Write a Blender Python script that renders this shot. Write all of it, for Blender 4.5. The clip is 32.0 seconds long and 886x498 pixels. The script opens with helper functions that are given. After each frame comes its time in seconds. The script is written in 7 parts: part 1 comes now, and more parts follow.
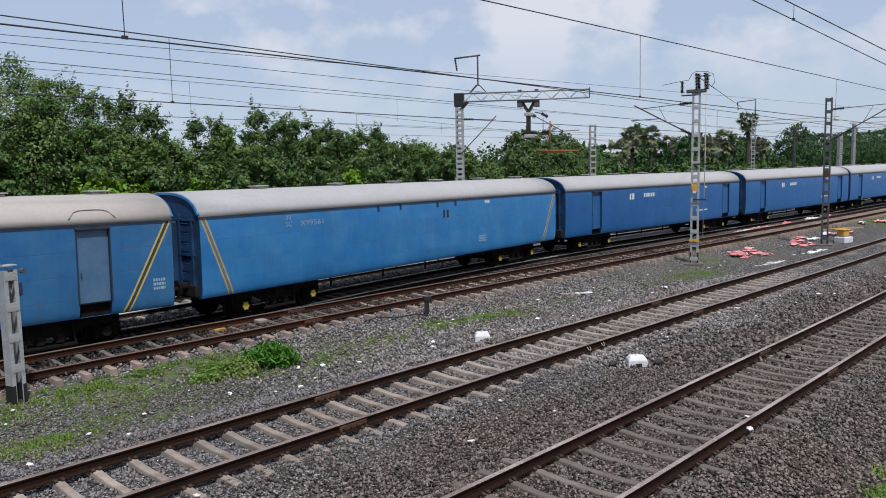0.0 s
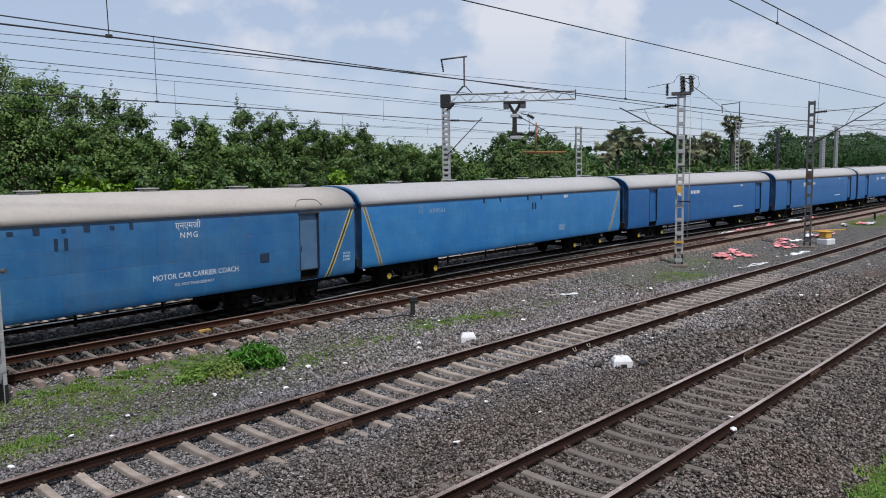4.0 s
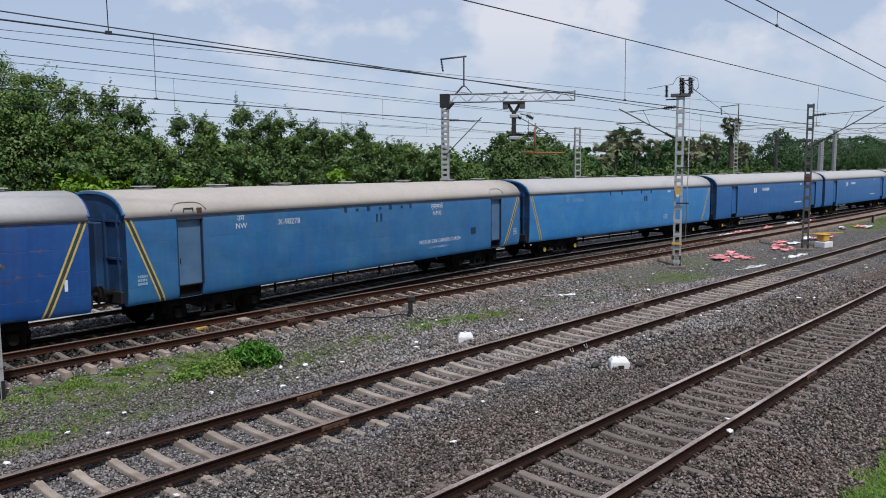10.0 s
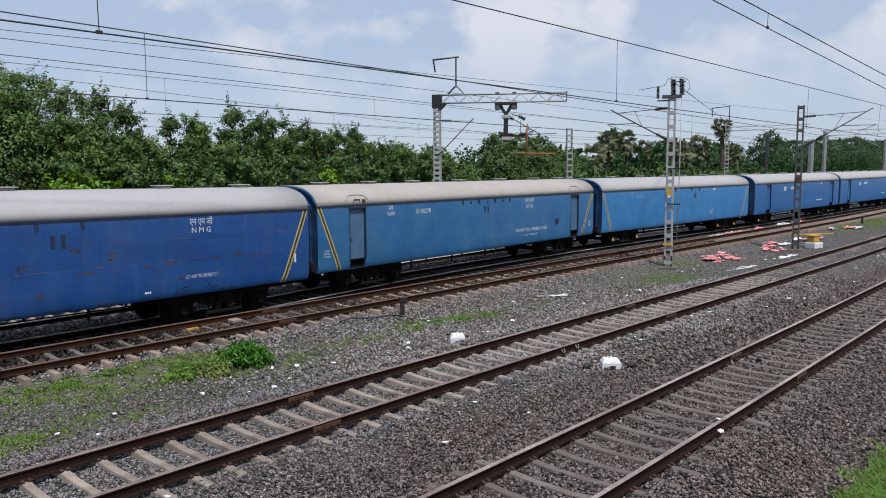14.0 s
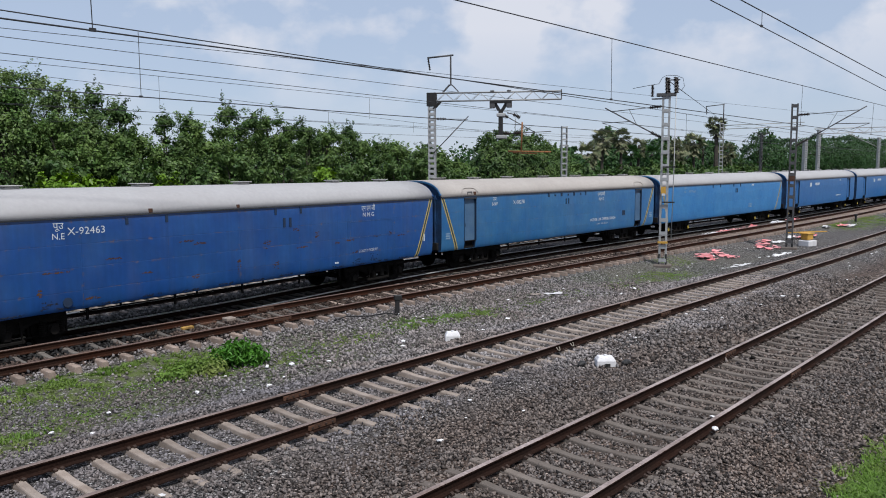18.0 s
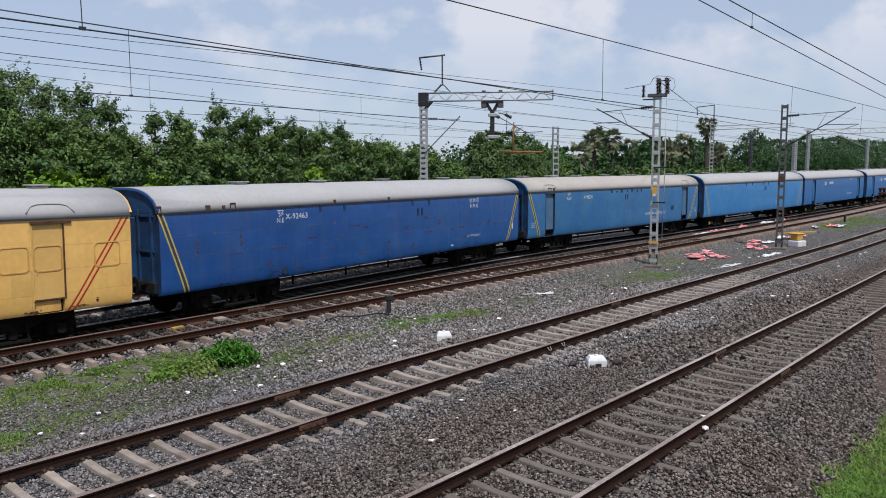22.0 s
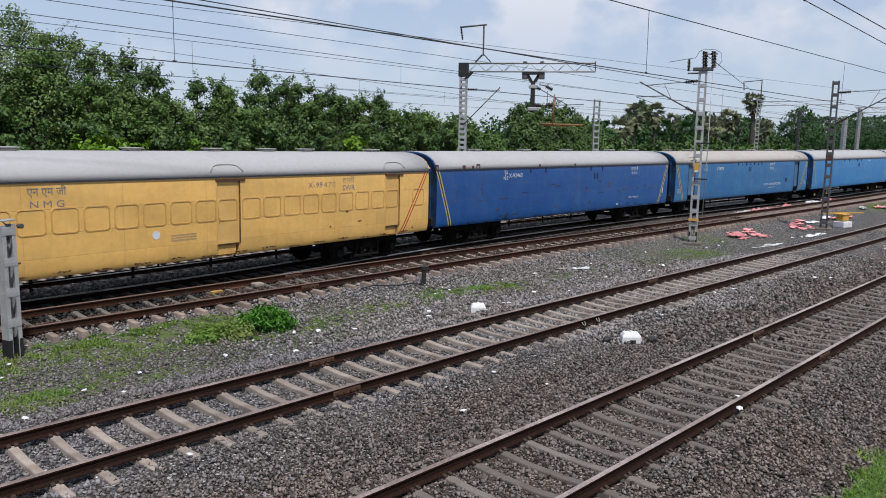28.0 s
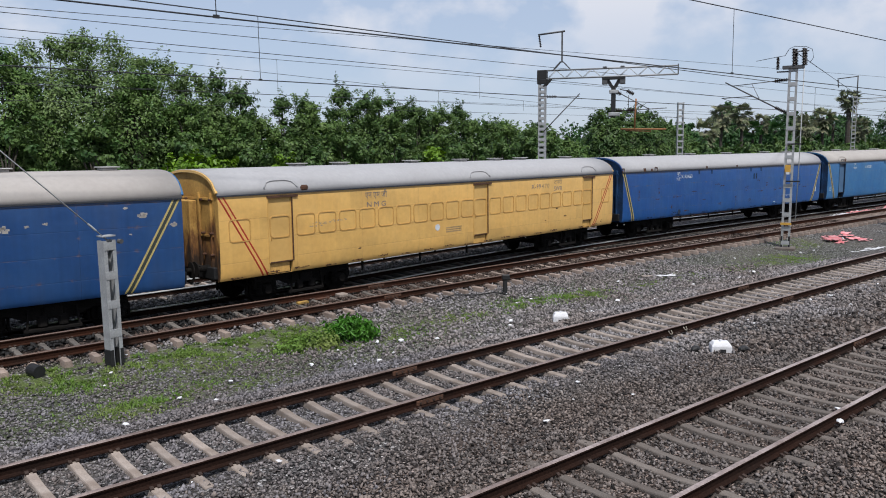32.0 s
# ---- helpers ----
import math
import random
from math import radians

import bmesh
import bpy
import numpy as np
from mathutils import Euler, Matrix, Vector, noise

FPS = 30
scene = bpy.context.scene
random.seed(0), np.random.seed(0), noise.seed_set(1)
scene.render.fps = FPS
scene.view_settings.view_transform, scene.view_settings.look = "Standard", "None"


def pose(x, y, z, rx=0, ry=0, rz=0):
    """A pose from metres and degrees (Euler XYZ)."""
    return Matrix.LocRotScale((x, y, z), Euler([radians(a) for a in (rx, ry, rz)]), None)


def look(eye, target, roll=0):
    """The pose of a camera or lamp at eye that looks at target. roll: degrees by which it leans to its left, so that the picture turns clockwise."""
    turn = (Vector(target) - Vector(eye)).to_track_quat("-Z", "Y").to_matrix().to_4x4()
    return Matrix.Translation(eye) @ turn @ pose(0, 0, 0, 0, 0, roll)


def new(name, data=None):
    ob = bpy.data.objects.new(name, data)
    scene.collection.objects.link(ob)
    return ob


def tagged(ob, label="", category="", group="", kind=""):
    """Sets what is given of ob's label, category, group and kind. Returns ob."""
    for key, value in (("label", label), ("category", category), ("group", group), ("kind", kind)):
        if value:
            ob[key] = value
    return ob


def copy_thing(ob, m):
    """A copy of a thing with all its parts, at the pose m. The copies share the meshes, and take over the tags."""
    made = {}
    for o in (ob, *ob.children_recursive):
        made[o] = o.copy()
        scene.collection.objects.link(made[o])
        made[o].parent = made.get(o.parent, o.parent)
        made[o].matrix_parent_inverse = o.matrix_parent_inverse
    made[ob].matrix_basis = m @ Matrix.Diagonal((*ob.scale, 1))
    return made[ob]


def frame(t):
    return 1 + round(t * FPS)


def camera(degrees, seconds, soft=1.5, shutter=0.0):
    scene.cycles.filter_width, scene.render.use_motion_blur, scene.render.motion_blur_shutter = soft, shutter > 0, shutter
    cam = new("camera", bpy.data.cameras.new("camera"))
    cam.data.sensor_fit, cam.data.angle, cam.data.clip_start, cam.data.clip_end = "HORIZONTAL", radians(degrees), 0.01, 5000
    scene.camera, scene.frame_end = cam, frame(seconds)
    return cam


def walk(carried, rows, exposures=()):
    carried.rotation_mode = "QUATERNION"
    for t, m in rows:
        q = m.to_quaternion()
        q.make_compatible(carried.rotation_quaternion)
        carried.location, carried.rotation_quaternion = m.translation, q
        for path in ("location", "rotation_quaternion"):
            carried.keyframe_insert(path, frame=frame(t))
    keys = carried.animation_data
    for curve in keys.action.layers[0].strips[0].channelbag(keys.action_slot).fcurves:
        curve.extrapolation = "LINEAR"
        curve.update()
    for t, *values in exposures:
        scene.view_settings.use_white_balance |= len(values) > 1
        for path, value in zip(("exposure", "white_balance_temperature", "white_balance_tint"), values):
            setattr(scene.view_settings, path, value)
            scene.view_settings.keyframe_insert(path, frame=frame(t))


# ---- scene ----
# camera: stands on one spot and pans by hand
CAM_POS = (0.0, 0.0, 4.288)
cam = camera(60.26, 32.0, soft=1.0)
CAM_ROWS = [
    (0, 83.857, 1.153, -45.234),
    (0.5, 83.875, 1.125, -45.203),
    (1, 83.900, 1.121, -45.222),
    (1.5, 83.881, 1.108, -45.313),
    (2, 83.844, 1.299, -45.633),
    (2.5, 83.862, 1.246, -45.927),
    (3, 83.850, 1.164, -46.013),
    (3.5, 83.902, 0.982, -46.149),
    (5.5, 83.872, 0.949, -46.462),
    (6, 83.904, 0.869, -46.409),
    (6.5, 83.902, 0.855, -46.412),
    (7, 83.911, 0.803, -46.404),
    (7.5, 83.871, 0.652, -46.377),
    (8, 83.865, 0.517, -46.367),
    (8.5, 83.856, 0.411, -46.334),
    (9, 83.879, 0.428, -46.354),
    (9.5, 83.879, 0.428, -46.354),
    (10, 83.886, 0.431, -46.348),
    (10.5, 83.893, 0.353, -46.320),
    (11, 83.883, 0.367, -46.391),
    (11.5, 83.898, 0.362, -46.410),
    (12, 83.915, 0.421, -46.526),
    (12.5, 83.919, 0.367, -46.528),
    (13, 83.939, 0.319, -46.582),
    (13.5, 83.911, 0.321, -46.836),
    (14, 83.927, 0.329, -46.940),
    (14.5, 83.911, 0.338, -47.070),
    (16.5, 83.812, 0.257, -47.281),
    (17, 83.828, 0.301, -47.278),
    (17.5, 83.814, 0.273, -47.274),
    (18, 83.788, 0.331, -47.323),
    (18.5, 83.760, 0.303, -47.335),
    (19, 83.776, 0.313, -47.341),
    (19.5, 83.761, 0.267, -47.349),
    (20, 83.760, 0.312, -47.388),
    (20.5, 83.769, 0.297, -47.417),
    (21, 83.768, 0.291, -47.457),
    (21.5, 83.822, 0.293, -47.694),
    (22, 83.783, 0.222, -47.953),
    (22.5, 83.782, 0.230, -48.198),
    (23, 83.721, -0.079, -48.145),
    (23.5, 82.936, -0.494, -48.110),
    (24, 82.047, -0.998, -48.052),
    (24.5, 81.910, -1.218, -47.983),
    (25, 81.943, -1.212, -47.978),
    (25.5, 81.944, -1.195, -47.975),
    (27.5, 81.742, -1.221, -47.731),
    (28, 81.628, -0.898, -45.081),
    (28.5, 81.555, -0.715, -42.759),
    (29, 81.524, -0.425, -40.526),
    (29.5, 81.543, 0.215, -39.101),
    (30, 81.563, 0.352, -39.075),
    (30.5, 81.640, 0.519, -39.128),
    (31, 82.067, 0.486, -39.093),
    (31.5, 82.162, 0.667, -39.127),
    (32, 82.316, 0.729, -39.198),
]
walk(cam, [(t, pose(*CAM_POS, rx, ry, rz)) for t, rx, ry, rz in CAM_ROWS], [(0, -0.05), (21.8, -0.05), (22.8, 0.0), (24, 0.1), (25.5, 0.1), (28, 0.0), (32, -0.02)])

# ---- light ----
SUN_AZ, SUN_EL = radians(246), radians(60)
world = bpy.data.worlds.new("sky")
scene.world = world
world.use_nodes = True
wn, wl = world.node_tree.nodes, world.node_tree.links
wn.clear()
w_out = wn.new("ShaderNodeOutputWorld")
w_bg = wn.new("ShaderNodeBackground")
w_bg.inputs["Strength"].default_value = 0.1
w_sky = wn.new("ShaderNodeTexSky")
w_sky.sky_type = "NISHITA"
w_sky.sun_disc = False
w_sky.sun_elevation = SUN_EL
w_sky.sun_rotation = math.pi / 2 - SUN_AZ
w_sky.air_density, w_sky.dust_density, w_sky.ozone_density = 1.0, 0.4, 2.0
w_co = wn.new("ShaderNodeTexCoord")
w_map = wn.new("ShaderNodeMapping")
w_map.inputs["Scale"].default_value = (1.0, 1.0, 1.5)
w_map.inputs["Location"].default_value = (2.1, 0.4, 1.3)
w_n = wn.new("ShaderNodeTexNoise")
w_n.inputs["Scale"].default_value = 6.5
w_n.inputs["Detail"].default_value = 7.0
w_n.inputs["Roughness"].default_value = 0.52
w_r = wn.new("ShaderNodeValToRGB")
w_r.color_ramp.elements[0].position = 0.45
w_r.color_ramp.elements[1].position = 0.58
w_r.color_ramp.elements[0].color = (0.0, 0.0, 0.0, 1)
w_r.color_ramp.elements[1].color = (0.85, 0.85, 0.85, 1)
w_mix = wn.new("ShaderNodeMix")
w_mix.data_type = "RGBA"
w_mix.inputs["B"].default_value = (7.7, 7.9, 8.7, 1)
# thin high haze under the heaped clouds
w_haze = wn.new("ShaderNodeMix")
w_haze.data_type = "RGBA"
w_haze.inputs["Factor"].default_value = 0.72
w_haze.inputs["B"].default_value = (5.15, 6.1, 8.0, 1)
wl.new(w_co.outputs["Generated"], w_map.inputs["Vector"])
wl.new(w_map.outputs["Vector"], w_n.inputs["Vector"])
# the heaps stand thickest down the line
w_side = wn.new("ShaderNodeVectorMath")
w_side.operation = "DOT_PRODUCT"
w_side.inputs[1].default_value = (0.07, -0.07, 0.0)
w_sum = wn.new("ShaderNodeMath")
w_sum.operation = "ADD"
wl.new(w_co.outputs["Generated"], w_side.inputs[0])
wl.new(w_side.outputs["Value"], w_sum.inputs[0])
wl.new(w_n.outputs["Fac"], w_sum.inputs[1])
wl.new(w_sum.outputs["Value"], w_r.inputs["Fac"])
# the clouds stand above a hazy rim
w_sep = wn.new("ShaderNodeSeparateXYZ")
w_rim = wn.new("ShaderNodeMapRange")
w_rim.inputs["From Min"].default_value, w_rim.inputs["From Max"].default_value = 0.06, 0.17
w_rim.inputs["To Min"].default_value = 0.12
w_mul = wn.new("ShaderNodeMath")
w_mul.operation = "MULTIPLY"
wl.new(w_co.outputs["Generated"], w_sep.inputs["Vector"])
wl.new(w_sep.outputs["Z"], w_rim.inputs["Value"])
wl.new(w_rim.outputs["Result"], w_mul.inputs[0])
wl.new(w_r.outputs["Color"], w_mul.inputs[1])
wl.new(w_mul.outputs["Value"], w_mix.inputs["Factor"])
wl.new(w_sky.outputs["Color"], w_haze.inputs["A"])
wl.new(w_haze.outputs["Result"], w_mix.inputs["A"])
wl.new(w_mix.outputs["Result"], w_bg.inputs["Color"])
wl.new(w_bg.outputs["Background"], w_out.inputs["Surface"])

sun_data = bpy.data.lights.new("sun", "SUN")
sun_data.energy = 4.6
sun_data.angle = radians(3)
sun_data.color = (1.0, 0.98, 0.955)
sun = new("sun", sun_data)
sun.matrix_world = look((0, 0, 60), (-math.cos(SUN_AZ) * math.cos(SUN_EL), -math.sin(SUN_AZ) * math.cos(SUN_EL), 60 - math.sin(SUN_EL)))
scene.view_settings.exposure = 0.0


# ---- materials ----
def mat(name, base, rough=0.7, metal=0.0, vary=0.25, scale=6.0, fine=60.0, bump=0.15, tint=None, island=0.0, obj=0.0, spec=0.4, grime=None, grime_amount=0.35, dist=0.02):
    """Base colour varied at two scales, with fine relief; tint: a second colour in the large patches; grime: a third in streaks."""
    m = bpy.data.materials.new(name)
    m.use_nodes = True
    n, l = m.node_tree.nodes, m.node_tree.links
    b = n["Principled BSDF"]
    b.inputs["Roughness"].default_value = rough
    b.inputs["Metallic"].default_value = metal
    b.inputs["Specular IOR Level"].default_value = spec
    co = n.new("ShaderNodeTexCoord")
    big = n.new("ShaderNodeTexNoise")
    big.inputs["Scale"].default_value, big.inputs["Detail"].default_value = scale, 5.0
    small = n.new("ShaderNodeTexNoise")
    small.inputs["Scale"].default_value, small.inputs["Detail"].default_value = fine, 4.0
    for t in (big, small):
        l.new(co.outputs["Object"], t.inputs["Vector"])
    c2 = tint or tuple(v * (1 - vary) for v in base)
    mx = n.new("ShaderNodeMix")
    mx.data_type = "RGBA"
    rp = n.new("ShaderNodeValToRGB")
    rp.color_ramp.elements[0].position, rp.color_ramp.elements[1].position = 0.38, 0.64
    l.new(big.outputs["Fac"], rp.inputs["Fac"])
    l.new(rp.outputs["Color"], mx.inputs["Factor"])
    mx.inputs["A"].default_value, mx.inputs["B"].default_value = (*base, 1), (*c2, 1)
    hs = n.new("ShaderNodeHueSaturation")
    l.new(mx.outputs["Result"], hs.inputs["Color"])
    mp = n.new("ShaderNodeMapRange")
    mp.inputs["From Min"].default_value, mp.inputs["From Max"].default_value = 0.3, 0.7
    mp.inputs["To Min"].default_value, mp.inputs["To Max"].default_value = 1 - vary, 1 + vary
    l.new(small.outputs["Fac"], mp.inputs["Value"])
    val = mp.outputs["Result"]
    for amount, node, socket in ((island, "ShaderNodeNewGeometry", "Random Per Island"), (obj, "ShaderNodeObjectInfo", "Random")):
        if amount:
            src = n.new(node)
            r2 = n.new("ShaderNodeMapRange")
            r2.inputs["To Min"].default_value, r2.inputs["To Max"].default_value = 1 - amount, 1 + amount
            l.new(src.outputs[socket], r2.inputs["Value"])
            mul = n.new("ShaderNodeMath")
            mul.operation = "MULTIPLY"
            l.new(val, mul.inputs[0])
            l.new(r2.outputs["Result"], mul.inputs[1])
            val = mul.outputs["Value"]
    l.new(val, hs.inputs["Value"])
    col = hs.outputs["Color"]
    if grime:
        gn = n.new("ShaderNodeTexNoise")
        gn.inputs["Scale"].default_value, gn.inputs["Detail"].default_value = 1.0, 8.0
        gm = n.new("ShaderNodeMapping")
        gm.inputs["Scale"].default_value = (1.6, 1.6, 0.35)
        l.new(co.outputs["Object"], gm.inputs["Vector"])
        l.new(gm.outputs["Vector"], gn.inputs["Vector"])
        gr = n.new("ShaderNodeMapRange")
        gr.inputs["From Min"].default_value, gr.inputs["From Max"].default_value = 0.48, 0.72
        gr.inputs["To Max"].default_value = grime_amount
        l.new(gn.outputs["Fac"], gr.inputs["Value"])
        g2 = n.new("ShaderNodeMix")
        g2.data_type = "RGBA"
        l.new(gr.outputs["Result"], g2.inputs["Factor"])
        l.new(col, g2.inputs["A"])
        g2.inputs["B"].default_value = (*grime, 1)
        col = g2.outputs["Result"]
    l.new(col, b.inputs["Base Color"])
    if bump:
        bp = n.new("ShaderNodeBump")
        bp.inputs["Strength"].default_value, bp.inputs["Distance"].default_value = bump, dist
        l.new(small.outputs["Fac"], bp.inputs["Height"])
        l.new(bp.outputs["Normal"], b.inputs["Normal"])
    return m


def coach_paint(name, base, faded, rust=(0.16, 0.06, 0.03), rust_amount=0.2, rough=0.34, wear=0.15, streaks=0.1):
    """Old enamel: faded cloudy patches, panel seams, rust that breaks through along the seams, an added tinted sheen.
    """
    m = mat(name, base, rough, tint=faded, vary=0.06, scale=0.9, fine=7, bump=0.03, grime=tuple(0.7 * v + 0.035 for v in base), grime_amount=wear, spec=0.5)
    n, l = m.node_tree.nodes, m.node_tree.links
    b = n["Principled BSDF"]
    # sheen in the paint's hue, added to lighten sides seen at a slant
    b.inputs["Sheen Weight"].default_value, b.inputs["Sheen Roughness"].default_value = 0.2, 0.5
    b.inputs["Sheen Tint"].default_value = (0.12, 0.45, 1.0, 1) if base[2] > base[0] else (1, 0.85, 0.6, 1)
    co = next(k for k in n if k.type == "TEX_COORD")
    sep = n.new("ShaderNodeSeparateXYZ")
    l.new(co.outputs["Object"], sep.inputs["Vector"])
    comb = n.new("ShaderNodeCombineXYZ")
    l.new(sep.outputs["X"], comb.inputs["X"])
    l.new(sep.outputs["Z"], comb.inputs["Y"])
    brick = n.new("ShaderNodeTexBrick")
    brick.offset = 0.0
    brick.inputs["Scale"].default_value = 1.0
    brick.inputs["Brick Width"].default_value, brick.inputs["Row Height"].default_value = 2.66, 0.62
    brick.inputs["Mortar Size"].default_value = 0.012
    brick.inputs["Mortar Smooth"].default_value = 0.6
    l.new(comb.outputs["Vector"], brick.inputs["Vector"])
    nz = n.new("ShaderNodeTexNoise")
    nz.inputs["Scale"].default_value, nz.inputs["Detail"].default_value, nz.inputs["Roughness"].default_value = 2.2, 9.0, 0.7
    l.new(co.outputs["Object"], nz.inputs["Vector"])
    seam = n.new("ShaderNodeMapRange")
    seam.inputs["From Min"].default_value, seam.inputs["From Max"].default_value = 0.52, 0.66
    l.new(nz.outputs["Fac"], seam.inputs["Value"])
    near = n.new("ShaderNodeMath")
    near.operation = "MULTIPLY"
    l.new(seam.outputs["Result"], near.inputs[0])
    l.new(brick.outputs["Fac"], near.inputs[1])
    amt = n.new("ShaderNodeMath")
    amt.operation = "MULTIPLY"
    l.new(near.outputs["Value"], amt.inputs[0])
    amt.inputs[1].default_value = rust_amount
    # the seams themselves hold dirt
    sm = n.new("ShaderNodeMix")
    sm.data_type, sm.blend_type = "RGBA", "MULTIPLY"
    sf = n.new("ShaderNodeMath")
    sf.operation = "MULTIPLY"
    sf.inputs[1].default_value = 0.22
    l.new(brick.outputs["Fac"], sf.inputs[0])
    l.new(sf.outputs["Value"], sm.inputs["Factor"])
    l.new(b.inputs["Base Color"].links[0].from_socket, sm.inputs["A"])
    sm.inputs["B"].default_value = (0.35, 0.35, 0.35, 1)
    l.new(sm.outputs["Result"], b.inputs["Base Color"])
    # touched-up panels, a little lighter or darker than their neighbours
    panel = n.new("ShaderNodeTexBrick")
    panel.offset, panel.inputs["Scale"].default_value = 0.37, 1.0
    panel.inputs["Brick Width"].default_value, panel.inputs["Row Height"].default_value = 1.33, 0.62
    panel.inputs["Mortar Size"].default_value = 0.0
    panel.inputs["Color1"].default_value, panel.inputs["Color2"].default_value = (0.86, 0.88, 0.9, 1), (1.13, 1.11, 1.08, 1)
    l.new(comb.outputs["Vector"], panel.inputs["Vector"])
    pm = n.new("ShaderNodeMix")
    pm.data_type, pm.blend_type = "RGBA", "MULTIPLY"
    pf = n.new("ShaderNodeTexNoise")
    pf.inputs["Scale"].default_value, pf.inputs["Detail"].default_value = 0.8, 3.0
    l.new(co.outputs["Object"], pf.inputs["Vector"])
    pr = n.new("ShaderNodeMapRange")
    pr.inputs["From Min"].default_value, pr.inputs["From Max"].default_value = 0.4, 0.62
    l.new(pf.outputs["Fac"], pr.inputs["Value"])
    l.new(pr.outputs["Result"], pm.inputs["Factor"])
    l.new(b.inputs["Base Color"].links[0].from_socket, pm.inputs["A"])
    l.new(panel.outputs["Color"], pm.inputs["B"])
    # rain streaks run down the side
    sv = n.new("ShaderNodeMapping")
    sv.inputs["Scale"].default_value = (5.0, 5.0, 0.28)
    l.new(co.outputs["Object"], sv.inputs["Vector"])
    st = n.new("ShaderNodeTexNoise")
    st.inputs["Scale"].default_value, st.inputs["Detail"].default_value = 1.6, 6.0
    l.new(sv.outputs["Vector"], st.inputs["Vector"])
    sr = n.new("ShaderNodeMapRange")
    sr.inputs["From Min"].default_value, sr.inputs["From Max"].default_value = 0.3, 0.7
    sr.inputs["To Min"].default_value, sr.inputs["To Max"].default_value = 1 - streaks, 1 + streaks
    l.new(st.outputs["Fac"], sr.inputs["Value"])
    sh = n.new("ShaderNodeHueSaturation")
    l.new(pm.outputs["Result"], sh.inputs["Color"])
    l.new(sr.outputs["Result"], sh.inputs["Value"])
    # old repairs: rust-stained blotches strung along the seams
    wide = n.new("ShaderNodeTexBrick")
    wide.offset, wide.inputs["Scale"].default_value = 0.0, 1.0
    wide.inputs["Brick Width"].default_value, wide.inputs["Row Height"].default_value = 2.66, 0.62
    wide.inputs["Mortar Size"].default_value, wide.inputs["Mortar Smooth"].default_value = 0.09, 1.0
    l.new(comb.outputs["Vector"], wide.inputs["Vector"])
    n2 = n.new("ShaderNodeTexNoise")
    n2.inputs["Scale"].default_value, n2.inputs["Detail"].default_value, n2.inputs["Roughness"].default_value = 4.2, 7.0, 0.65
    l.new(co.outputs["Object"], n2.inputs["Vector"])
    r2 = n.new("ShaderNodeMapRange")
    r2.inputs["From Min"].default_value, r2.inputs["From Max"].default_value = 0.57, 0.67
    r2.inputs["To Max"].default_value = 0.75 * rust_amount
    l.new(n2.outputs["Fac"], r2.inputs["Value"])
    w2 = n.new("ShaderNodeMath")
    w2.operation = "MULTIPLY"
    l.new(wide.outputs["Fac"], w2.inputs[0])
    l.new(r2.outputs["Result"], w2.inputs[1])
    both_r = n.new("ShaderNodeMath")
    both_r.operation = "MAXIMUM"
    l.new(w2.outputs["Value"], both_r.inputs[0])
    l.new(amt.outputs["Value"], both_r.inputs[1])
    mx = n.new("ShaderNodeMix")
    mx.data_type = "RGBA"
    l.new(both_r.outputs["Value"], mx.inputs["Factor"])
    l.new(sh.outputs["Color"], mx.inputs["A"])
    mx.inputs["B"].default_value = (*rust, 1)
    l.new(mx.outputs["Result"], b.inputs["Base Color"])
    bp = n.new("ShaderNodeBump")
    bp.invert = True
    bp.inputs["Strength"].default_value, bp.inputs["Distance"].default_value = 0.25, 0.01
    l.new(brick.outputs["Fac"], bp.inputs["Height"])
    l.new(b.inputs["Normal"].links[0].from_socket, bp.inputs["Normal"])
    wob = n.new("ShaderNodeTexNoise")
    wob.inputs["Scale"].default_value, wob.inputs["Detail"].default_value = 1.3, 2.0
    l.new(co.outputs["Object"], wob.inputs["Vector"])
    b2 = n.new("ShaderNodeBump")
    b2.inputs["Strength"].default_value, b2.inputs["Distance"].default_value = 0.35, 0.05
    l.new(wob.outputs["Fac"], b2.inputs["Height"])
    l.new(bp.outputs["Normal"], b2.inputs["Normal"])
    l.new(b2.outputs["Normal"], b.inputs["Normal"])
    return m


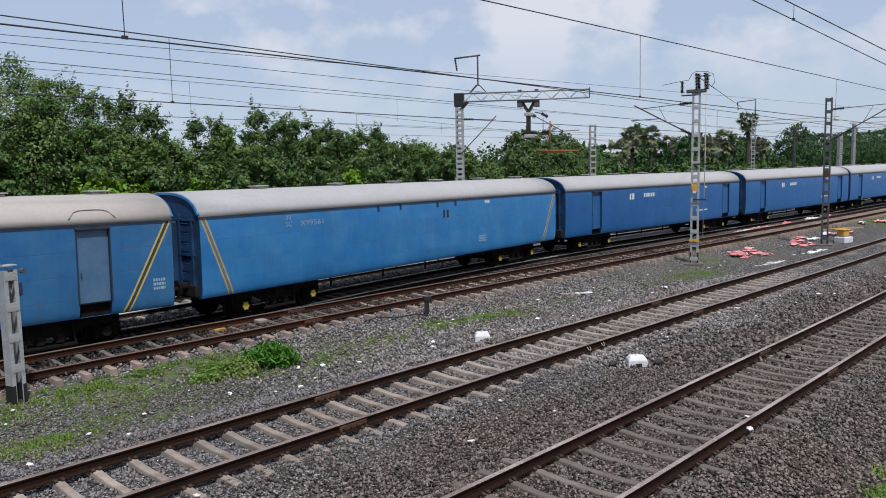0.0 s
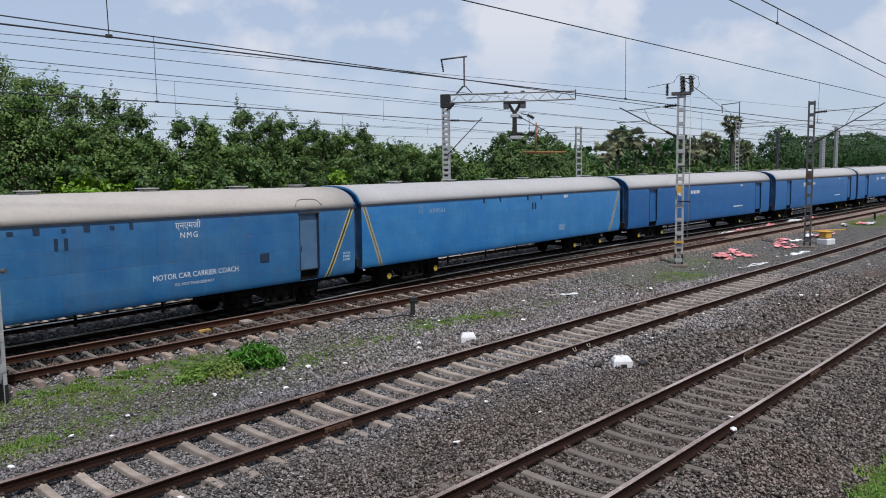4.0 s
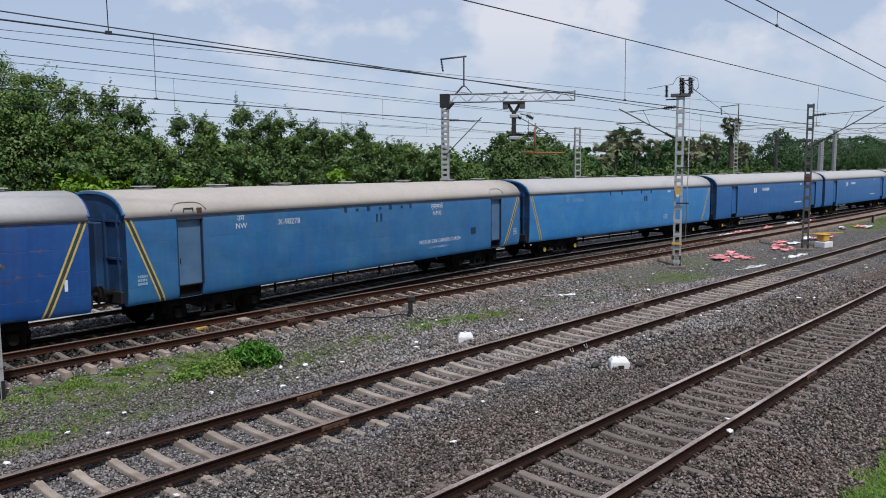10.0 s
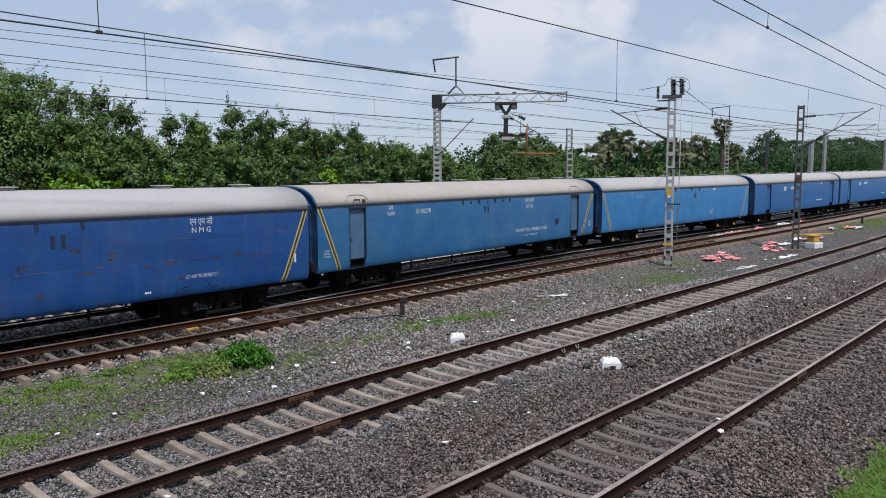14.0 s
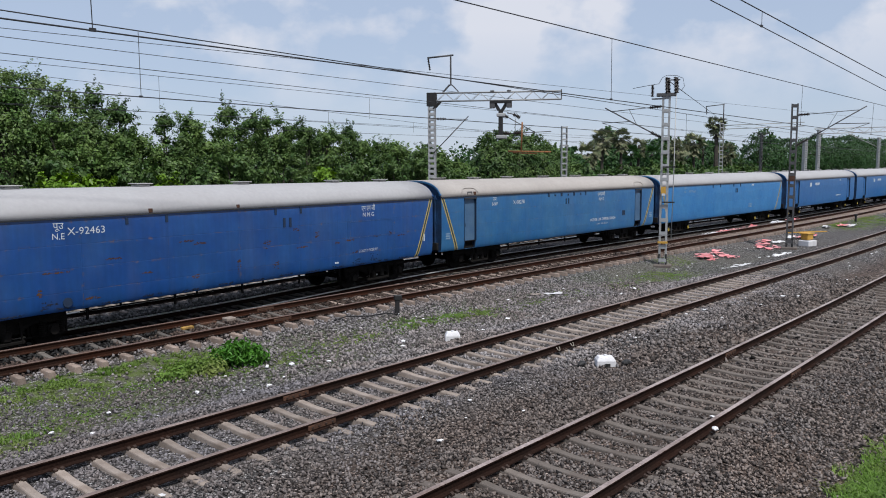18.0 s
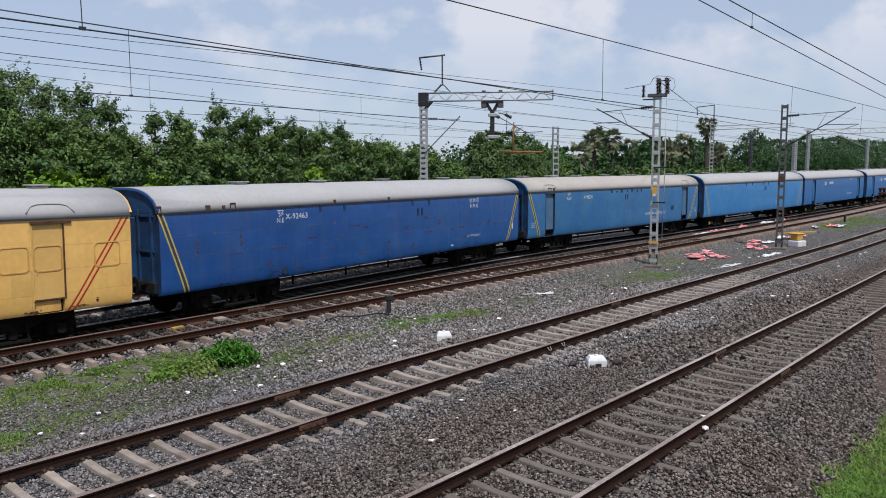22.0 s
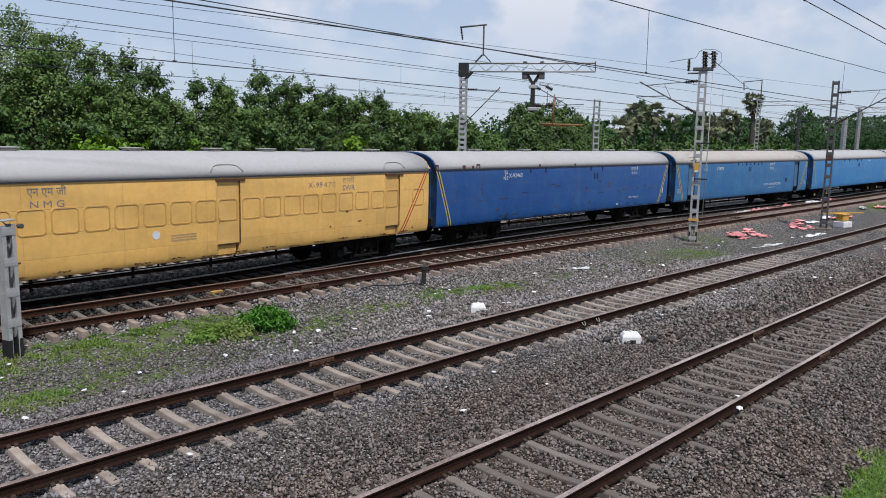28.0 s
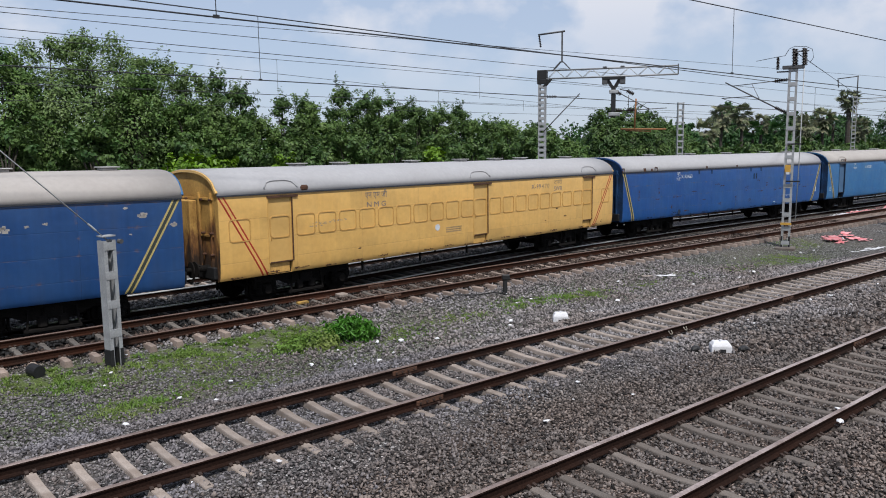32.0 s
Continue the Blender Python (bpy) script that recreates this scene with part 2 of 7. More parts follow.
def rusted_end():
    """Yellow paint eaten by rust that has run down from the seams."""
    m = mat("rusted_yellow_end", (0.451, 0.2624, 0.0697), 0.75, tint=(0.328, 0.1804, 0.0451), vary=0.15, scale=1.4, fine=14, bump=0.15)
    n, l = m.node_tree.nodes, m.node_tree.links
    b = n["Principled BSDF"]
    co = next(k for k in n if k.type == "TEX_COORD")
    sep = n.new("ShaderNodeSeparateXYZ")
    l.new(co.outputs["Object"], sep.inputs["Vector"])
    run = n.new("ShaderNodeMapping")
    run.inputs["Scale"].default_value = (3.0, 3.0, 0.7)
    l.new(co.outputs["Object"], run.inputs["Vector"])
    nz = n.new("ShaderNodeTexNoise")
    nz.inputs["Scale"].default_value, nz.inputs["Detail"].default_value, nz.inputs["Roughness"].default_value = 1.1, 8.0, 0.68
    l.new(run.outputs["Vector"], nz.inputs["Vector"])
    low = n.new("ShaderNodeMapRange")
    low.inputs["From Min"].default_value, low.inputs["From Max"].default_value = 1.3, 3.3
    low.inputs["To Min"].default_value, low.inputs["To Max"].default_value = 0.2, -0.22
    l.new(sep.outputs["Z"], low.inputs["Value"])
    add = n.new("ShaderNodeMath")
    l.new(nz.outputs["Fac"], add.inputs[0])
    l.new(low.outputs["Result"], add.inputs[1])
    col = b.inputs["Base Color"].links[0].from_socket
    for lo, hi, tone in ((0.46, 0.58, (0.1312, 0.0533, 0.01804, 1)), (0.58, 0.68, (0.01804, 0.01148, 0.0082, 1))):
        r = n.new("ShaderNodeMapRange")
        r.inputs["From Min"].default_value, r.inputs["From Max"].default_value = lo, hi
        r.inputs["To Max"].default_value = 0.92
        l.new(add.outputs["Value"], r.inputs["Value"])
        mx = n.new("ShaderNodeMix")
        mx.data_type = "RGBA"
        l.new(r.outputs["Result"], mx.inputs["Factor"])
        l.new(col, mx.inputs["A"])
        mx.inputs["B"].default_value = tone
        col = mx.outputs["Result"]
    l.new(col, b.inputs["Base Color"])
    return m


def ground_material():
    """Crushed stone with soil showing through; stones told apart by cells, crevice shade painted between them."""
    m = bpy.data.materials.new("gravel_ground")
    m.use_nodes = True
    n, l = m.node_tree.nodes, m.node_tree.links
    b = n["Principled BSDF"]
    b.inputs["Roughness"].default_value = 0.92
    b.inputs["Specular IOR Level"].default_value = 0.15
    geo = n.new("ShaderNodeNewGeometry")
    vor = n.new("ShaderNodeTexVoronoi")
    vor.inputs["Scale"].default_value = 21.0
    vor.inputs["Randomness"].default_value = 1.0
    l.new(geo.outputs["Position"], vor.inputs["Vector"])
    sepc = n.new("ShaderNodeSeparateColor")
    l.new(vor.outputs["Color"], sepc.inputs["Color"])
    ramp = n.new("ShaderNodeValToRGB")
    e = ramp.color_ramp.elements
    e[0].position, e[0].color = 0.0, (0.0082, 0.00779, 0.00779, 1)
    e[1].position, e[1].color = 1.0, (0.4756, 0.4633, 0.4674, 1)
    k = e.new(0.5)
    k.color = (0.1107, 0.105, 0.1066, 1)
    k = e.new(0.8)
    k.color = (0.246, 0.2296, 0.223, 1)
    l.new(sepc.outputs["Red"], ramp.inputs["Fac"])
    # shade in the crevices between stones, painted as dark cell edges
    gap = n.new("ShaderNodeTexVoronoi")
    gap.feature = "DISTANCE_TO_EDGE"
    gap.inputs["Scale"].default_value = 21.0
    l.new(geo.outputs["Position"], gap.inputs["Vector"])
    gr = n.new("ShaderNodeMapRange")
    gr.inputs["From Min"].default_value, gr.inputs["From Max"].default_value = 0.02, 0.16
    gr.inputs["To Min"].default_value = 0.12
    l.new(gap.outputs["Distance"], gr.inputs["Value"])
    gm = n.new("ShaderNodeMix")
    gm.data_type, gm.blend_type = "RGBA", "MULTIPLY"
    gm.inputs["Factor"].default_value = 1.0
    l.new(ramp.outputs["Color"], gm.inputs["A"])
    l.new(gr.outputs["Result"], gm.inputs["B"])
    # soil and moss in wide patches
    nz = n.new("ShaderNodeTexNoise")
    nz.inputs["Scale"].default_value, nz.inputs["Detail"].default_value = 0.45, 8.0
    l.new(geo.outputs["Position"], nz.inputs["Vector"])
    mr = n.new("ShaderNodeMapRange")
    mr.inputs["From Min"].default_value, mr.inputs["From Max"].default_value = 0.47, 0.62
    mr.inputs["To Max"].default_value = 0.4
    l.new(nz.outputs["Fac"], mr.inputs["Value"])
    mx = n.new("ShaderNodeMix")
    mx.data_type = "RGBA"
    l.new(mr.outputs["Result"], mx.inputs["Factor"])
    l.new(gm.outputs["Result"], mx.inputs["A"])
    mx.inputs["B"].default_value = (0.123, 0.1066, 0.09676, 1)
    # grass-grown soil where the mesh says so
    att = n.new("ShaderNodeAttribute")
    att.attribute_name = "grown"
    fine = n.new("ShaderNodeTexNoise")
    fine.inputs["Scale"].default_value, fine.inputs["Detail"].default_value = 5.0, 6.0
    l.new(geo.outputs["Position"], fine.inputs["Vector"])
    mul = n.new("ShaderNodeMath")
    mul.operation = "MULTIPLY"
    fr = n.new("ShaderNodeMapRange")
    fr.inputs["From Min"].default_value, fr.inputs["From Max"].default_value = 0.35, 0.6
    l.new(fine.outputs["Fac"], fr.inputs["Value"])
    l.new(att.outputs["Fac"], mul.inputs[0])
    l.new(fr.outputs["Result"], mul.inputs[1])
    mg = n.new("ShaderNodeMix")
    mg.data_type = "RGBA"
    l.new(mul.outputs["Value"], mg.inputs["Factor"])
    l.new(mx.outputs["Result"], mg.inputs["A"])
    mg.inputs["B"].default_value = (0.0861, 0.1148, 0.03444, 1)
    col = mg.outputs["Result"]
    # second tone: grease, with the train's own shade put into the colour
    for name, tone in (("rusted", (0.85, 0.7, 0.62)), ("oiled_shaded", (0.055, 0.05, 0.048))):
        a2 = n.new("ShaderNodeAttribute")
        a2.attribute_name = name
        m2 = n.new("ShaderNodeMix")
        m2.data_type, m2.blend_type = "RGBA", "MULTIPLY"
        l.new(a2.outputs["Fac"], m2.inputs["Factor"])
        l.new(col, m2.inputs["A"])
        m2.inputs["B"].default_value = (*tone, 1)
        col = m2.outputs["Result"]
    l.new(col, b.inputs["Base Color"])
    bp = n.new("ShaderNodeBump")
    bp.invert = True
    bp.inputs["Strength"].default_value, bp.inputs["Distance"].default_value = 1.0, 0.06
    l.new(vor.outputs["Distance"], bp.inputs["Height"])
    l.new(bp.outputs["Normal"], b.inputs["Normal"])
    return m


def leaf_mat(name, base, tint, thin=0.16):
    """Leaves let part of the light through."""
    m = mat(name, base, 0.42, vary=0.25, scale=0.9, fine=3, bump=0, tint=tint, island=0.26, spec=0.18)
    n, l = m.node_tree.nodes, m.node_tree.links
    b, out = n["Principled BSDF"], n["Material Output"]
    tr = n.new("ShaderNodeBsdfTranslucent")
    hs = n.new("ShaderNodeHueSaturation")
    hs.inputs["Value"].default_value, hs.inputs["Saturation"].default_value = 1.5, 1.1
    l.new(b.inputs["Base Color"].links[0].from_socket, hs.inputs["Color"])
    l.new(hs.outputs["Color"], tr.inputs["Color"])
    ms = n.new("ShaderNodeMixShader")
    ms.inputs["Fac"].default_value = thin
    l.new(b.outputs["BSDF"], ms.inputs[1])
    l.new(tr.outputs["BSDF"], ms.inputs[2])
    l.new(ms.outputs["Shader"], out.inputs["Surface"])
    return m


M = dict(
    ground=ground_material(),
    stone=mat("ballast_stone", (0.133, 0.126, 0.136), 0.75, vary=0.25, scale=0.5, fine=40, bump=0.3, tint=(0.12, 0.103, 0.098), island=0.7, spec=0.2),
    stone_brown=mat("browned_stone", (0.098, 0.086, 0.082), 0.86, vary=0.22, scale=0.6, fine=40, bump=0.3, tint=(0.1107, 0.0902, 0.08036), island=0.92, spec=0.25),
    stone_rust=mat("rust_stained_stone", (0.07, 0.052, 0.044), 0.88, vary=0.25, scale=0.6, fine=40, bump=0.3, tint=(0.041, 0.02952, 0.0246), island=0.9, spec=0.15),
    # lighter copy of the ballast, its tone fitted to the camera's view at distance
    stone_far=mat("lighter_far_stone", (0.178, 0.166, 0.17), 0.85, vary=0.25, scale=0.5, fine=40, bump=0.3, tint=(0.152, 0.131, 0.124), island=0.7, spec=0.2),
    # near black: grease plus the shade under the train as colour
    stone_oily_shaded=mat("oily_shaded_stone", (0.0082, 0.00738, 0.00697), 0.75, vary=0.25, scale=0.6, fine=40, bump=0.3, island=0.6),
    # ballast colour lowered to put in the shade behind the train
    stone_pale=mat("shaded_grey_stone", (0.12, 0.115, 0.112), 0.85, vary=0.2, scale=0.6, fine=40, bump=0.3, island=0.6, spec=0.2),
    # rust brown darkened further, with the rail's shaded near side put in
    rail=mat("rusty_shaded_rail", (0.019, 0.0092, 0.0066), 0.9, spec=0.06, vary=0.35, scale=1.2, fine=35, bump=0.3, tint=(0.01394, 0.0082, 0.00656)),
    rail_red=mat("red_rusted_rail", (0.028, 0.0108, 0.0064), 0.9, spec=0.06, vary=0.3, scale=1.2, fine=35, bump=0.3, tint=(0.02132, 0.01148, 0.0082)),
    rail_top=mat("worn_rail_head", (0.32, 0.262, 0.25), 0.44, metal=0.2, vary=0.25, scale=0.8, fine=20, bump=0.05, tint=(0.17, 0.125, 0.112)),
    rail_top_dull=mat("browned_rail_head", (0.24, 0.185, 0.17), 0.5, metal=0.15, vary=0.2, scale=0.8, fine=20, bump=0.05, tint=(0.11, 0.078, 0.068)),
    rail_top_red=mat("brown_rail_head", (0.0902, 0.0574, 0.04756), 0.5, vary=0.2, scale=0.8, fine=20, bump=0.05, tint=(0.0984, 0.0574, 0.041)),
    rail_shiny=mat("polished_rail_head", (0.8, 0.8, 0.8), 0.3, metal=0.7, vary=0.08, scale=1, fine=20, bump=0.02),
    sleeper=mat("weathered_concrete", (0.2583, 0.2173, 0.1902), 0.9, vary=0.16, scale=3, fine=45, bump=0.35, tint=(0.1927, 0.1558, 0.1312), obj=0.2, grime=(0.1148, 0.082, 0.0656), grime_amount=0.45),
    sleeper_grey=mat("dull_concrete", (0.126, 0.108, 0.096), 0.9, vary=0.16, scale=3, fine=45, bump=0.35, tint=(0.1107, 0.09184, 0.08036), obj=0.2, grime=(0.0738, 0.0574, 0.0492), grime_amount=0.5),
    sleeper_brown=mat("browned_concrete", (0.2542, 0.205, 0.1747), 0.9, vary=0.18, scale=3, fine=45, bump=0.35, tint=(0.1886, 0.1394, 0.1132), obj=0.22, grime=(0.0656, 0.0451, 0.0369), grime_amount=0.55),
    # dark concrete: grease and the train's shade in one tone
    sleeper_dark=mat("oily_shaded_concrete", (0.1148, 0.1025, 0.09184), 0.9, vary=0.2, scale=3, fine=45, bump=0.35, tint=(0.0738, 0.06396, 0.05576), obj=0.3, grime=(0.0492, 0.0369, 0.0328), grime_amount=0.6),
    clip_pale=mat("pale_cable_sheath", (0.328, 0.2952, 0.246), 0.7, vary=0.2, scale=9),
    clip=mat("rail_clip_steel", (0.0492, 0.03116, 0.0246), 0.7, metal=0.3, vary=0.3, scale=9),
    # grime taken near black, with the shade under the floors put in
    under=mat("underframe_grime_shade", (0.00656, 0.00615, 0.005904), 0.9, spec=0.12, vary=0.35, scale=4, fine=30, bump=0.3, tint=(0.01066, 0.00902, 0.0082)),
    # wheel steel lowered likewise, shade under the coach in its colour
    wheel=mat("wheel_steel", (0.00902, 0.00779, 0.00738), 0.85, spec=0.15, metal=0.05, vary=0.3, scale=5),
    black=mat("black_paint", (0.0123, 0.0123, 0.01312), 0.6, vary=0.3, scale=8, fine=50, bump=0.2),
    gutter=mat("dark_gutter", (0.0287, 0.0328, 0.041), 0.6, vary=0.3, scale=3, fine=40),
    roof_warm=mat("cream_roof_paint", (0.3157, 0.2927, 0.2747), 0.85, vary=0.05, scale=0.7, fine=7, bump=0.04, tint=(0.2952, 0.2722, 0.2542), grime=(0.246, 0.2214, 0.205), grime_amount=0.2),
    roof_white=mat("silver_roof_paint", (0.302, 0.3, 0.31), 0.85, vary=0.05, scale=0.7, fine=7, bump=0.04, tint=(0.288, 0.285, 0.293), grime=(0.265, 0.262, 0.264), grime_amount=0.25),
    vent=mat("roof_vent_metal", (0.3444, 0.3362, 0.328), 0.55, metal=0.2, vary=0.2, scale=4),
    blue_faded=coach_paint("faded_blue_enamel", (0.01148, 0.08692, 0.2255), (0.02788, 0.1132, 0.2337), (0.123, 0.082, 0.0738), 0.5, wear=0.5, streaks=0.07),
    blue_light=coach_paint("bright_blue_enamel", (0.013, 0.122, 0.315), (0.03, 0.155, 0.34), (0.041, 0.0984, 0.205), 0.3, streaks=0.06),
    blue_deep=coach_paint("deep_blue_enamel", (0.0045, 0.042, 0.178), (0.0095, 0.056, 0.193), (0.1066, 0.0697, 0.0492), 0.85, wear=0.4, streaks=0.11),
    blue_dull=coach_paint("dull_blue_enamel", (0.0082, 0.041, 0.1353), (0.0164, 0.05412, 0.1517), (0.1394, 0.082, 0.0492), 0.6, wear=0.4),
    blue_new=coach_paint("fresh_blue_enamel", (0.002, 0.058, 0.2), (0.006, 0.072, 0.21), (0.0164, 0.0656, 0.205), 0.2),
    yellow=coach_paint("ochre_yellow_enamel", (0.5986, 0.3608, 0.1066), (0.5658, 0.3321, 0.0943), (0.164, 0.0656, 0.0246), 0.3, streaks=0.03),
    yellow_end=rusted_end(),
    # side blue darkened to put in the shade between the coaches
    end_blue=mat("shaded_blue_end", (0.01066, 0.0492, 0.1353), 0.65, tint=(0.00738, 0.0246, 0.0656), vary=0.25, scale=1.6, fine=20, bump=0.15),
    door_blue=mat("grey_blue_door", (0.0615, 0.123, 0.2091), 0.5, vary=0.1, scale=2, fine=30, bump=0.08, tint=(0.0451, 0.1025, 0.1927)),
    door_yellow=mat("yellow_door", (0.5412, 0.3362, 0.1107), 0.45, vary=0.04, scale=1.2, fine=8, bump=0.03, tint=(0.492, 0.2952, 0.0902)),
    rim_yellow=mat("darker_yellow_rim", (0.492, 0.287, 0.082), 0.6, vary=0.15, scale=3, fine=20, bump=0.05, tint=(0.41, 0.2296, 0.0656)),
    smear=mat("grey_smear", (0.2952, 0.246, 0.1968), 0.7, vary=0.2, scale=4, fine=20, bump=0, tint=(0.41, 0.2952, 0.1394)),
    stripe_yellow=mat("yellow_stripe", (0.41, 0.328, 0.123), 0.55, vary=0.15, scale=5, fine=40, bump=0.05),
    stripe_faded=mat("faded_stripe", (0.3444, 0.287, 0.164), 0.6, vary=0.2, scale=5, fine=40, bump=0.05),
    stripe_dark=mat("dark_stripe", (0.0328, 0.041, 0.0369), 0.6, vary=0.2, scale=5),
    stripe_red=mat("red_stripe", (0.3444, 0.0287, 0.0164), 0.55, vary=0.15, scale=5, fine=40, bump=0.05),
    letter=mat("white_lettering", (0.5084, 0.5412, 0.574), 0.6, vary=0.12, scale=8, fine=50, bump=0.0),
    letter_grey=mat("grey_lettering", (0.164, 0.1558, 0.164), 0.6, vary=0.2, scale=8, fine=50, bump=0.0),
    letter_blue=mat("faded_lettering", (0.2296, 0.328, 0.4264), 0.6, vary=0.25, scale=8, fine=50, bump=0.0),
    letter_faint=mat("worn_lettering", (0.34, 0.25, 0.14), 0.6, vary=0.3, scale=4, fine=30, bump=0.0),
    stripe_dull=mat("dull_stripe", (0.1148, 0.1394, 0.1394), 0.6, vary=0.2, scale=5),
    slot=mat("dark_slot", (0.00984, 0.0246, 0.0574), 0.7, vary=0.2, scale=8),
    soot=mat("soot_stain", (0.00984, 0.01476, 0.0328), 0.8, vary=0.3, scale=4, fine=30, bump=0.1),
    rust=mat("rust_brown", (0.0738, 0.0328, 0.01804), 0.85, vary=0.35, scale=6, fine=40, bump=0.4),
    rust_orange=mat("orange_rust_tube", (0.246, 0.1066, 0.041), 0.75, vary=0.3, scale=6, fine=40, bump=0.3),
    hub=mat("yellow_hub_paint", (0.41, 0.2952, 0.041), 0.6, vary=0.2, scale=10),
    galv=mat("galvanised_steel", (0.3444, 0.3526, 0.3608), 0.55, metal=0.25, vary=0.12, scale=3, fine=30, bump=0.1, tint=(0.2706, 0.2747, 0.2788)),
    galv_dark=mat("weathered_steel", (0.082, 0.082, 0.0861), 0.6, metal=0.3, vary=0.2, scale=3, fine=30, bump=0.1),
    wire=mat("copper_wire_dark", (0.0287, 0.03034, 0.03444), 0.6, metal=0.3, vary=0.1, bump=0),
    insul=mat("brown_porcelain", (0.01804, 0.01066, 0.00902), 0.45, vary=0.2, scale=10, bump=0),
    white=mat("whitewashed_concrete", (0.5904, 0.5904, 0.615), 0.8, vary=0.08, scale=5, fine=40, bump=0.3, grime=(0.328, 0.3034, 0.2706), grime_amount=0.4),
    paper=mat("white_scrap", (0.574, 0.574, 0.5904), 0.7, vary=0.1, scale=8, island=0.15),
    red_cloth=mat("red_plastic_sheet", (0.5412, 0.1066, 0.1148), 0.6, vary=0.2, scale=3, fine=20, bump=0.4, tint=(0.5904, 0.2952, 0.3034), island=0.2),
    yellow_box=mat("orange_yellow_paint", (0.492, 0.2788, 0.0492), 0.55, vary=0.15, scale=4),
    fitting_yellow=mat("faded_orange_paint", (0.3444, 0.205, 0.0492), 0.7, vary=0.3, scale=6, grime=(0.0656, 0.041, 0.0246), grime_amount=0.7),
    # the trees' two leaf tones stand in for lit and shaded clumps
    leaf=leaf_mat("leaf_green", (0.041, 0.09184, 0.02132), (0.1107, 0.1722, 0.04756)),
    leaf_dark=leaf_mat("leaf_dark_green", (0.03116, 0.0697, 0.01968), (0.082, 0.1328, 0.0369)),
    leaf_olive=leaf_mat("leaf_olive", (0.123, 0.1763, 0.0615), (0.0574, 0.1066, 0.02952)),
    leaf_far=leaf_mat("leaf_far_green", (0.02, 0.058, 0.019), (0.046, 0.098, 0.03)),
    leaf_bright=leaf_mat("leaf_fresh_green", (0.1148, 0.205, 0.01804), (0.0738, 0.1517, 0.01312)),
    leaf_shrub=leaf_mat("leaf_deep_green", (0.044, 0.14, 0.016), (0.078, 0.2, 0.03), 0.2),
    leaf_palm=leaf_mat("palm_olive", (0.075, 0.1, 0.048), (0.17, 0.17, 0.105), 0.12),
    grass=leaf_mat("grass_blades", (0.1025, 0.1845, 0.0328), (0.1558, 0.1927, 0.0574), 0.3),
    bark=mat("bark", (0.0574, 0.0492, 0.041), 0.9, vary=0.3, scale=4, fine=25, bump=0.6),
)


# ---- mesh helpers ----
def add_mesh(name, verts, faces, material, parent=None, label="", smooth=False):
    me = bpy.data.meshes.new(name)
    me.from_pydata([tuple(v) for v in verts], [], faces)
    me.materials.append(material)
    if smooth:
        me.polygons.foreach_set("use_smooth", [True] * len(me.polygons))
    me.update()
    ob = new(name, me)
    if parent:
        ob.parent = parent
    if label:
        ob["label"] = label
    return ob


def part(name, bm, material, parent, label="", smooth=False):
    me = bpy.data.meshes.new(name)
    bm.to_mesh(me)
    bm.free()
    me.materials.append(material)
    if smooth:
        me.polygons.foreach_set("use_smooth", [True] * len(me.polygons))
    ob = new(name, me)
    if parent:
        ob.parent = parent
    if label:
        ob["label"] = label
    return ob


def empty(name, m, label, category, group="", kind=""):
    ob = new(name)
    ob.matrix_basis = m
    ob.empty_display_size = 0.2
    return tagged(ob, label, category, group, kind)


def box(bm, centre, size, bevel=0.0, rot=None):
    m = Matrix.Translation(centre) @ (rot.to_4x4() if rot else Matrix()) @ Matrix.Diagonal((*size, 1))
    g = bmesh.ops.create_cube(bm, size=1.0, matrix=m)
    if bevel:
        vs = set(g["verts"])
        es = [e for e in bm.edges if e.verts[0] in vs and e.verts[1] in vs]
        bmesh.ops.bevel(bm, geom=es, offset=bevel, segments=1, affect="EDGES")


def beam(bm, a, b, w, h=None, bevel=0.0):
    """A square bar from a to b."""
    a, b = Vector(a), Vector(b)
    d = b - a
    rot = d.to_track_quat("X", "Z").to_matrix()
    box(bm, (a + b) / 2, (d.length, w, h or w), bevel, rot)


def rod(bm, a, b, r, n=8, r2=None):
    a, b = Vector(a), Vector(b)
    d = b - a
    m = Matrix.Translation((a + b) / 2) @ d.to_track_quat("Z", "Y").to_matrix().to_4x4()
    bmesh.ops.create_cone(bm, cap_ends=True, segments=n, radius1=r, radius2=r if r2 is None else r2, depth=d.length, matrix=m)


def box_bm(*boxes, bevel=0.0):
    bm = bmesh.new()
    for c, s in boxes:
        box(bm, c, s, bevel)
    return bm


def tube_data(points, r, n=6):
    """Vertices and faces of a round line through the points."""
    pts = [Vector(p) for p in points]
    vs, fs = [], []
    for i, p in enumerate(pts):
        d = (pts[min(i + 1, len(pts) - 1)] - pts[max(i - 1, 0)]).normalized()
        u = d.cross(Vector((0, 0, 1)))
        if u.length < 1e-3:
            u = d.cross(Vector((1, 0, 0)))
        u.normalize()
        v = d.cross(u)
        for k in range(n):
            a = 2 * math.pi * k / n
            vs.append(p + r * (math.cos(a) * u + math.sin(a) * v))
    for i in range(len(pts) - 1):
        for k in range(n):
            a, b = i * n + k, i * n + (k + 1) % n
            fs.append((a, b, b + n, a + n))
    fs.append(tuple(range(n))[::-1])
    fs.append(tuple(range((len(pts) - 1) * n, len(pts) * n)))
    return vs, fs


def tube(name, points, r, material, parent=None, label="", n=6):
    vs, fs = tube_data(points, r, n)
    return add_mesh(name, vs, fs, material, parent, label, smooth=True)


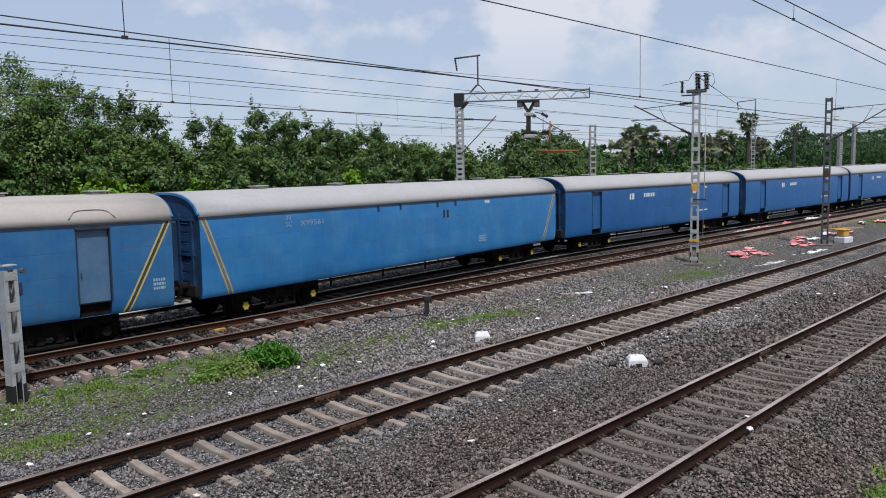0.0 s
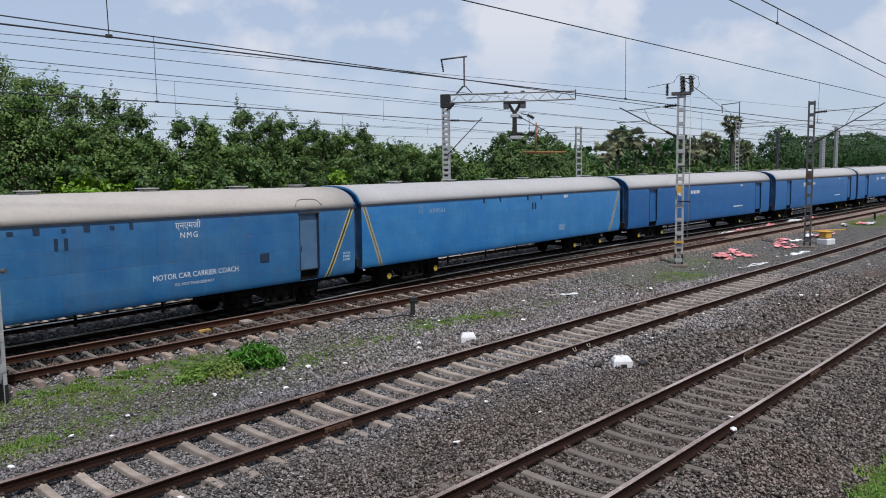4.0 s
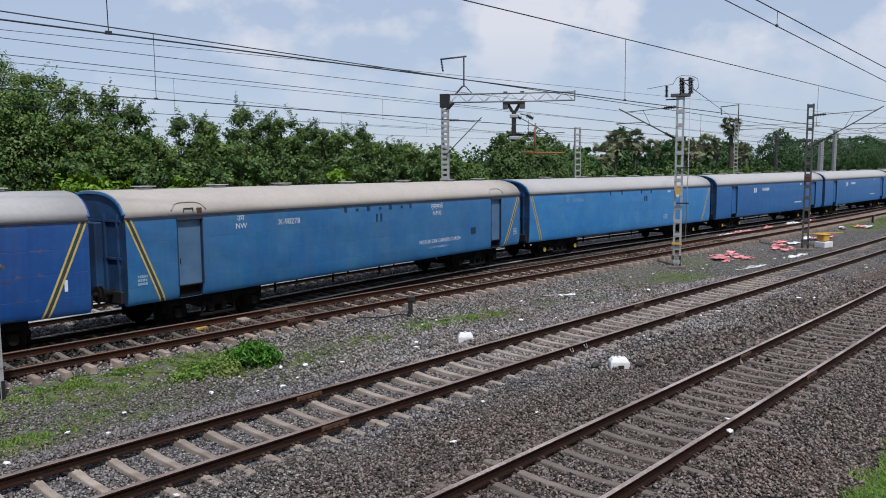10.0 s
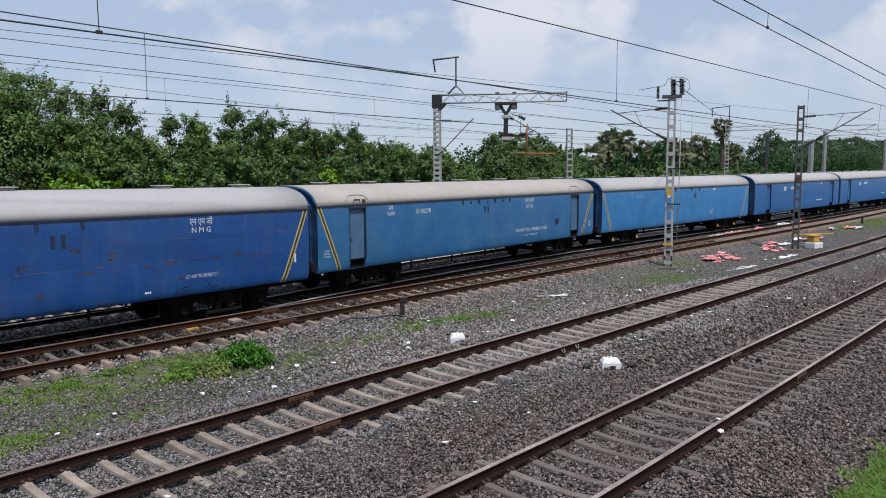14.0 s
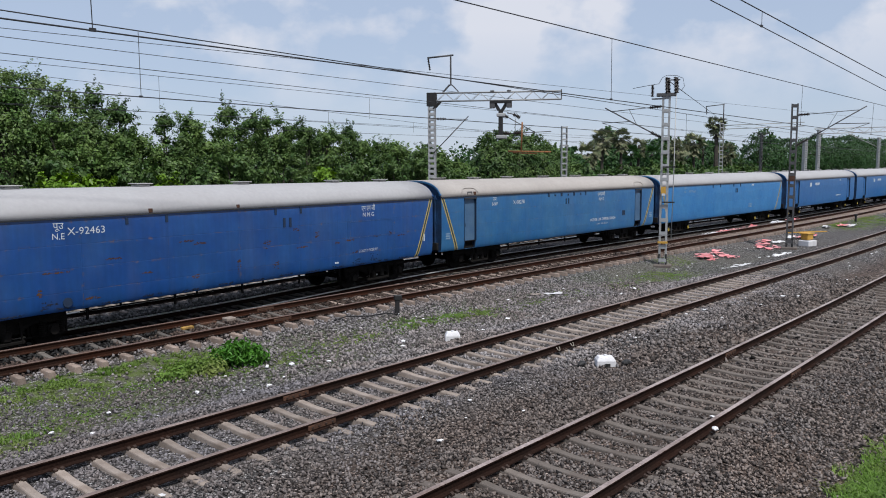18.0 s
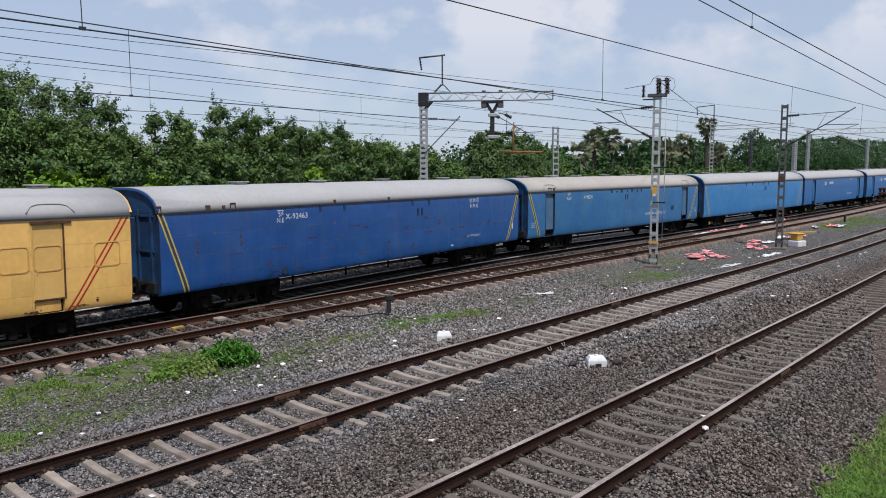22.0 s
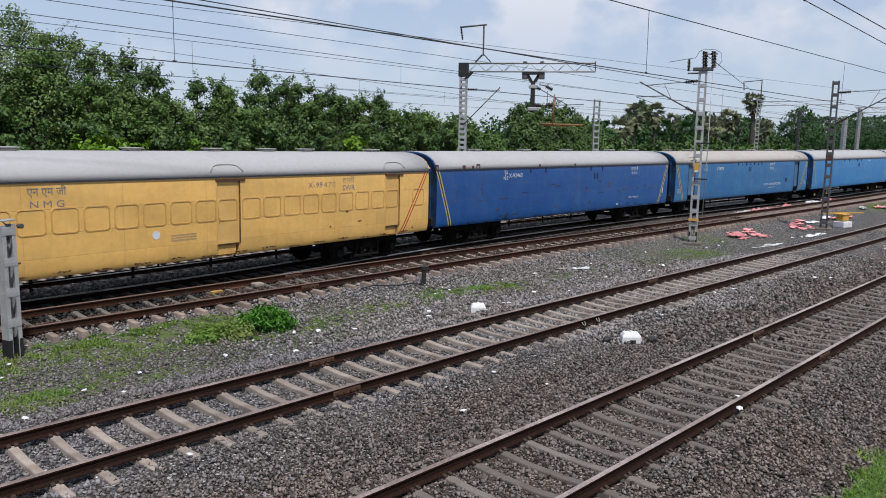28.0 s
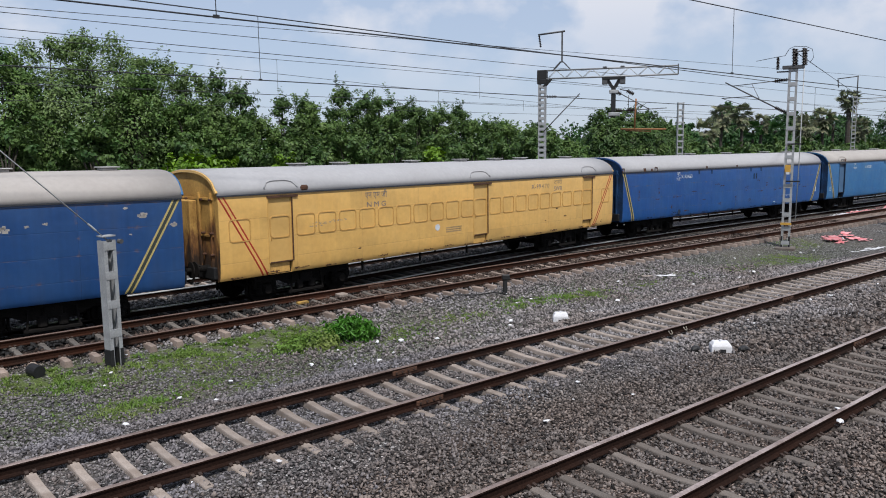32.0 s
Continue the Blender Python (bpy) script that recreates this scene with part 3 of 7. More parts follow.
# ---- plan: x runs along the line, y across it away from the camera ----
# centre lines as cubics in (x - 30) / 40, straight on past their reach
# then the reach, the height of the rail tops, and a bend of the near end
LINES = {
    "A": ((24.915, 2.512, -4.978, 2.736), -8.0, 78.0, -0.523, 0.996),
    "B": ((18.842, -0.076, -0.471, 0.589), -10.0, 80.0, 0.065, 0.0),
    "C": ((11.116, 0.001, 0.180, 1.154), -10.0, 50.0, 0.0, 0.0),
    "D": ((6.277, 0.968, 0.735, 0.381), -10.0, 40.0, 0.039, 0.0),
    "E": ((29.12, 2.512, -4.978, 2.736), -8.0, 78.0, -0.523, 0.996),
}


def far_bend(key, x):
    """Sideways bend of the two far lines in the distance, and its slope."""
    if key not in "AE":
        return 0.0 * x, 0.0 * x
    f, g, h = np.clip(x - 50, 0, 55), np.clip(x - 105, 0, 15), np.clip(x - 120, 0, None)
    return -(0.0008 * f * f + 0.088 * g - 0.0023 * g * g + 0.019 * h), -0.0016 * f + 0.0046 * g


def line_y(key, x):
    c, lo, hi, _, bend = LINES[key]
    xc = min(max(x, lo), hi)
    u, k = (xc - 30) / 40, max(0.0, (16 - xc) / 10)
    s = (c[1] + 2 * c[2] * u + 3 * c[3] * u * u) / 40 - 0.2 * bend * k
    return c[0] + c[1] * u + c[2] * u * u + c[3] * u ** 3 + bend * k * k + s * (x - xc) + float(far_bend(key, x)[0]), s + float(far_bend(key, x)[1])


def smooth01(v):
    v = np.clip(v, 0, 1)
    return v * v * (3 - 2 * v)


def line_ys(key, x):
    c, lo, hi, _, bend = LINES[key]
    xc = np.clip(x, lo, hi)
    u, k = (xc - 30) / 40, np.clip((16 - xc) / 10, 0, None)
    s = (c[1] + 2 * c[2] * u + 3 * c[3] * u * u) / 40 - 0.2 * bend * k
    return c[0] + c[1] * u + c[2] * u * u + c[3] * u ** 3 + bend * k * k + s * (x - xc) + far_bend(key, x)[0]


def line_z(key, x):
    """Height of the rail tops; the two far lines climb a little towards the near end."""
    z = LINES[key][3]
    if key in "AE":
        xc = np.clip(x, -8, 100)
        z = z - 0.112 * (xc - 30) / 40 + 0.058 * np.clip((16 - xc) / 10, 0, None) ** 1.5 + 0.004 * np.clip(np.asarray(x, float) - 50, 0, 70)
    return z + 0.0 * np.asarray(x, float)


def ground_z(x, y):
    """Height of the ballast and soil."""
    x, y = np.asarray(x, float), np.asarray(y, float)
    z = np.full(np.broadcast(x, y).shape, -0.43)
    z = z - 0.42 * smooth01((y - 20.3 - 1.3 * smooth01((x - 40) / 8)) / 2.5)
    for k in LINES:
        zr = line_z(k, x)
        d = np.abs(y - line_ys(k, x))
        shoulder = 1 - smooth01((d - 1.45) / 1.3)
        bed = zr - 0.268 + {"D": 0.03, "C": 0.0, "B": 0.03}.get(k, 0.0) + {"B": -0.08, "C": 0.08, "D": 0.05}.get(k, 0.075) * smooth01((d - 0.92) / 0.25) + (0.075 * smooth01((x - 27) / 7) if k == "C" else 0)
        z = np.where(shoulder > 0, np.maximum(z, z + (bed - z) * shoulder), z)
    # cess between the two near lines stays high
    mid = (y > line_ys("D", x)) & (y < line_ys("C", x))
    z = np.where(mid, np.maximum(z, -0.27), z)
    z = z + 0.02 * np.sin(x * 1.7 + y * 0.9) * np.sin(y * 1.3 - x * 0.6)
    return z


# ---- ground: one sheet to the horizon ----
GRASS = [  # x, y, radius, thickness
    (4.3, 14.2, 0.8, 0.8), (5.6, 14.7, 0.5, 0.4), (6.4, 14.2, 0.5, 0.4), (6.7, 16.6, 0.7, 0.5), (7.7, 16.9, 0.8, 0.7), (5.8, 16.3, 0.8, 0.5),
] + [
    (6.9, 15.8, 0.7, 0.4), (8.6, 16.9, 0.7, 1.0), (8.8, 16.2, 0.6, 1.0), (9.3, 15.3, 0.4, 0.7), (11.5, 15.5, 0.6, 0.5), (12.5, 15.8, 0.6, 0.5),
    (13.5, 15.8, 0.6, 0.6), (14.1, 15.6, 0.6, 0.5), (15.7, 16.0, 0.6, 0.9), (16.5, 15.9, 0.6, 0.9), (17.6, 15.7, 0.7, 1.0), (18.6, 15.5, 0.7, 0.9),
] + [
    (21.3, 15.5, 0.8, 0.5), (23.6, 15.4, 0.9, 0.4), (26.9, 15.0, 1.0, 0.4), (30.0, 14.9, 1.2, 0.5), (10.8, 15.0, 0.5, 0.4), (3.3, 16.4, 0.7, 0.7),
    (3.9, 16.2, 0.6, 0.8), (6.0, 15.6, 0.5, 0.4), (62.0, 17.2, 2.2, 0.6), (70.0, 17.4, 3.0, 0.7), (10.4, 2.4, 0.9, 1.6), (11.4, 2.4, 0.9, 1.6), (12.4, 2.3, 1.0, 1.6), (13.6, 2.3, 1.1, 1.6), (14.9, 2.2, 1.1, 1.6), (16.4, 2.2, 1.2, 1.4), (34.5, 16.6, 1.0, 0.4),
    (2.8, 16.9, 0.6, 0.9), (3.6, 17.2, 0.5, 0.9), (4.5, 17.0, 0.6, 0.9), (5.4, 16.9, 0.7, 0.9), (6.4, 17.0, 0.7, 0.9), (7.2, 16.6, 0.7, 0.8),
]


def grown(x, y):
    g = np.zeros(np.broadcast(x, y).shape)
    for gx, gy, r, k in GRASS:
        g = np.maximum(g, min(k, 1.0) * np.exp(-(((x - gx) / r) ** 2 + ((y - gy) / (0.62 * r)) ** 2) * 0.9))
    band = smooth01((y - 13.0) / 1.2) * (1 - smooth01((y - 16.9) / 0.6)) * smooth01((48 - x) / 20)
    return np.clip(g + (0.22 + 0.28 * smooth01((15 - x) / 5)) * band, 0, 1)


def spaced(lo, hi, near_lo, near_hi, step, grow=1.35):
    v = list(np.arange(near_lo, near_hi + 1e-6, step))
    a, s = near_lo, step
    left = []
    while a > lo:
        s *= grow
        a -= s
        left.append(max(a, lo))
    a, s = near_hi, step
    right = []
    while a < hi:
        s *= grow
        a += s
        right.append(min(a, hi))
    return np.array(left[::-1] + v + right)


gx = spaced(-2500, 2500, -4, 60, 0.32)
gy = spaced(-2500, 2500, 0, 36, 0.22)
GX, GY = np.meshgrid(gx, gy, indexing="ij")
GZ = ground_z(GX, GY)
gv = np.stack([GX.ravel(), GY.ravel(), GZ.ravel()], 1)
ni, nj = len(gx), len(gy)
ii, jj = np.meshgrid(np.arange(ni - 1), np.arange(nj - 1), indexing="ij")
q = (ii * nj + jj).ravel()
gf = np.stack([q, q + nj, q + nj + 1, q + 1], 1)
ground = add_mesh("ground", gv, gf.tolist(), M["ground"], smooth=True)
att = ground.data.attributes.new("grown", "FLOAT", "POINT")
far_green = smooth01((GY - 38) / 6) + smooth01((GX - 150) / 60)
att.data.foreach_set("value", np.clip(grown(GX, GY) + far_green, 0, 1).ravel())
# bed under the train darkened for grease and for the train's shade
grease_shade = ground.data.attributes.new("oiled_shaded", "FLOAT", "POINT")
grease_shade.data.foreach_set("value", ((1 - 0.7 * smooth01((GX - 28) / 16)) * smooth01((GY - line_ys("B", GX) - 0.8 + 0.75 * smooth01((12.5 - GX) / 4)) / 0.25) * (1 - smooth01((GY - line_ys("A", GX) - 1.55) / 0.5))).ravel())
rusty = ground.data.attributes.new("rusted", "FLOAT", "POINT")
rusty.data.foreach_set("value", np.maximum(1 - smooth01((GY - line_ys("C", GX) + 2.6) / 1.0), 1 - smooth01((np.abs(GY - line_ys("B", GX)) - 0.8) / 0.3)).ravel())
tagged(ground, "grey crushed-stone railway ground with patches of soil and grass", "ground", kind="structure")


# ---- tracks ----
def rail_mesh(name, key, side, x0, x1, step, material, top_material, parent, polished=False):
    """One flat-bottomed rail swept along its line; head, web and foot."""
    prof = [(-0.07, -0.172), (0.07, -0.172), (0.07, -0.158), (0.012, -0.135), (0.012, -0.045), (0.036, -0.036), (0.036, -0.015), (0.024, 0.0), (-0.024, 0.0), (-0.036, -0.015), (-0.036, -0.036), (-0.012, -0.045), (-0.012, -0.135), (-0.07, -0.158)]
    vs, fs = [], []
    xs = np.arange(x0, x1 + step, step)
    for x in xs:
        y, s = line_y(key, x)
        nrm = Vector((-s, 1)).normalized()
        zr = float(line_z(key, x))
        for u, w in prof:
            o = side * 0.838 + u
            vs.append((x + nrm.x * o, y + nrm.y * o, zr + w))
    n = len(prof)
    for i in range(len(xs) - 1):
        for k in range(n):
            a, b = i * n + k, i * n + (k + 1) % n
            fs.append((a, a + n, b + n, b))
    ob = add_mesh(name, vs, fs, material, parent)
    ob.data.materials.append(top_material)
    # polished lines get bright head sides as well, painting in their glint
    worn = {5, 6, 7, 8, 9} if polished else {6, 7, 8}
    idx = [1 if (i % n) in worn else 0 for i in range(len(fs))]
    ob.data.polygons.foreach_set("material_index", idx)
    return ob


def sleeper_bm():
    """Prestressed sleeper: waisted middle, sloped rail seats, chamfered edges."""
    bm = bmesh.new()
    secs = [(-1.375, 0.118, 0.0), (-1.33, 0.125, 0.012), (-0.95, 0.125, 0.012), (-0.7, 0.12, 0.006), (-0.3, 0.112, -0.022), (0.3, 0.112, -0.022), (0.7, 0.12, 0.006), (0.95, 0.125, 0.012), (1.33, 0.125, 0.012), (1.375, 0.118, 0.0)]
    rings = []
    for y, w, top in secs:
        rings.append([bm.verts.new(p) for p in ((-w * 0.8, y, -0.2), (-w * 0.58, y, top - 0.014), (-w * 0.5, y, top), (w * 0.5, y, top), (w * 0.58, y, top - 0.014), (w * 0.8, y, -0.2))])
    for a, b in zip(rings, rings[1:]):
        for k in range(5):
            bm.faces.new((a[k], a[k + 1], b[k + 1], b[k]))
    bm.faces.new(rings[0])
    bm.faces.new(rings[-1][::-1])
    bmesh.ops.recalc_face_normals(bm, faces=bm.faces[:])
    return bm


SLEEPER = bpy.data.meshes.new("sleeper")
_bm = sleeper_bm()
_bm.to_mesh(SLEEPER)
_bm.free()
SLEEPER.materials.append(M["sleeper"])
SLEEPER_BROWN = SLEEPER.copy()
SLEEPER_BROWN.materials[0] = M["sleeper_brown"]
SLEEPER_STAINED = SLEEPER_BROWN.copy()
SLEEPER_STAINED.materials.append(M["sleeper_dark"])
for _p in SLEEPER_STAINED.polygons:
    _p.material_index = 1 if -0.78 < _p.center.y else 0
SLEEPER_GREY = SLEEPER.copy()
SLEEPER_GREY.materials[0] = M["sleeper_grey"]
SLEEPER_DARK = SLEEPER.copy()
SLEEPER_DARK.materials[0] = M["sleeper_dark"]


def railway_track(key, x0, x1, spacing, sleepers_to, label, shiny=False, dark=False, phase=0.0):
    t = empty("railway_track", Matrix(), label, "railway track", "parallel railway lines", "structure")
    for side in (-1, 1):
        rail_mesh("rail", key, side, x0, x1, 1.0, M["rail_red"] if key == "B" else M["rail"], M["rail_shiny"] if shiny else M["rail_top_red"] if key == "B" else M["rail_top_dull"] if key == "C" else M["rail_top"], t, shiny)
    clips = bmesh.new()
    x, n = phase - spacing * math.floor((phase - x0 - 0.3) / spacing), 0
    rnd = random.Random(key)
    while x < sleepers_to:
        y, s = line_y(key, x)
        zr = float(line_z(key, x))
        m = pose(x + rnd.uniform(-0.02, 0.02), y, zr - 0.182 + rnd.uniform(-0.006, 0.004), 0, 0, math.degrees(math.atan(s)) + rnd.uniform(-0.8, 0.8))
        if n < 300:
            ob = new("sleeper", SLEEPER_DARK if dark else SLEEPER_GREY if key == "D" else SLEEPER if key != "B" else SLEEPER_STAINED if x < 15.5 or n % 7 == 3 and x < 20 else SLEEPER_BROWN)
            ob.parent = t
            ob.matrix_basis = m
        if x < 34 and not dark:
            for side in (-1, 1):
                for e in (-0.095, 0.095):
                    for ex in (-0.05, 0.05):
                        p = m @ Vector((ex, side * 0.838 + e, 0.022))
                        box(clips, p, (0.05, 0.06, 0.04), 0, Euler((0.3 * (1 if e < 0 else -1), 0, rnd.uniform(-0.3, 0.3))).to_matrix())
        n += 1
        x += spacing
    if clips.verts:
        c = part("rail_clips", clips, M["clip"], t, "rusty spring clips beside the rails")
        c["kind"] = "stuff"
    else:
        clips.free()
    return t


railway_track("D", 0.0, 160, 0.57, 90, "near railway track with rusty rails on weathered concrete sleepers", phase=9.12)
railway_track("C", -3.0, 200, 0.557, 100, "railway track with rusty rails, its far part filled with dirt", phase=3.62)
railway_track("B", -3.0, 260, 0.60, 110, "railway track with rust-brown rails beside the grassy strip", phase=6.06)
railway_track("A", -12.0, 260, 0.60, 75, "low railway track under the train, darkened by grease and painted shade", shiny=True, dark=True)
railway_track("E", -3.0, 200, 0.60, 45, "railway track behind the train with polished rails", shiny=True)


# ---- loose ballast ----
def stones(name, count, x0, x1, y0, y1, r0, r1, seed, keep, label, material="stone"):
    rng = np.random.default_rng(seed)
    x = rng.uniform(x0, x1, count)
    y = rng.uniform(y0, y1, count)
    ok = keep(x, y, rng)
    for k in "ABCDE":
        off = np.abs(y - line_ys(k, x))
        ok &= ~((off > 0.76) & (off < 0.92))
    # the sleepers' tops stay clear between the rails
    for k, ph, sp in (("B", 6.06, 0.6), ("C", 3.62, 0.557), ("D", 9.12, 0.57)):
        off = y - line_ys(k, x)
        slope = (line_ys(k, x + 0.1) - line_ys(k, x)) * 10
        along = (x + off * slope - ph + sp / 2) % sp - sp / 2
        ok &= ~((off < 0.78) & (off > (-0.78 if k == "B" else -1.12 + 0.25 * np.sin(np.floor((x + off * slope - ph + sp / 2) / sp) * 2.4))) & (np.abs(along) < 0.075) & (x < 34))
    x, y = x[ok], y[ok]
    n = len(x)
    r = rng.uniform(r0, r1, n) * rng.uniform(0.75, 1.25, n)
    lift = rng.uniform(0.1, 0.95, n)
    for k in "CD":
        lift -= (0.35 if k == "C" else 0.2) * (np.abs(y - line_ys(k, x)) < 1.45)
    for k in "AE":
        lift -= 1.0 * (np.abs(y - line_ys(k, x)) < 1.5)
    z = ground_z(x, y) + r * lift
    base = np.array([(1.15, 0, 0), (0, 0.95, 0), (-1.15, 0, 0), (0, -0.95, 0), (0, 0, 0.7), (0, 0, -0.7)], float)
    v = base[None] * (1 + rng.uniform(-0.4, 0.4, (n, 6, 1)))
    v += rng.uniform(-0.34, 0.34, (n, 6, 3))
    # random turns
    qn = rng.normal(size=(n, 4))
    qn /= np.linalg.norm(qn, axis=1)[:, None]
    w, a, b, c = qn.T
    R = np.stack([np.stack([1 - 2 * (b * b + c * c), 2 * (a * b - w * c), 2 * (a * c + w * b)], 1),
                  np.stack([2 * (a * b + w * c), 1 - 2 * (a * a + c * c), 2 * (b * c - w * a)], 1),
                  np.stack([2 * (a * c - w * b), 2 * (b * c + w * a), 1 - 2 * (a * a + b * b)], 1)], 1)
    v = np.einsum("nij,nkj->nki", R, v) * r[:, None, None]
    v += np.stack([x, y, z], 1)[:, None]
    tri = np.array([(0, 1, 4), (1, 2, 4), (2, 3, 4), (3, 0, 4), (1, 0, 5), (2, 1, 5), (3, 2, 5), (0, 3, 5)])
    f = (np.arange(n) * 6)[:, None, None] + tri
    me = bpy.data.meshes.new(name)
    me.vertices.add(n * 6)
    me.vertices.foreach_set("co", v.ravel())
    me.loops.add(n * 24)
    me.loops.foreach_set("vertex_index", f.ravel().astype(np.int32))
    me.polygons.add(n * 8)
    me.polygons.foreach_set("loop_start", np.arange(0, n * 24, 3, dtype=np.int32))
    me.update(calc_edges=True)
    me.materials.append(M[material])
    return tagged(new(name, me), label, "ballast", kind="stuff")


def wedge(depth0, depth1):
    h = radians(45.5)
    def keep(x, y, rng):
        d = x * math.cos(h) + y * math.sin(h)
        s = x * math.sin(h) - y * math.cos(h)
        g = grown(x, y)
        return (d > depth0) & (d < depth1) & (np.abs(s + 0.06 * d) < 0.66 * d + 1.0) & (rng.uniform(0, 1, len(x)) > 0.92 * g)
    return keep


def brown(x, y, rng):
    """The strip along the near line, browned by rust and brake dust."""
    edge = line_ys("C", x) - 2.0 + 0.5 * np.sin(x * 0.8) + rng.normal(0, 0.35, len(x))
    return y < edge


def bed_b(x, y, rng):
    """The rust-stained bed of the third line."""
    return np.abs(y - line_ys("B", x)) < 0.95 + 0.1 * rng.normal(0, 1, len(x))


def both(f, g, flip=False):
    return lambda x, y, rng: f(x, y, rng) & (g(x, y, rng) ^ flip)


def clean(f, g, flip=False):
    """As both, but off the greasy, shade-darkened bed under the train."""
    return lambda x, y, rng: f(x, y, rng) & (g(x, y, rng) ^ flip) & ~oily_shaded(x, y, rng) & ~bed_b(x, y, rng)


# greasy bed, also where the train's shade is painted into the stones
def oily_shaded(x, y, rng):
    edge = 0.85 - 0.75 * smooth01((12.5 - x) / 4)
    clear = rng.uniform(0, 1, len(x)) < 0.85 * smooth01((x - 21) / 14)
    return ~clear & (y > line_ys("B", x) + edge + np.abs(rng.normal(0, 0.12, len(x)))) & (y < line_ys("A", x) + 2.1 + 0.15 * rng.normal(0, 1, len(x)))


def behind(x, y, rng):
    """The bed behind the train's line, its stones darkened for the train's shade."""
    d = 0.7 * x + 0.7 * y
    return (y > line_ys("A", x) + 2.0) & (d > 16) & (d < 60)


stones("ballast_stones", 165000, -2, 24, 1.5, 20.5, 0.018, 0.036, 5, clean(wedge(6, 16.5), brown, True), "loose blue-grey crushed ballast stones between the lines")
stones("ballast_stones", 150000, 0, 20, 0.5, 20.5, 0.018, 0.036, 8, clean(wedge(6, 16.5), brown), "loose rust-browned ballast stones along the near line", "stone_brown")
stones("ballast_stones", 105000, 2, 42, 8, 20.5, 0.026, 0.048, 6, clean(wedge(16.5, 30), brown, True), "loose grey crushed ballast stones farther along the lines", "stone_far")
stones("ballast_stones", 60000, 8, 40, 2, 20.5, 0.03, 0.055, 9, clean(wedge(16.5, 29), brown), "loose rust-browned ballast stones farther along the near line", "stone_brown")
stones("ballast_stones", 34000, 0, 44, 17.5, 20.2, 0.026, 0.05, 12, both(both(wedge(8, 45), bed_b), oily_shaded, True), "rust-stained ballast stones between the brown rails", "stone_rust")
stones("ballast_stones", 34000, 1, 45, 18.5, 28, 0.04, 0.065, 10, both(wedge(14, 45), oily_shaded), "ballast stones under the train, blackened by grease and painted shade", "stone_oily_shaded")
stones("ballast_stones", 30000, 1, 40, 23.5, 30.5, 0.04, 0.065, 7, behind, "ballast behind the train, greyed for the train's shade", "stone_pale")


# ---- the train ----
BODY, PITCH = 21.286, 22.25
HALF = BODY / 2
SIDE = 1.6225
Z_EAVE, Z_TOP = 3.18, 3.93
RIDE = 0.22  # the bodies ride this much above the bogies' zero


def half_width(z):
    return float(np.interp(z, (0.74, 0.79, 0.85, 0.92, 1.02, 1.16, 1.3, 1.8, 2.9, 3.18), (1.535, 1.56, 1.578, 1.591, 1.603, 1.612, 1.6175, SIDE, SIDE, 1.605)))


def side_strip(name, pts, width, material, parent, proud=0.006, n=48, label=""):
    """A flat band on the near side from (x, z) to (x, z), its width along x, following the side's curve."""
    (xa, za), (xb, zb) = pts
    vs, fs = [], []
    for i in range(n + 1):
        t = i / n
        x, z = xa + (xb - xa) * t, za + (zb - za) * t
        y = -half_width(z)
        vs += [(x, y - proud, z), (x + width, y - proud, z), (x, y + 0.01, z), (x + width, y + 0.01, z)]
    for i in range(n):
        a, b = i * 4, i * 4 + 4
        fs += [(a, a + 1, b + 1, b), (a + 2, b + 2, b + 3, a + 3), (a, b, b + 2, a + 2), (a + 1, a + 3, b + 3, b + 1)]
    return add_mesh(name, vs, fs, material, parent, label)


def side_box(bm, x0, x1, z0, z1, proud=0.012, depth=0.03):
    zc = (z0 + z1) / 2
    box(bm, ((x0 + x1) / 2, -half_width(zc) - proud + depth / 2, zc), (x1 - x0, depth, z1 - z0))


def lettering(text, x, z, height, material, parent, width=None, name="lettering", space=1.0):
    """Flat letters on the near side; x is the middle."""
    cu = bpy.data.curves.new("letters", "FONT")
    cu.body, cu.align_x, cu.size, cu.extrude = text, "CENTER", height * 1.38, 0.0
    cu.resolution_u, cu.offset, cu.space_character = 2, 0.0, space
    tmp = new("letters", cu)
    me = bpy.data.meshes.new_from_object(tmp.evaluated_get(bpy.context.evaluated_depsgraph_get()))
    bpy.data.objects.remove(tmp)
    bpy.data.curves.remove(cu)
    if not len(me.vertices):
        return None
    co = np.empty(len(me.vertices) * 3)
    me.vertices.foreach_get("co", co)
    co = co.reshape(-1, 3)
    k = 1.0 if width is None else width / max(1e-6, np.ptp(co[:, 0]))
    me.transform(Matrix.Diagonal((k, 1, 1, 1)))
    me.materials.clear()
    me.materials.append(material)
    ob = new(name, me)
    ob.parent = parent
    ob.matrix_basis = pose(x, -half_width(z) - 0.005, z, 90, 0, 0)
    return ob


def bars(x, z, width, height, material, parent, n=1, gap=0.3):
    """Writing too small to read: short bars on the near side."""
    rnd = random.Random(int(x * 100))
    for row in range(n):
        bm = bmesh.new()
        a = x - width / 2
        while a < x + width / 2:
            w = min(rnd.uniform(0.35, 0.9) * height * 1.2, x + width / 2 - a)
            side_box(bm, a, a + w, z - row * height * 1.5, z - row * height * 1.5 + height, 0.005, 0.015)
            a += w + height * gap
        part("marking", bm, material, parent)


def extrude_profile(prof, x0, x1, n):
    vs, fs = [], []
    k = len(prof)
    for i in range(n + 1):
        x = x0 + (x1 - x0) * i / n
        vs += [(x, y, z) for y, z in prof]
    for i in range(n):
        for j in range(k - 1):
            a = i * k + j
            fs.append((a, a + 1, a + k + 1, a + k))
    return vs, fs


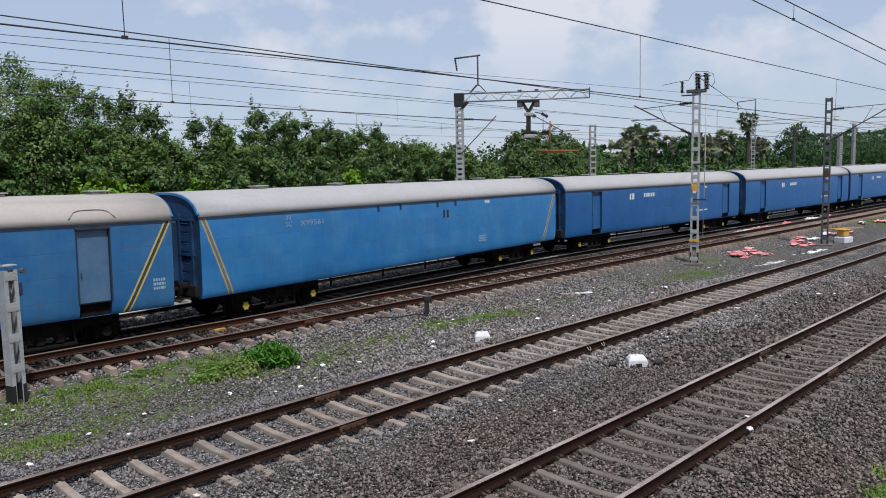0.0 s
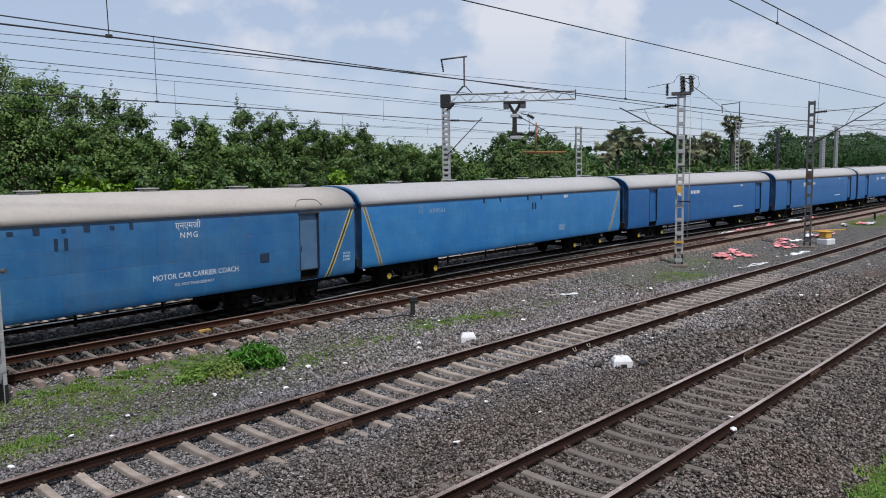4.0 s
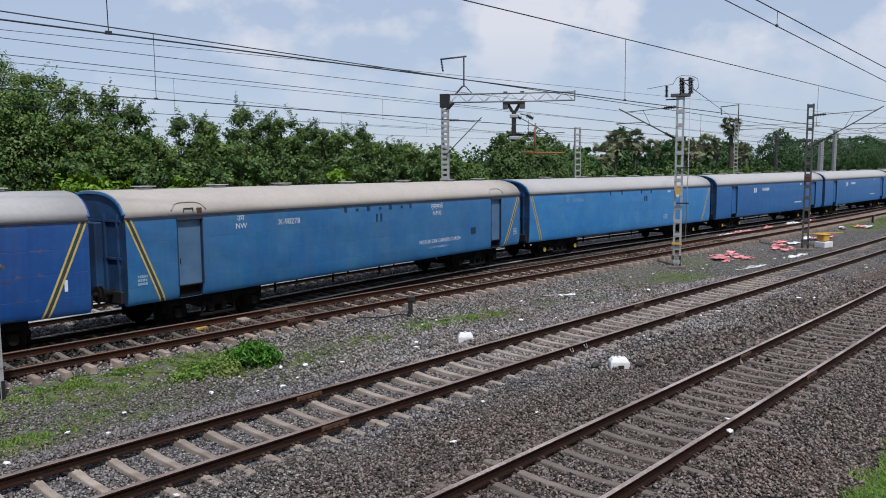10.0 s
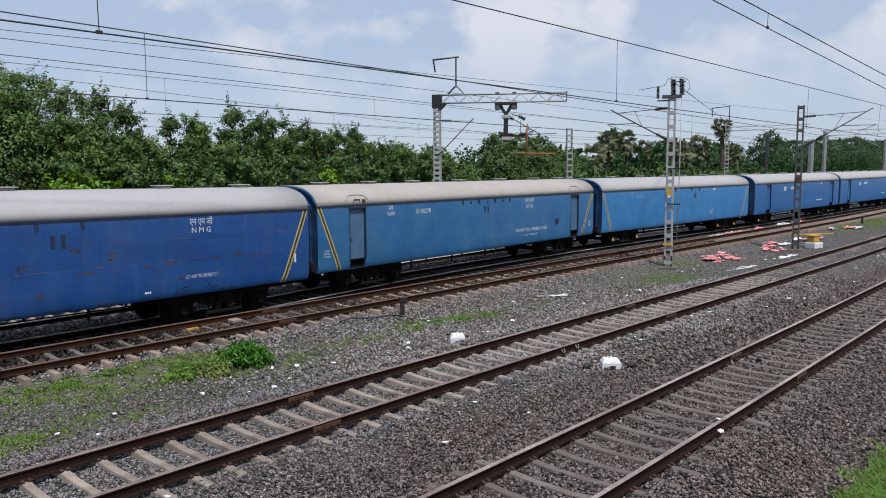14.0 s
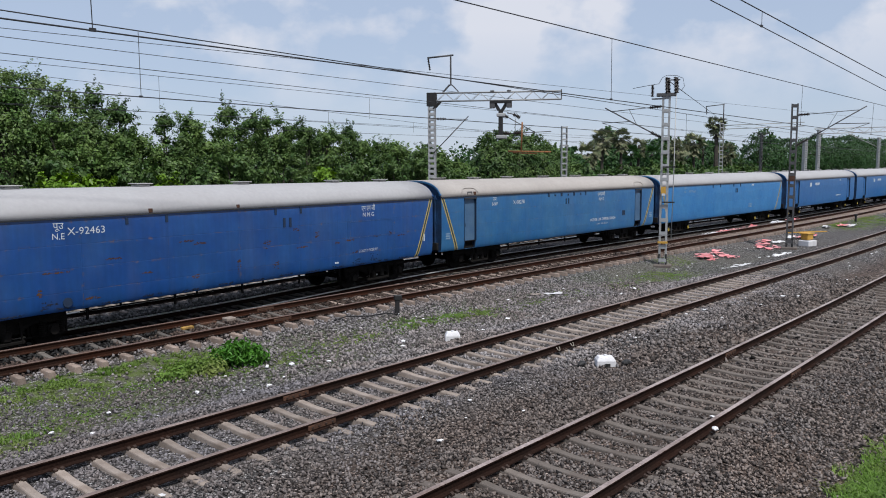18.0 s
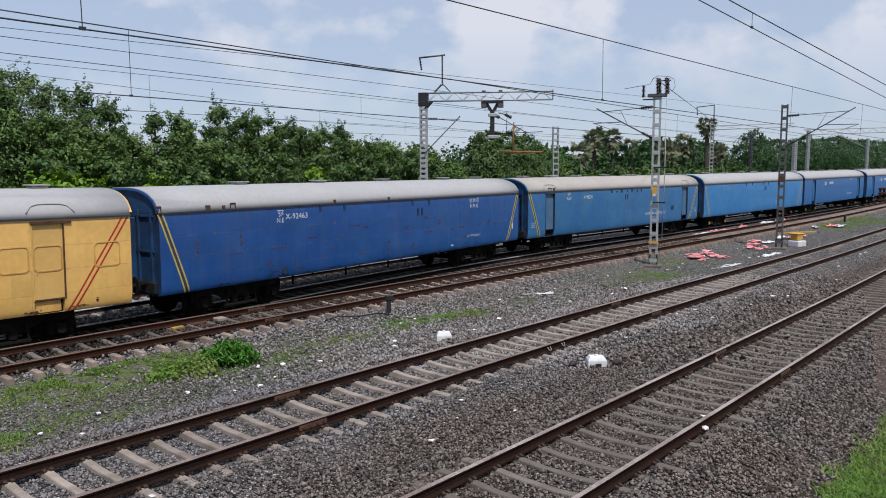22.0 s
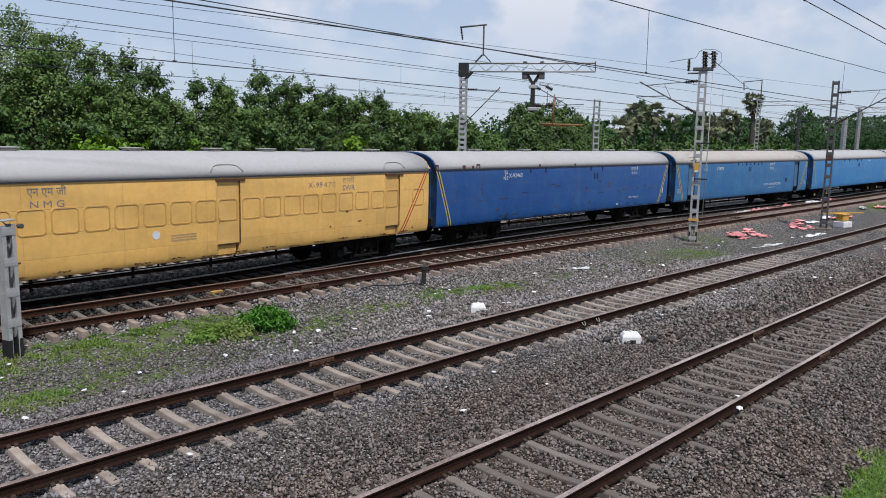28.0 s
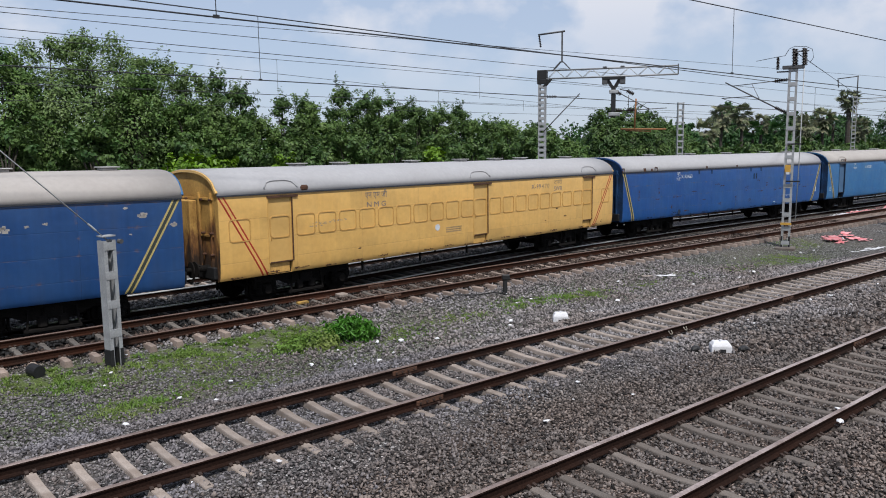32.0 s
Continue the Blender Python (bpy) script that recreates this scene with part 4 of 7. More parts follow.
def wheelset_mesh():
    bm = bmesh.new()
    rod(bm, (0, -1.05, 0), (0, 1.05, 0), 0.085, 10)
    for s in (-1, 1):
        rod(bm, (0, s * 0.775, 0), (0, s * 0.9, 0), 0.4575, 28)
        rod(bm, (0, s * 0.745, 0), (0, s * 0.775, 0), 0.487, 28)
        rod(bm, (0, s * 0.9, 0), (0, s * 0.93, 0), 0.16, 14)
    me = bpy.data.meshes.new("wheelset")
    bm.to_mesh(me)
    bm.free()
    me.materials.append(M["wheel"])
    return me


WHEELSET = wheelset_mesh()
WHEELSETS = []


def bogie_meshes():
    out = {}
    bm = bmesh.new()
    for s in (-1, 1):
        box(bm, (0, s * 1.06, 0.78), (3.5, 0.16, 0.2), 0.02)
        box(bm, (0, s * 1.06, 0.62), (1.15, 0.17, 0.22), 0.02)
        for e in (-1, 1):
            beam(bm, (e * 0.55, s * 1.06, 0.56), (e * 0.95, s * 1.06, 0.74), 0.14, 0.14)
            box(bm, (e * 1.8, s * 1.06, 0.66), (0.12, 0.14, 0.34), 0.015)
            box(bm, (e * 1.448, s * 1.06, 0.71), (0.7, 0.2, 0.1), 0.02)
    for e in (-1, 1):
        box(bm, (e * 0.75, 0, 0.74), (0.22, 2.1, 0.22), 0.02)
        box(bm, (e * 1.8, 0, 0.8), (0.14, 2.2, 0.16), 0.02)
    out["bogie_frame"] = bm
    bm = bmesh.new()
    box(bm, (0, 0, 0.7), (0.46, 2.5, 0.3), 0.03)
    box(bm, (0, 0, 0.88), (0.8, 1.9, 0.12), 0.02)
    for s in (-1, 1):
        box(bm, (0, s * 1.16, 0.27), (1.35, 0.2, 0.1), 0.02)
        for e in (-1, 1):
            beam(bm, (e * 0.62, s * 1.24, 0.24), (e * 0.55, s * 1.24, 0.8), 0.05)
            box(bm, (e * 0.24, s * 1.16, 0.46), (0.24, 0.22, 0.3), 0.05)
        box(bm, (0, s * 1.27, 0.9), (0.9, 0.08, 0.1), 0.01)
    out["bolster"] = bm
    bm = bmesh.new()
    for s in (-1, 1):
        for e in (-0.93, 0.93, -1.96, 1.96):
            box(bm, (e, s * 0.84, 0.44), (0.06, 0.1, 0.34), 0.01)
            beam(bm, (e, s * 0.84, 0.6), (e * 0.96, s * 0.84, 0.9), 0.035)
        beam(bm, (-1.9, s * 0.98, 0.3), (1.9, s * 0.98, 0.3), 0.035)
        beam(bm, (-0.7, s * 1.2, 0.56), (0.7, s * 1.2, 0.5), 0.03)
    for e in (-0.93, 0.93):
        beam(bm, (e, -0.95, 0.34), (e, 0.95, 0.34), 0.06)
    out["brake_gear"] = bm
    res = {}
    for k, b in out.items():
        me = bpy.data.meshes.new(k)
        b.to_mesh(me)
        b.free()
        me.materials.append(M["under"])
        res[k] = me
    bm = bmesh.new()
    rings = []
    for i in range(23):
        r = 0.085 + 0.035 * (1 if i % 3 == 1 else 0)
        rings.append([bm.verts.new((r * math.cos(a * math.pi / 5), r * math.sin(a * math.pi / 5), i * 0.36 / 22)) for a in range(10)])
    for p, q in zip(rings, rings[1:]):
        for a in range(10):
            bm.faces.new((p[a], p[(a + 1) % 10], q[(a + 1) % 10], q[a]))
    me = bpy.data.meshes.new("spring")
    bm.to_mesh(me)
    bm.free()
    me.materials.append(M["under"])
    res["spring"] = me
    for nm, key in (("axle_box", "under"), ("axle_box_painted", "hub")):
        bm = bmesh.new()
        box(bm, (0, 0, 0), (0.3, 0.2, 0.28), 0.03)
        rod(bm, (0, -0.1, 0), (0, -0.16, 0), 0.13, 10)
        box(bm, (0, 0, -0.13), (0.66, 0.14, 0.07), 0.02)
        me = bpy.data.meshes.new("axle_box")
        bm.to_mesh(me)
        bm.free()
        me.materials.append(M["under"])
        res[nm] = me
    bm = bmesh.new()
    front, rear = [], []
    for k in range(24):
        a = k * math.pi / 12
        r = 0.118 + 0.02 * math.cos(6 * a)
        front.append(bm.verts.new((r * math.cos(a), -0.19, r * math.sin(a))))
        rear.append(bm.verts.new((r * math.cos(a), -0.155, r * math.sin(a))))
    bm.faces.new(front)
    for k in range(24):
        bm.faces.new((front[k], rear[k], rear[(k + 1) % 24], front[(k + 1) % 24]))
    bmesh.ops.recalc_face_normals(bm, faces=bm.faces[:])
    me = bpy.data.meshes.new("hub_cover")
    bm.to_mesh(me)
    bm.free()
    me.materials.append(M["hub"])
    res["hub_cover"] = me
    return res


BOGIE = bogie_meshes()


def bogie(parent, x, painted):
    b = new("bogie")
    b.parent = parent
    b.matrix_basis = pose(x, 0, -RIDE)
    for k in ("bogie_frame", "bolster", "brake_gear"):
        o = new(k, BOGIE[k])
        o.parent = b
    for e in (-1.448, 1.448):
        w = new("wheelset", WHEELSET)
        w.parent = b
        w.matrix_basis = pose(e, 0, 0.4575)
        WHEELSETS.append((w, e))
        for s in (-1, 1):
            a = new("axle_box", BOGIE["axle_box"])
            a.parent = b
            a.matrix_basis = pose(e, s * 1.1, 0.4575, 0, 0, 0 if s < 0 else 180)
            if painted and s < 0:
                h = new("hub_cover", BOGIE["hub_cover"])
                h.parent = b
                h.matrix_basis = pose(e, s * 1.1, 0.4575)
                h["label"] = "yellow painted axle hub cover"
            for d in (-0.24, 0.24):
                sp = new("spring", BOGIE["spring"])
                sp.parent = b
                sp.matrix_basis = pose(e + d, s * 1.1, 0.36)


def roof_z(y):
    t = min(abs(y) / 1.62, 1.0)
    return Z_EAVE + (Z_TOP - Z_EAVE) * max(0.0, 1 - t ** 2.5) ** (1 / 2.0)


def coach(label, paint, roof, end, stripes=(), stripe_mats=("stripe_yellow", "stripe_dark"), doors=(), door_mat="door_blue", vents=(), arcs=(), painted_hubs=False, ladder=False, end_rust=False):
    c = empty("railway_coach", Matrix(), label, "railway coach", "coaches of one train")
    # sides and floor
    lower = [(-half_width(z), z) for z in (0.74, 0.79, 0.85, 0.92, 1.02, 1.16, 1.3, 1.8, 2.3, 2.9, 3.05, Z_EAVE)]
    prof = lower + [(-y, z) for y, z in lower[::-1]] + [lower[0]]
    cuts = [(x0 - HALF, x1 - HALF) for x0, x1, _ in doors]
    xs = sorted(set(np.linspace(-HALF, HALF, 17).tolist() + [e for c2 in cuts for e in c2]))
    k = len(prof)
    vs = [(x, y, z) for x in xs for y, z in prof]
    fs = []
    for i in range(len(xs) - 1):
        mid = (xs[i] + xs[i + 1]) / 2
        gone = any(e0 < mid < e1 for e0, e1 in cuts)
        for j in range(k - 1):
            if not (gone and j < 10):
                a = i * k + j
                fs.append((a, a + 1, a + k + 1, a + k))
    body = add_mesh("body", vs, fs, M[paint], c, smooth=True)
    body.data.set_sharp_from_angle(angle=radians(40))
    for x, flip in ((-HALF + 0.004, 1), (HALF - 0.004, -1)):
        ring = [(x, y, z) for y, z in prof[:-1]]
        top = [(x, y, roof_z(y) - 0.02) for y in np.linspace(1.6, -1.6, 17)]
        pts = ring[:len(lower)] + top[::-1] + ring[len(lower):]
        f = tuple(range(len(pts)))
        # blue ends carry the shade between coaches in their colour
        w = add_mesh("end_wall", pts, [f[::-1] if flip > 0 else f], M[end], c, "rust-streaked end wall" if end_rust else "end wall, blue darkened for the shade between coaches")
        sx = x - flip * 0.0
        out = -flip
        bm = bmesh.new()
        for y in (-1.25, -0.62, 0.62, 1.25):
            box(bm, (sx + out * 0.03, y, 2.0), (0.07, 0.07, 2.55))
        for z in (1.05, 2.05, 3.1):
            box(bm, (sx + out * 0.022, 0, z), (0.05, 2.7, 0.06))
        part("end_ribs", bm, M[end], c)
        if end_rust:
            bm = bmesh.new()
            for y in (-1.3, -0.85, 0.0, 0.85, 1.3):
                for z in (1.5, 2.12, 3.08):
                    rod(bm, (sx, y, z), (sx + out * 0.11, y, z), 0.035, 8)
            part("end_bolts", bm, M["rust"], c, "rusted bolts on the end wall")
        bm = bmesh.new()
        arch = [(1.6 - 0.2 * i) for i in range(17)]
        for p, q in zip(arch, arch[1:]):
            beam(bm, (sx + out * 0.03, p, roof_z(p) - 0.05), (sx + out * 0.03, q, roof_z(q) - 0.05), 0.07, 0.07)
        # rim keeps the side paint, lighter as the lit top of the end
        part("end_arch", bm, M[paint], c, "raised rim along the end's curved top")
        bm = bmesh.new()
        box(bm, (sx + out * 0.13, 0, 2.05), (0.25, 0.98, 2.0), 0.03)
        part("vestibule", bm, M[end], c, "closed gangway vestibule")
        if ladder:
            for y in (-0.95,):
                for z in np.arange(1.2, 3.3, 0.3):
                    bm = bmesh.new()
                    rod(bm, (sx + out * 0.09, y - 0.2, z), (sx + out * 0.09, y + 0.2, z), 0.014, 6)
                    part("ladder_rung", bm, M[end], c)
        part("headstock", box_bm(((sx + out * 0.06, 0, 0.98), (0.12, 2.9, 0.34)), bevel=0.015), M["black"], c, "sooty black headstock")
        for y in (-0.98, 0.98):
            bm = bmesh.new()
            rod(bm, (sx, y, 1.1), (sx + out * 0.3, y, 1.1), 0.1, 12)
            rod(bm, (sx + out * 0.3, y, 1.1), (sx + out * 0.46, y, 1.1), 0.07, 12)
            rod(bm, (sx + out * 0.43, y, 1.1), (sx + out * 0.46, y, 1.1), 0.23, 20)
            part("buffer", bm, M["under"], c)
        bm = bmesh.new()
        box(bm, (sx + out * 0.2, 0, 1.03), (0.4, 0.16, 0.18), 0.02)
        rod(bm, (sx + out * 0.36, -0.09, 0.92), (sx + out * 0.36, 0.09, 0.92), 0.04, 8)
        part("coupling", bm, M["under"], c)
        for y in (-0.4, 0.45):
            bm = bmesh.new()
            beam(bm, (sx + out * 0.05, y, 1.0), (sx + out * 0.25, y, 0.62), 0.05)
            beam(bm, (sx + out * 0.25, y, 0.62), (sx + out * 0.44, y * 0.9, 0.72), 0.05)
            part("brake_hose", bm, M["under"], c)
    # roof
    rp = [(y, roof_z(y)) for y in np.concatenate([np.linspace(-1.62, -1.35, 8), np.linspace(-1.25, 1.25, 15), np.linspace(1.35, 1.62, 8)])]
    vs, fs = extrude_profile(rp, -HALF - 0.015, HALF + 0.015, 10)
    r = add_mesh("roof", vs, [f[::-1] for f in fs], M[roof], c, smooth=True)
    sol = r.modifiers.new("thick", "SOLIDIFY")
    sol.thickness, sol.offset = 0.02, -1
    part("rain_gutter", box_bm(((0, -1.63, Z_EAVE), (BODY + 0.02, 0.035, 0.04))), M["gutter"], c)
    part("rain_gutter", box_bm(((0, 1.63, Z_EAVE), (BODY + 0.02, 0.035, 0.04))), M["gutter"], c)
    rnd = random.Random(label)
    # roof vents
    for x in vents:
        v = bmesh.new()
        box(v, (x - HALF, -0.05, Z_TOP + 0.03), (0.4, 0.4, 0.06), 0.015)
        box(v, (x - HALF, -0.05, Z_TOP + 0.085), (0.54, 0.5, 0.03), 0.01)
        part("roof_vent", v, M["vent"], c, "flat-capped roof ventilator")
    for x in arcs:
        pts = []
        for i in range(9):
            a = i / 8
            lift = 0.15 * (1 - (2 * a - 1) ** 4)
            yy = -1.6 + lift * 0.9
            pts.append((x - HALF - 0.6 + 1.2 * a, yy, roof_z(yy) + 0.025))
        tube("drip_rail", pts, 0.02, M[roof], c, n=5)
    # stripes: (x at eaves, x at sill) for each band
    for xt, xb in stripes:
        side_strip("stripe", ((xt - HALF, 3.15), (xb - HALF, 0.75)), 0.055, M[stripe_mats[0]], c, 0.006)
        side_strip("stripe", ((xt - HALF + 0.055, 3.15), (xb - HALF + 0.055, 0.75)), 0.095, M[stripe_mats[1]], c, 0.004)
        side_strip("stripe", ((xt - HALF + 0.15, 3.15), (xb - HALF + 0.15, 0.75)), 0.055, M[stripe_mats[0]], c, 0.006)
    # sliding doors, set back in their openings
    yellow_door = door_mat == "door_yellow"
    for x0, x1, z0 in doors:
        a, b = x0 - HALF, x1 - HALF
        d = new("sliding_door", None)
        d.parent = c
        d["label"] = "closed sliding door"
        part("door_leaf", box_bm((((a + b) / 2, -SIDE + (0.06 if yellow_door else 0.1), (z0 + 3.05) / 2), (b - a, 0.04, 3.05 - z0)), bevel=0.004), M[door_mat], d)
        bm = bmesh.new()
        side_box(bm, a - 0.04, b + (0.22 if yellow_door else 0.04), 3.05, 3.12, 0.045, 0.07)
        part("door_track", bm, M["rust"] if yellow_door else M["gutter"], d)
        zs = (0.74, 0.79, 0.85, 0.92, 1.02, 1.16, 1.3, 2.3, 3.05)
        for xr in (a, b):
            pts = [p for z in zs for p in ((xr, -half_width(z), z), (xr, -1.38, z))]
            add_mesh("door_reveal", pts, [(2 * i, 2 * i + 1, 2 * i + 3, 2 * i + 2) for i in range(len(zs) - 1)], M[door_mat if yellow_door else "slot"], d)
        for xr, w in ((a - 0.03, 0.03), (b, 0.035)):
            bm = bmesh.new()
            side_box(bm, xr, xr + w, 1.1, 3.05, 0.012, 0.03)
            # jamb colours paint the recess's shade: slot blue, rust on yellow's right side
            part("door_jamb", bm, M["slot"] if not yellow_door else M["rust"] if xr > a else M[door_mat], d)
        bm = bmesh.new()
        box(bm, (a + 0.1, -SIDE + (0.03 if yellow_door else 0.06), 1.85), (0.02, 0.04, 0.16), 0.005)
        part("door_handle", bm, M["rim_yellow"] if yellow_door else M["gutter"], d)
        # step well under the door, its shade painted as a near-black panel
        part("step_well", box_bm((((a + b) / 2, -1.36, (0.7 + z0) / 2), (b - a, 0.05, z0 - 0.7))), M["under"], d, "near-black panel for the shade in the step well")
        part("threshold", box_bm((((a + b) / 2, -1.49, z0 - 0.015), (b - a - 0.004, 0.22, 0.03))), M["rust"] if yellow_door else M["under"], d)
        if yellow_door:
            part("step_panel", box_bm((((a + b) / 2 - 0.03, -1.5, (z0 - 0.05 + 0.77) / 2), (b - a - 0.08, 0.06, z0 - 0.05 - 0.77)), bevel=0.01), M["rim_yellow"], d, "darker yellow step panel")
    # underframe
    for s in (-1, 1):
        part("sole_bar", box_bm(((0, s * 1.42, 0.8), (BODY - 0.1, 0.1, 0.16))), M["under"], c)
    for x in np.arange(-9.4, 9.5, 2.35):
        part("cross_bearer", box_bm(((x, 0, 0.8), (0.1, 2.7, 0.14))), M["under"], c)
    # beam and boxes added to block the bright view under the floor
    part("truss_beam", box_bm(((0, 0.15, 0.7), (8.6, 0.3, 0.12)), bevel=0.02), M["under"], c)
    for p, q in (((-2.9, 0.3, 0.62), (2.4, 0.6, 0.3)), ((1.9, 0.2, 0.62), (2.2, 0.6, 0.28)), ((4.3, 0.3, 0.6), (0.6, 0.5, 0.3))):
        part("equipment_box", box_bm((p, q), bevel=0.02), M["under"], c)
    # long bars added too, to close off the light beyond the train
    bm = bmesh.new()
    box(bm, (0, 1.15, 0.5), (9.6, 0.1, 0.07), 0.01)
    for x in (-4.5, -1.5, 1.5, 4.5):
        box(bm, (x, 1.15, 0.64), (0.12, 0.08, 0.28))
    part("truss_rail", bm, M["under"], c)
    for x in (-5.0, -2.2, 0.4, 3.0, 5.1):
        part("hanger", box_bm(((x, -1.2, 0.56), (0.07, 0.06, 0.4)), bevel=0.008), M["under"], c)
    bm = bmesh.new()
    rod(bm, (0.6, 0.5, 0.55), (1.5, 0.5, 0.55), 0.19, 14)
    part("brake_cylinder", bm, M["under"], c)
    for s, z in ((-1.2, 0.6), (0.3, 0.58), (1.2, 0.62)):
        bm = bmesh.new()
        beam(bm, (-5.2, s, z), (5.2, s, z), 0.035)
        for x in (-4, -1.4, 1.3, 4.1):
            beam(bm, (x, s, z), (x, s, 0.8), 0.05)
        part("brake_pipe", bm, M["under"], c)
    for x in (-7.39, 7.39):
        bogie(c, x, painted_hubs)
    return c


def slots(c, items):
    """Small ventilation slots under the eaves: x, z, width, height."""
    for x, z, w, h in items:
        bm = bmesh.new()
        side_box(bm, x - HALF - w / 2, x - HALF + w / 2, z - h / 2, z + h / 2, 0.02, 0.04)
        part("vent_slot", bm, M["slot"], c)


VENTS = (1.6, 4.3, 7.1, 10.5, 14.0, 17.3, 19.9)

coach_nw = coach("faded blue parcel coach, cream roof, yellow and black end stripes", "blue_faded", "roof_warm", "end_blue",
                 stripes=((-0.02, 1.0), (21.06, 19.8)), doors=((1.64, 2.47, 1.12), (18.66, 19.5, 1.12)), vents=VENTS, arcs=(2.06, 19.1))
slots(coach_nw, [(8.73, 3.03, 0.12, 0.2), (9.35, 3.0, 0.14, 0.1), (9.98, 3.03, 0.16, 0.2), (10.67, 3.0, 0.1, 0.1), (11.28, 3.03, 0.16, 0.2), (11.98, 3.0, 0.12, 0.1), (12.54, 3.02, 0.1, 0.2), (10.45, 2.65, 0.09, 0.3), (10.71, 2.65, 0.09, 0.3), (17.12, 1.71, 0.36, 0.28)])
lettering("X-98278", 5.97 - HALF, 2.68, 0.2, M["letter"], coach_nw, 0.98)
lettering("उप", 3.93 - HALF, 2.91, 0.18, M["letter"], coach_nw)
lettering("NW", 3.95 - HALF, 2.66, 0.18, M["letter"], coach_nw)
lettering("एनएमजी", 14.33 - HALF, 2.84, 0.2, M["letter"], coach_nw, 0.85)
lettering("NMG", 14.35 - HALF, 2.56, 0.18, M["letter"], coach_nw, 0.58, space=1.25)
lettering("MOTOR CAR CARRIER COACH", 14.6 - HALF, 1.38, 0.17, M["letter"], coach_nw, 2.95)
lettering("C.C. NOT TO EXCEED 9.2 T", 14.5 - HALF, 1.16, 0.085, M["letter"], coach_nw, 1.35)
bars(20.85 - HALF, 1.5, 0.35, 0.08, M["letter_blue"], coach_nw, 3)
bars(0.45 - HALF, 1.5, 0.3, 0.07, M["letter_blue"], coach_nw, 3)

coach_sc = coach("light blue parcel coach with silver roof and faded stripes", "blue_light", "roof_white", "end_blue",
                 stripes=((0.02, 0.95), (21.06, 19.9)), stripe_mats=("stripe_faded", "stripe_dull"), vents=(3.5, 7.2, 10.5, 13.3, 16.6, 19.9), painted_hubs=True, ladder=True)
slots(coach_sc, [(7.81, 3.04, 0.1, 0.22), (9.09, 3.04, 0.1, 0.22), (11.42, 3.03, 0.12, 0.22), (12.66, 3.02, 0.12, 0.22), (11.85, 2.62, 0.1, 0.32), (12.1, 2.62, 0.1, 0.32)])
lettering("उप", 3.4 - HALF, 2.9, 0.17, M["letter_blue"], coach_sc)
lettering("SC", 3.42 - HALF, 2.68, 0.17, M["letter_blue"], coach_sc)
lettering("X99561", 4.48 - HALF, 2.67, 0.2, M["letter_blue"], coach_sc, 1.05)
bars(15.07 - HALF, 2.92, 0.42, 0.14, M["letter"], coach_sc)
bars(14.65 - HALF, 1.44, 0.6, 0.07, M["letter_blue"], coach_sc, 3)

coach_ne = coach("deep blue parcel coach with rusty seams and white roof", "blue_deep", "roof_white", "end_blue",
                 stripes=((-0.05, 0.82), (21.06, 20.05)), vents=(4.3, 8.2, 12.1, 16.7, 19.6))
slots(coach_ne, [(6.68, 3.02, 0.09, 0.2), (7.96, 3.02, 0.09, 0.22), (12.2, 3.02, 0.09, 0.22), (13.38, 3.02, 0.09, 0.22), (12.58, 2.63, 0.1, 0.32), (12.86, 2.63, 0.1, 0.32)])
lettering("पूउ", 4.73 - HALF, 2.91, 0.18, M["letter"], coach_ne)
lettering("N.E", 4.72 - HALF, 2.64, 0.17, M["letter"], coach_ne)
lettering("X-92463", 5.5 - HALF, 2.74, 0.2, M["letter"], coach_ne, 1.05)
lettering("एन एम जी", 17.0 - HALF, 2.86, 0.2, M["letter"], coach_ne, 0.8)
lettering("NMG", 17.0 - HALF, 2.62, 0.17, M["letter"], coach_ne, 0.66, space=1.5)
lettering("C.C. NOT TO EXCEED 9.2 T", 17.0 - HALF, 1.26, 0.1, M["letter"], coach_ne, 1.15)
bars(15.2 - HALF, 0.95, 0.2, 0.06, M["letter"], coach_ne)
for x, s in ((1.75, 0.17), (2.35, 0.11), (7.45, 0.12), (10.62, 0.11)):
    part("roof_bracket", box_bm(((x - HALF, -1.6, 3.27), (s, 0.07, s)), bevel=0.01), M["rust"], coach_ne, "rusty bracket above the gutter")
for x, s in ((0.0, 0.16), (2.72, 0.2)):
    bm = bmesh.new()
    for p, q in (((-s / 2, 3.18), (-s / 2, 3.38)), ((-s / 2, 3.38), (s / 2, 3.38)), ((s / 2, 3.38), (s / 2, 3.18))):
        rod(bm, (x - HALF + p[0], -1.61, p[1]), (x - HALF + q[0], -1.61, q[1]), 0.018, 6)
    part("roof_bracket", bm, M["rust"], coach_ne, "bent rusty loop above the gutter")
bm = bmesh.new()
rod(bm, (4.89 - HALF, -1.6, 0.97), (4.89 - HALF, -1.617, 0.97), 0.13, 16)
part("round_cover", bm, M["slot"], coach_ne, "dark round cover near the sill")
for x0, x1, z0, z1 in ((15.8, 18.46, 1.82, 2.44),):
    for a, b, c_, d in ((x0, x1, z1, z1 + 0.015), (x0, x1, z0, z0 + 0.015), (x0, x0 + 0.02, z0, z1), (x1, x1 + 0.02, z0, z1)):
        bm = bmesh.new()
        side_box(bm, a - HALF, b - HALF, c_, d, 0.006, 0.02)
        part("hatch_seam", bm, M["blue_dull"], coach_ne)
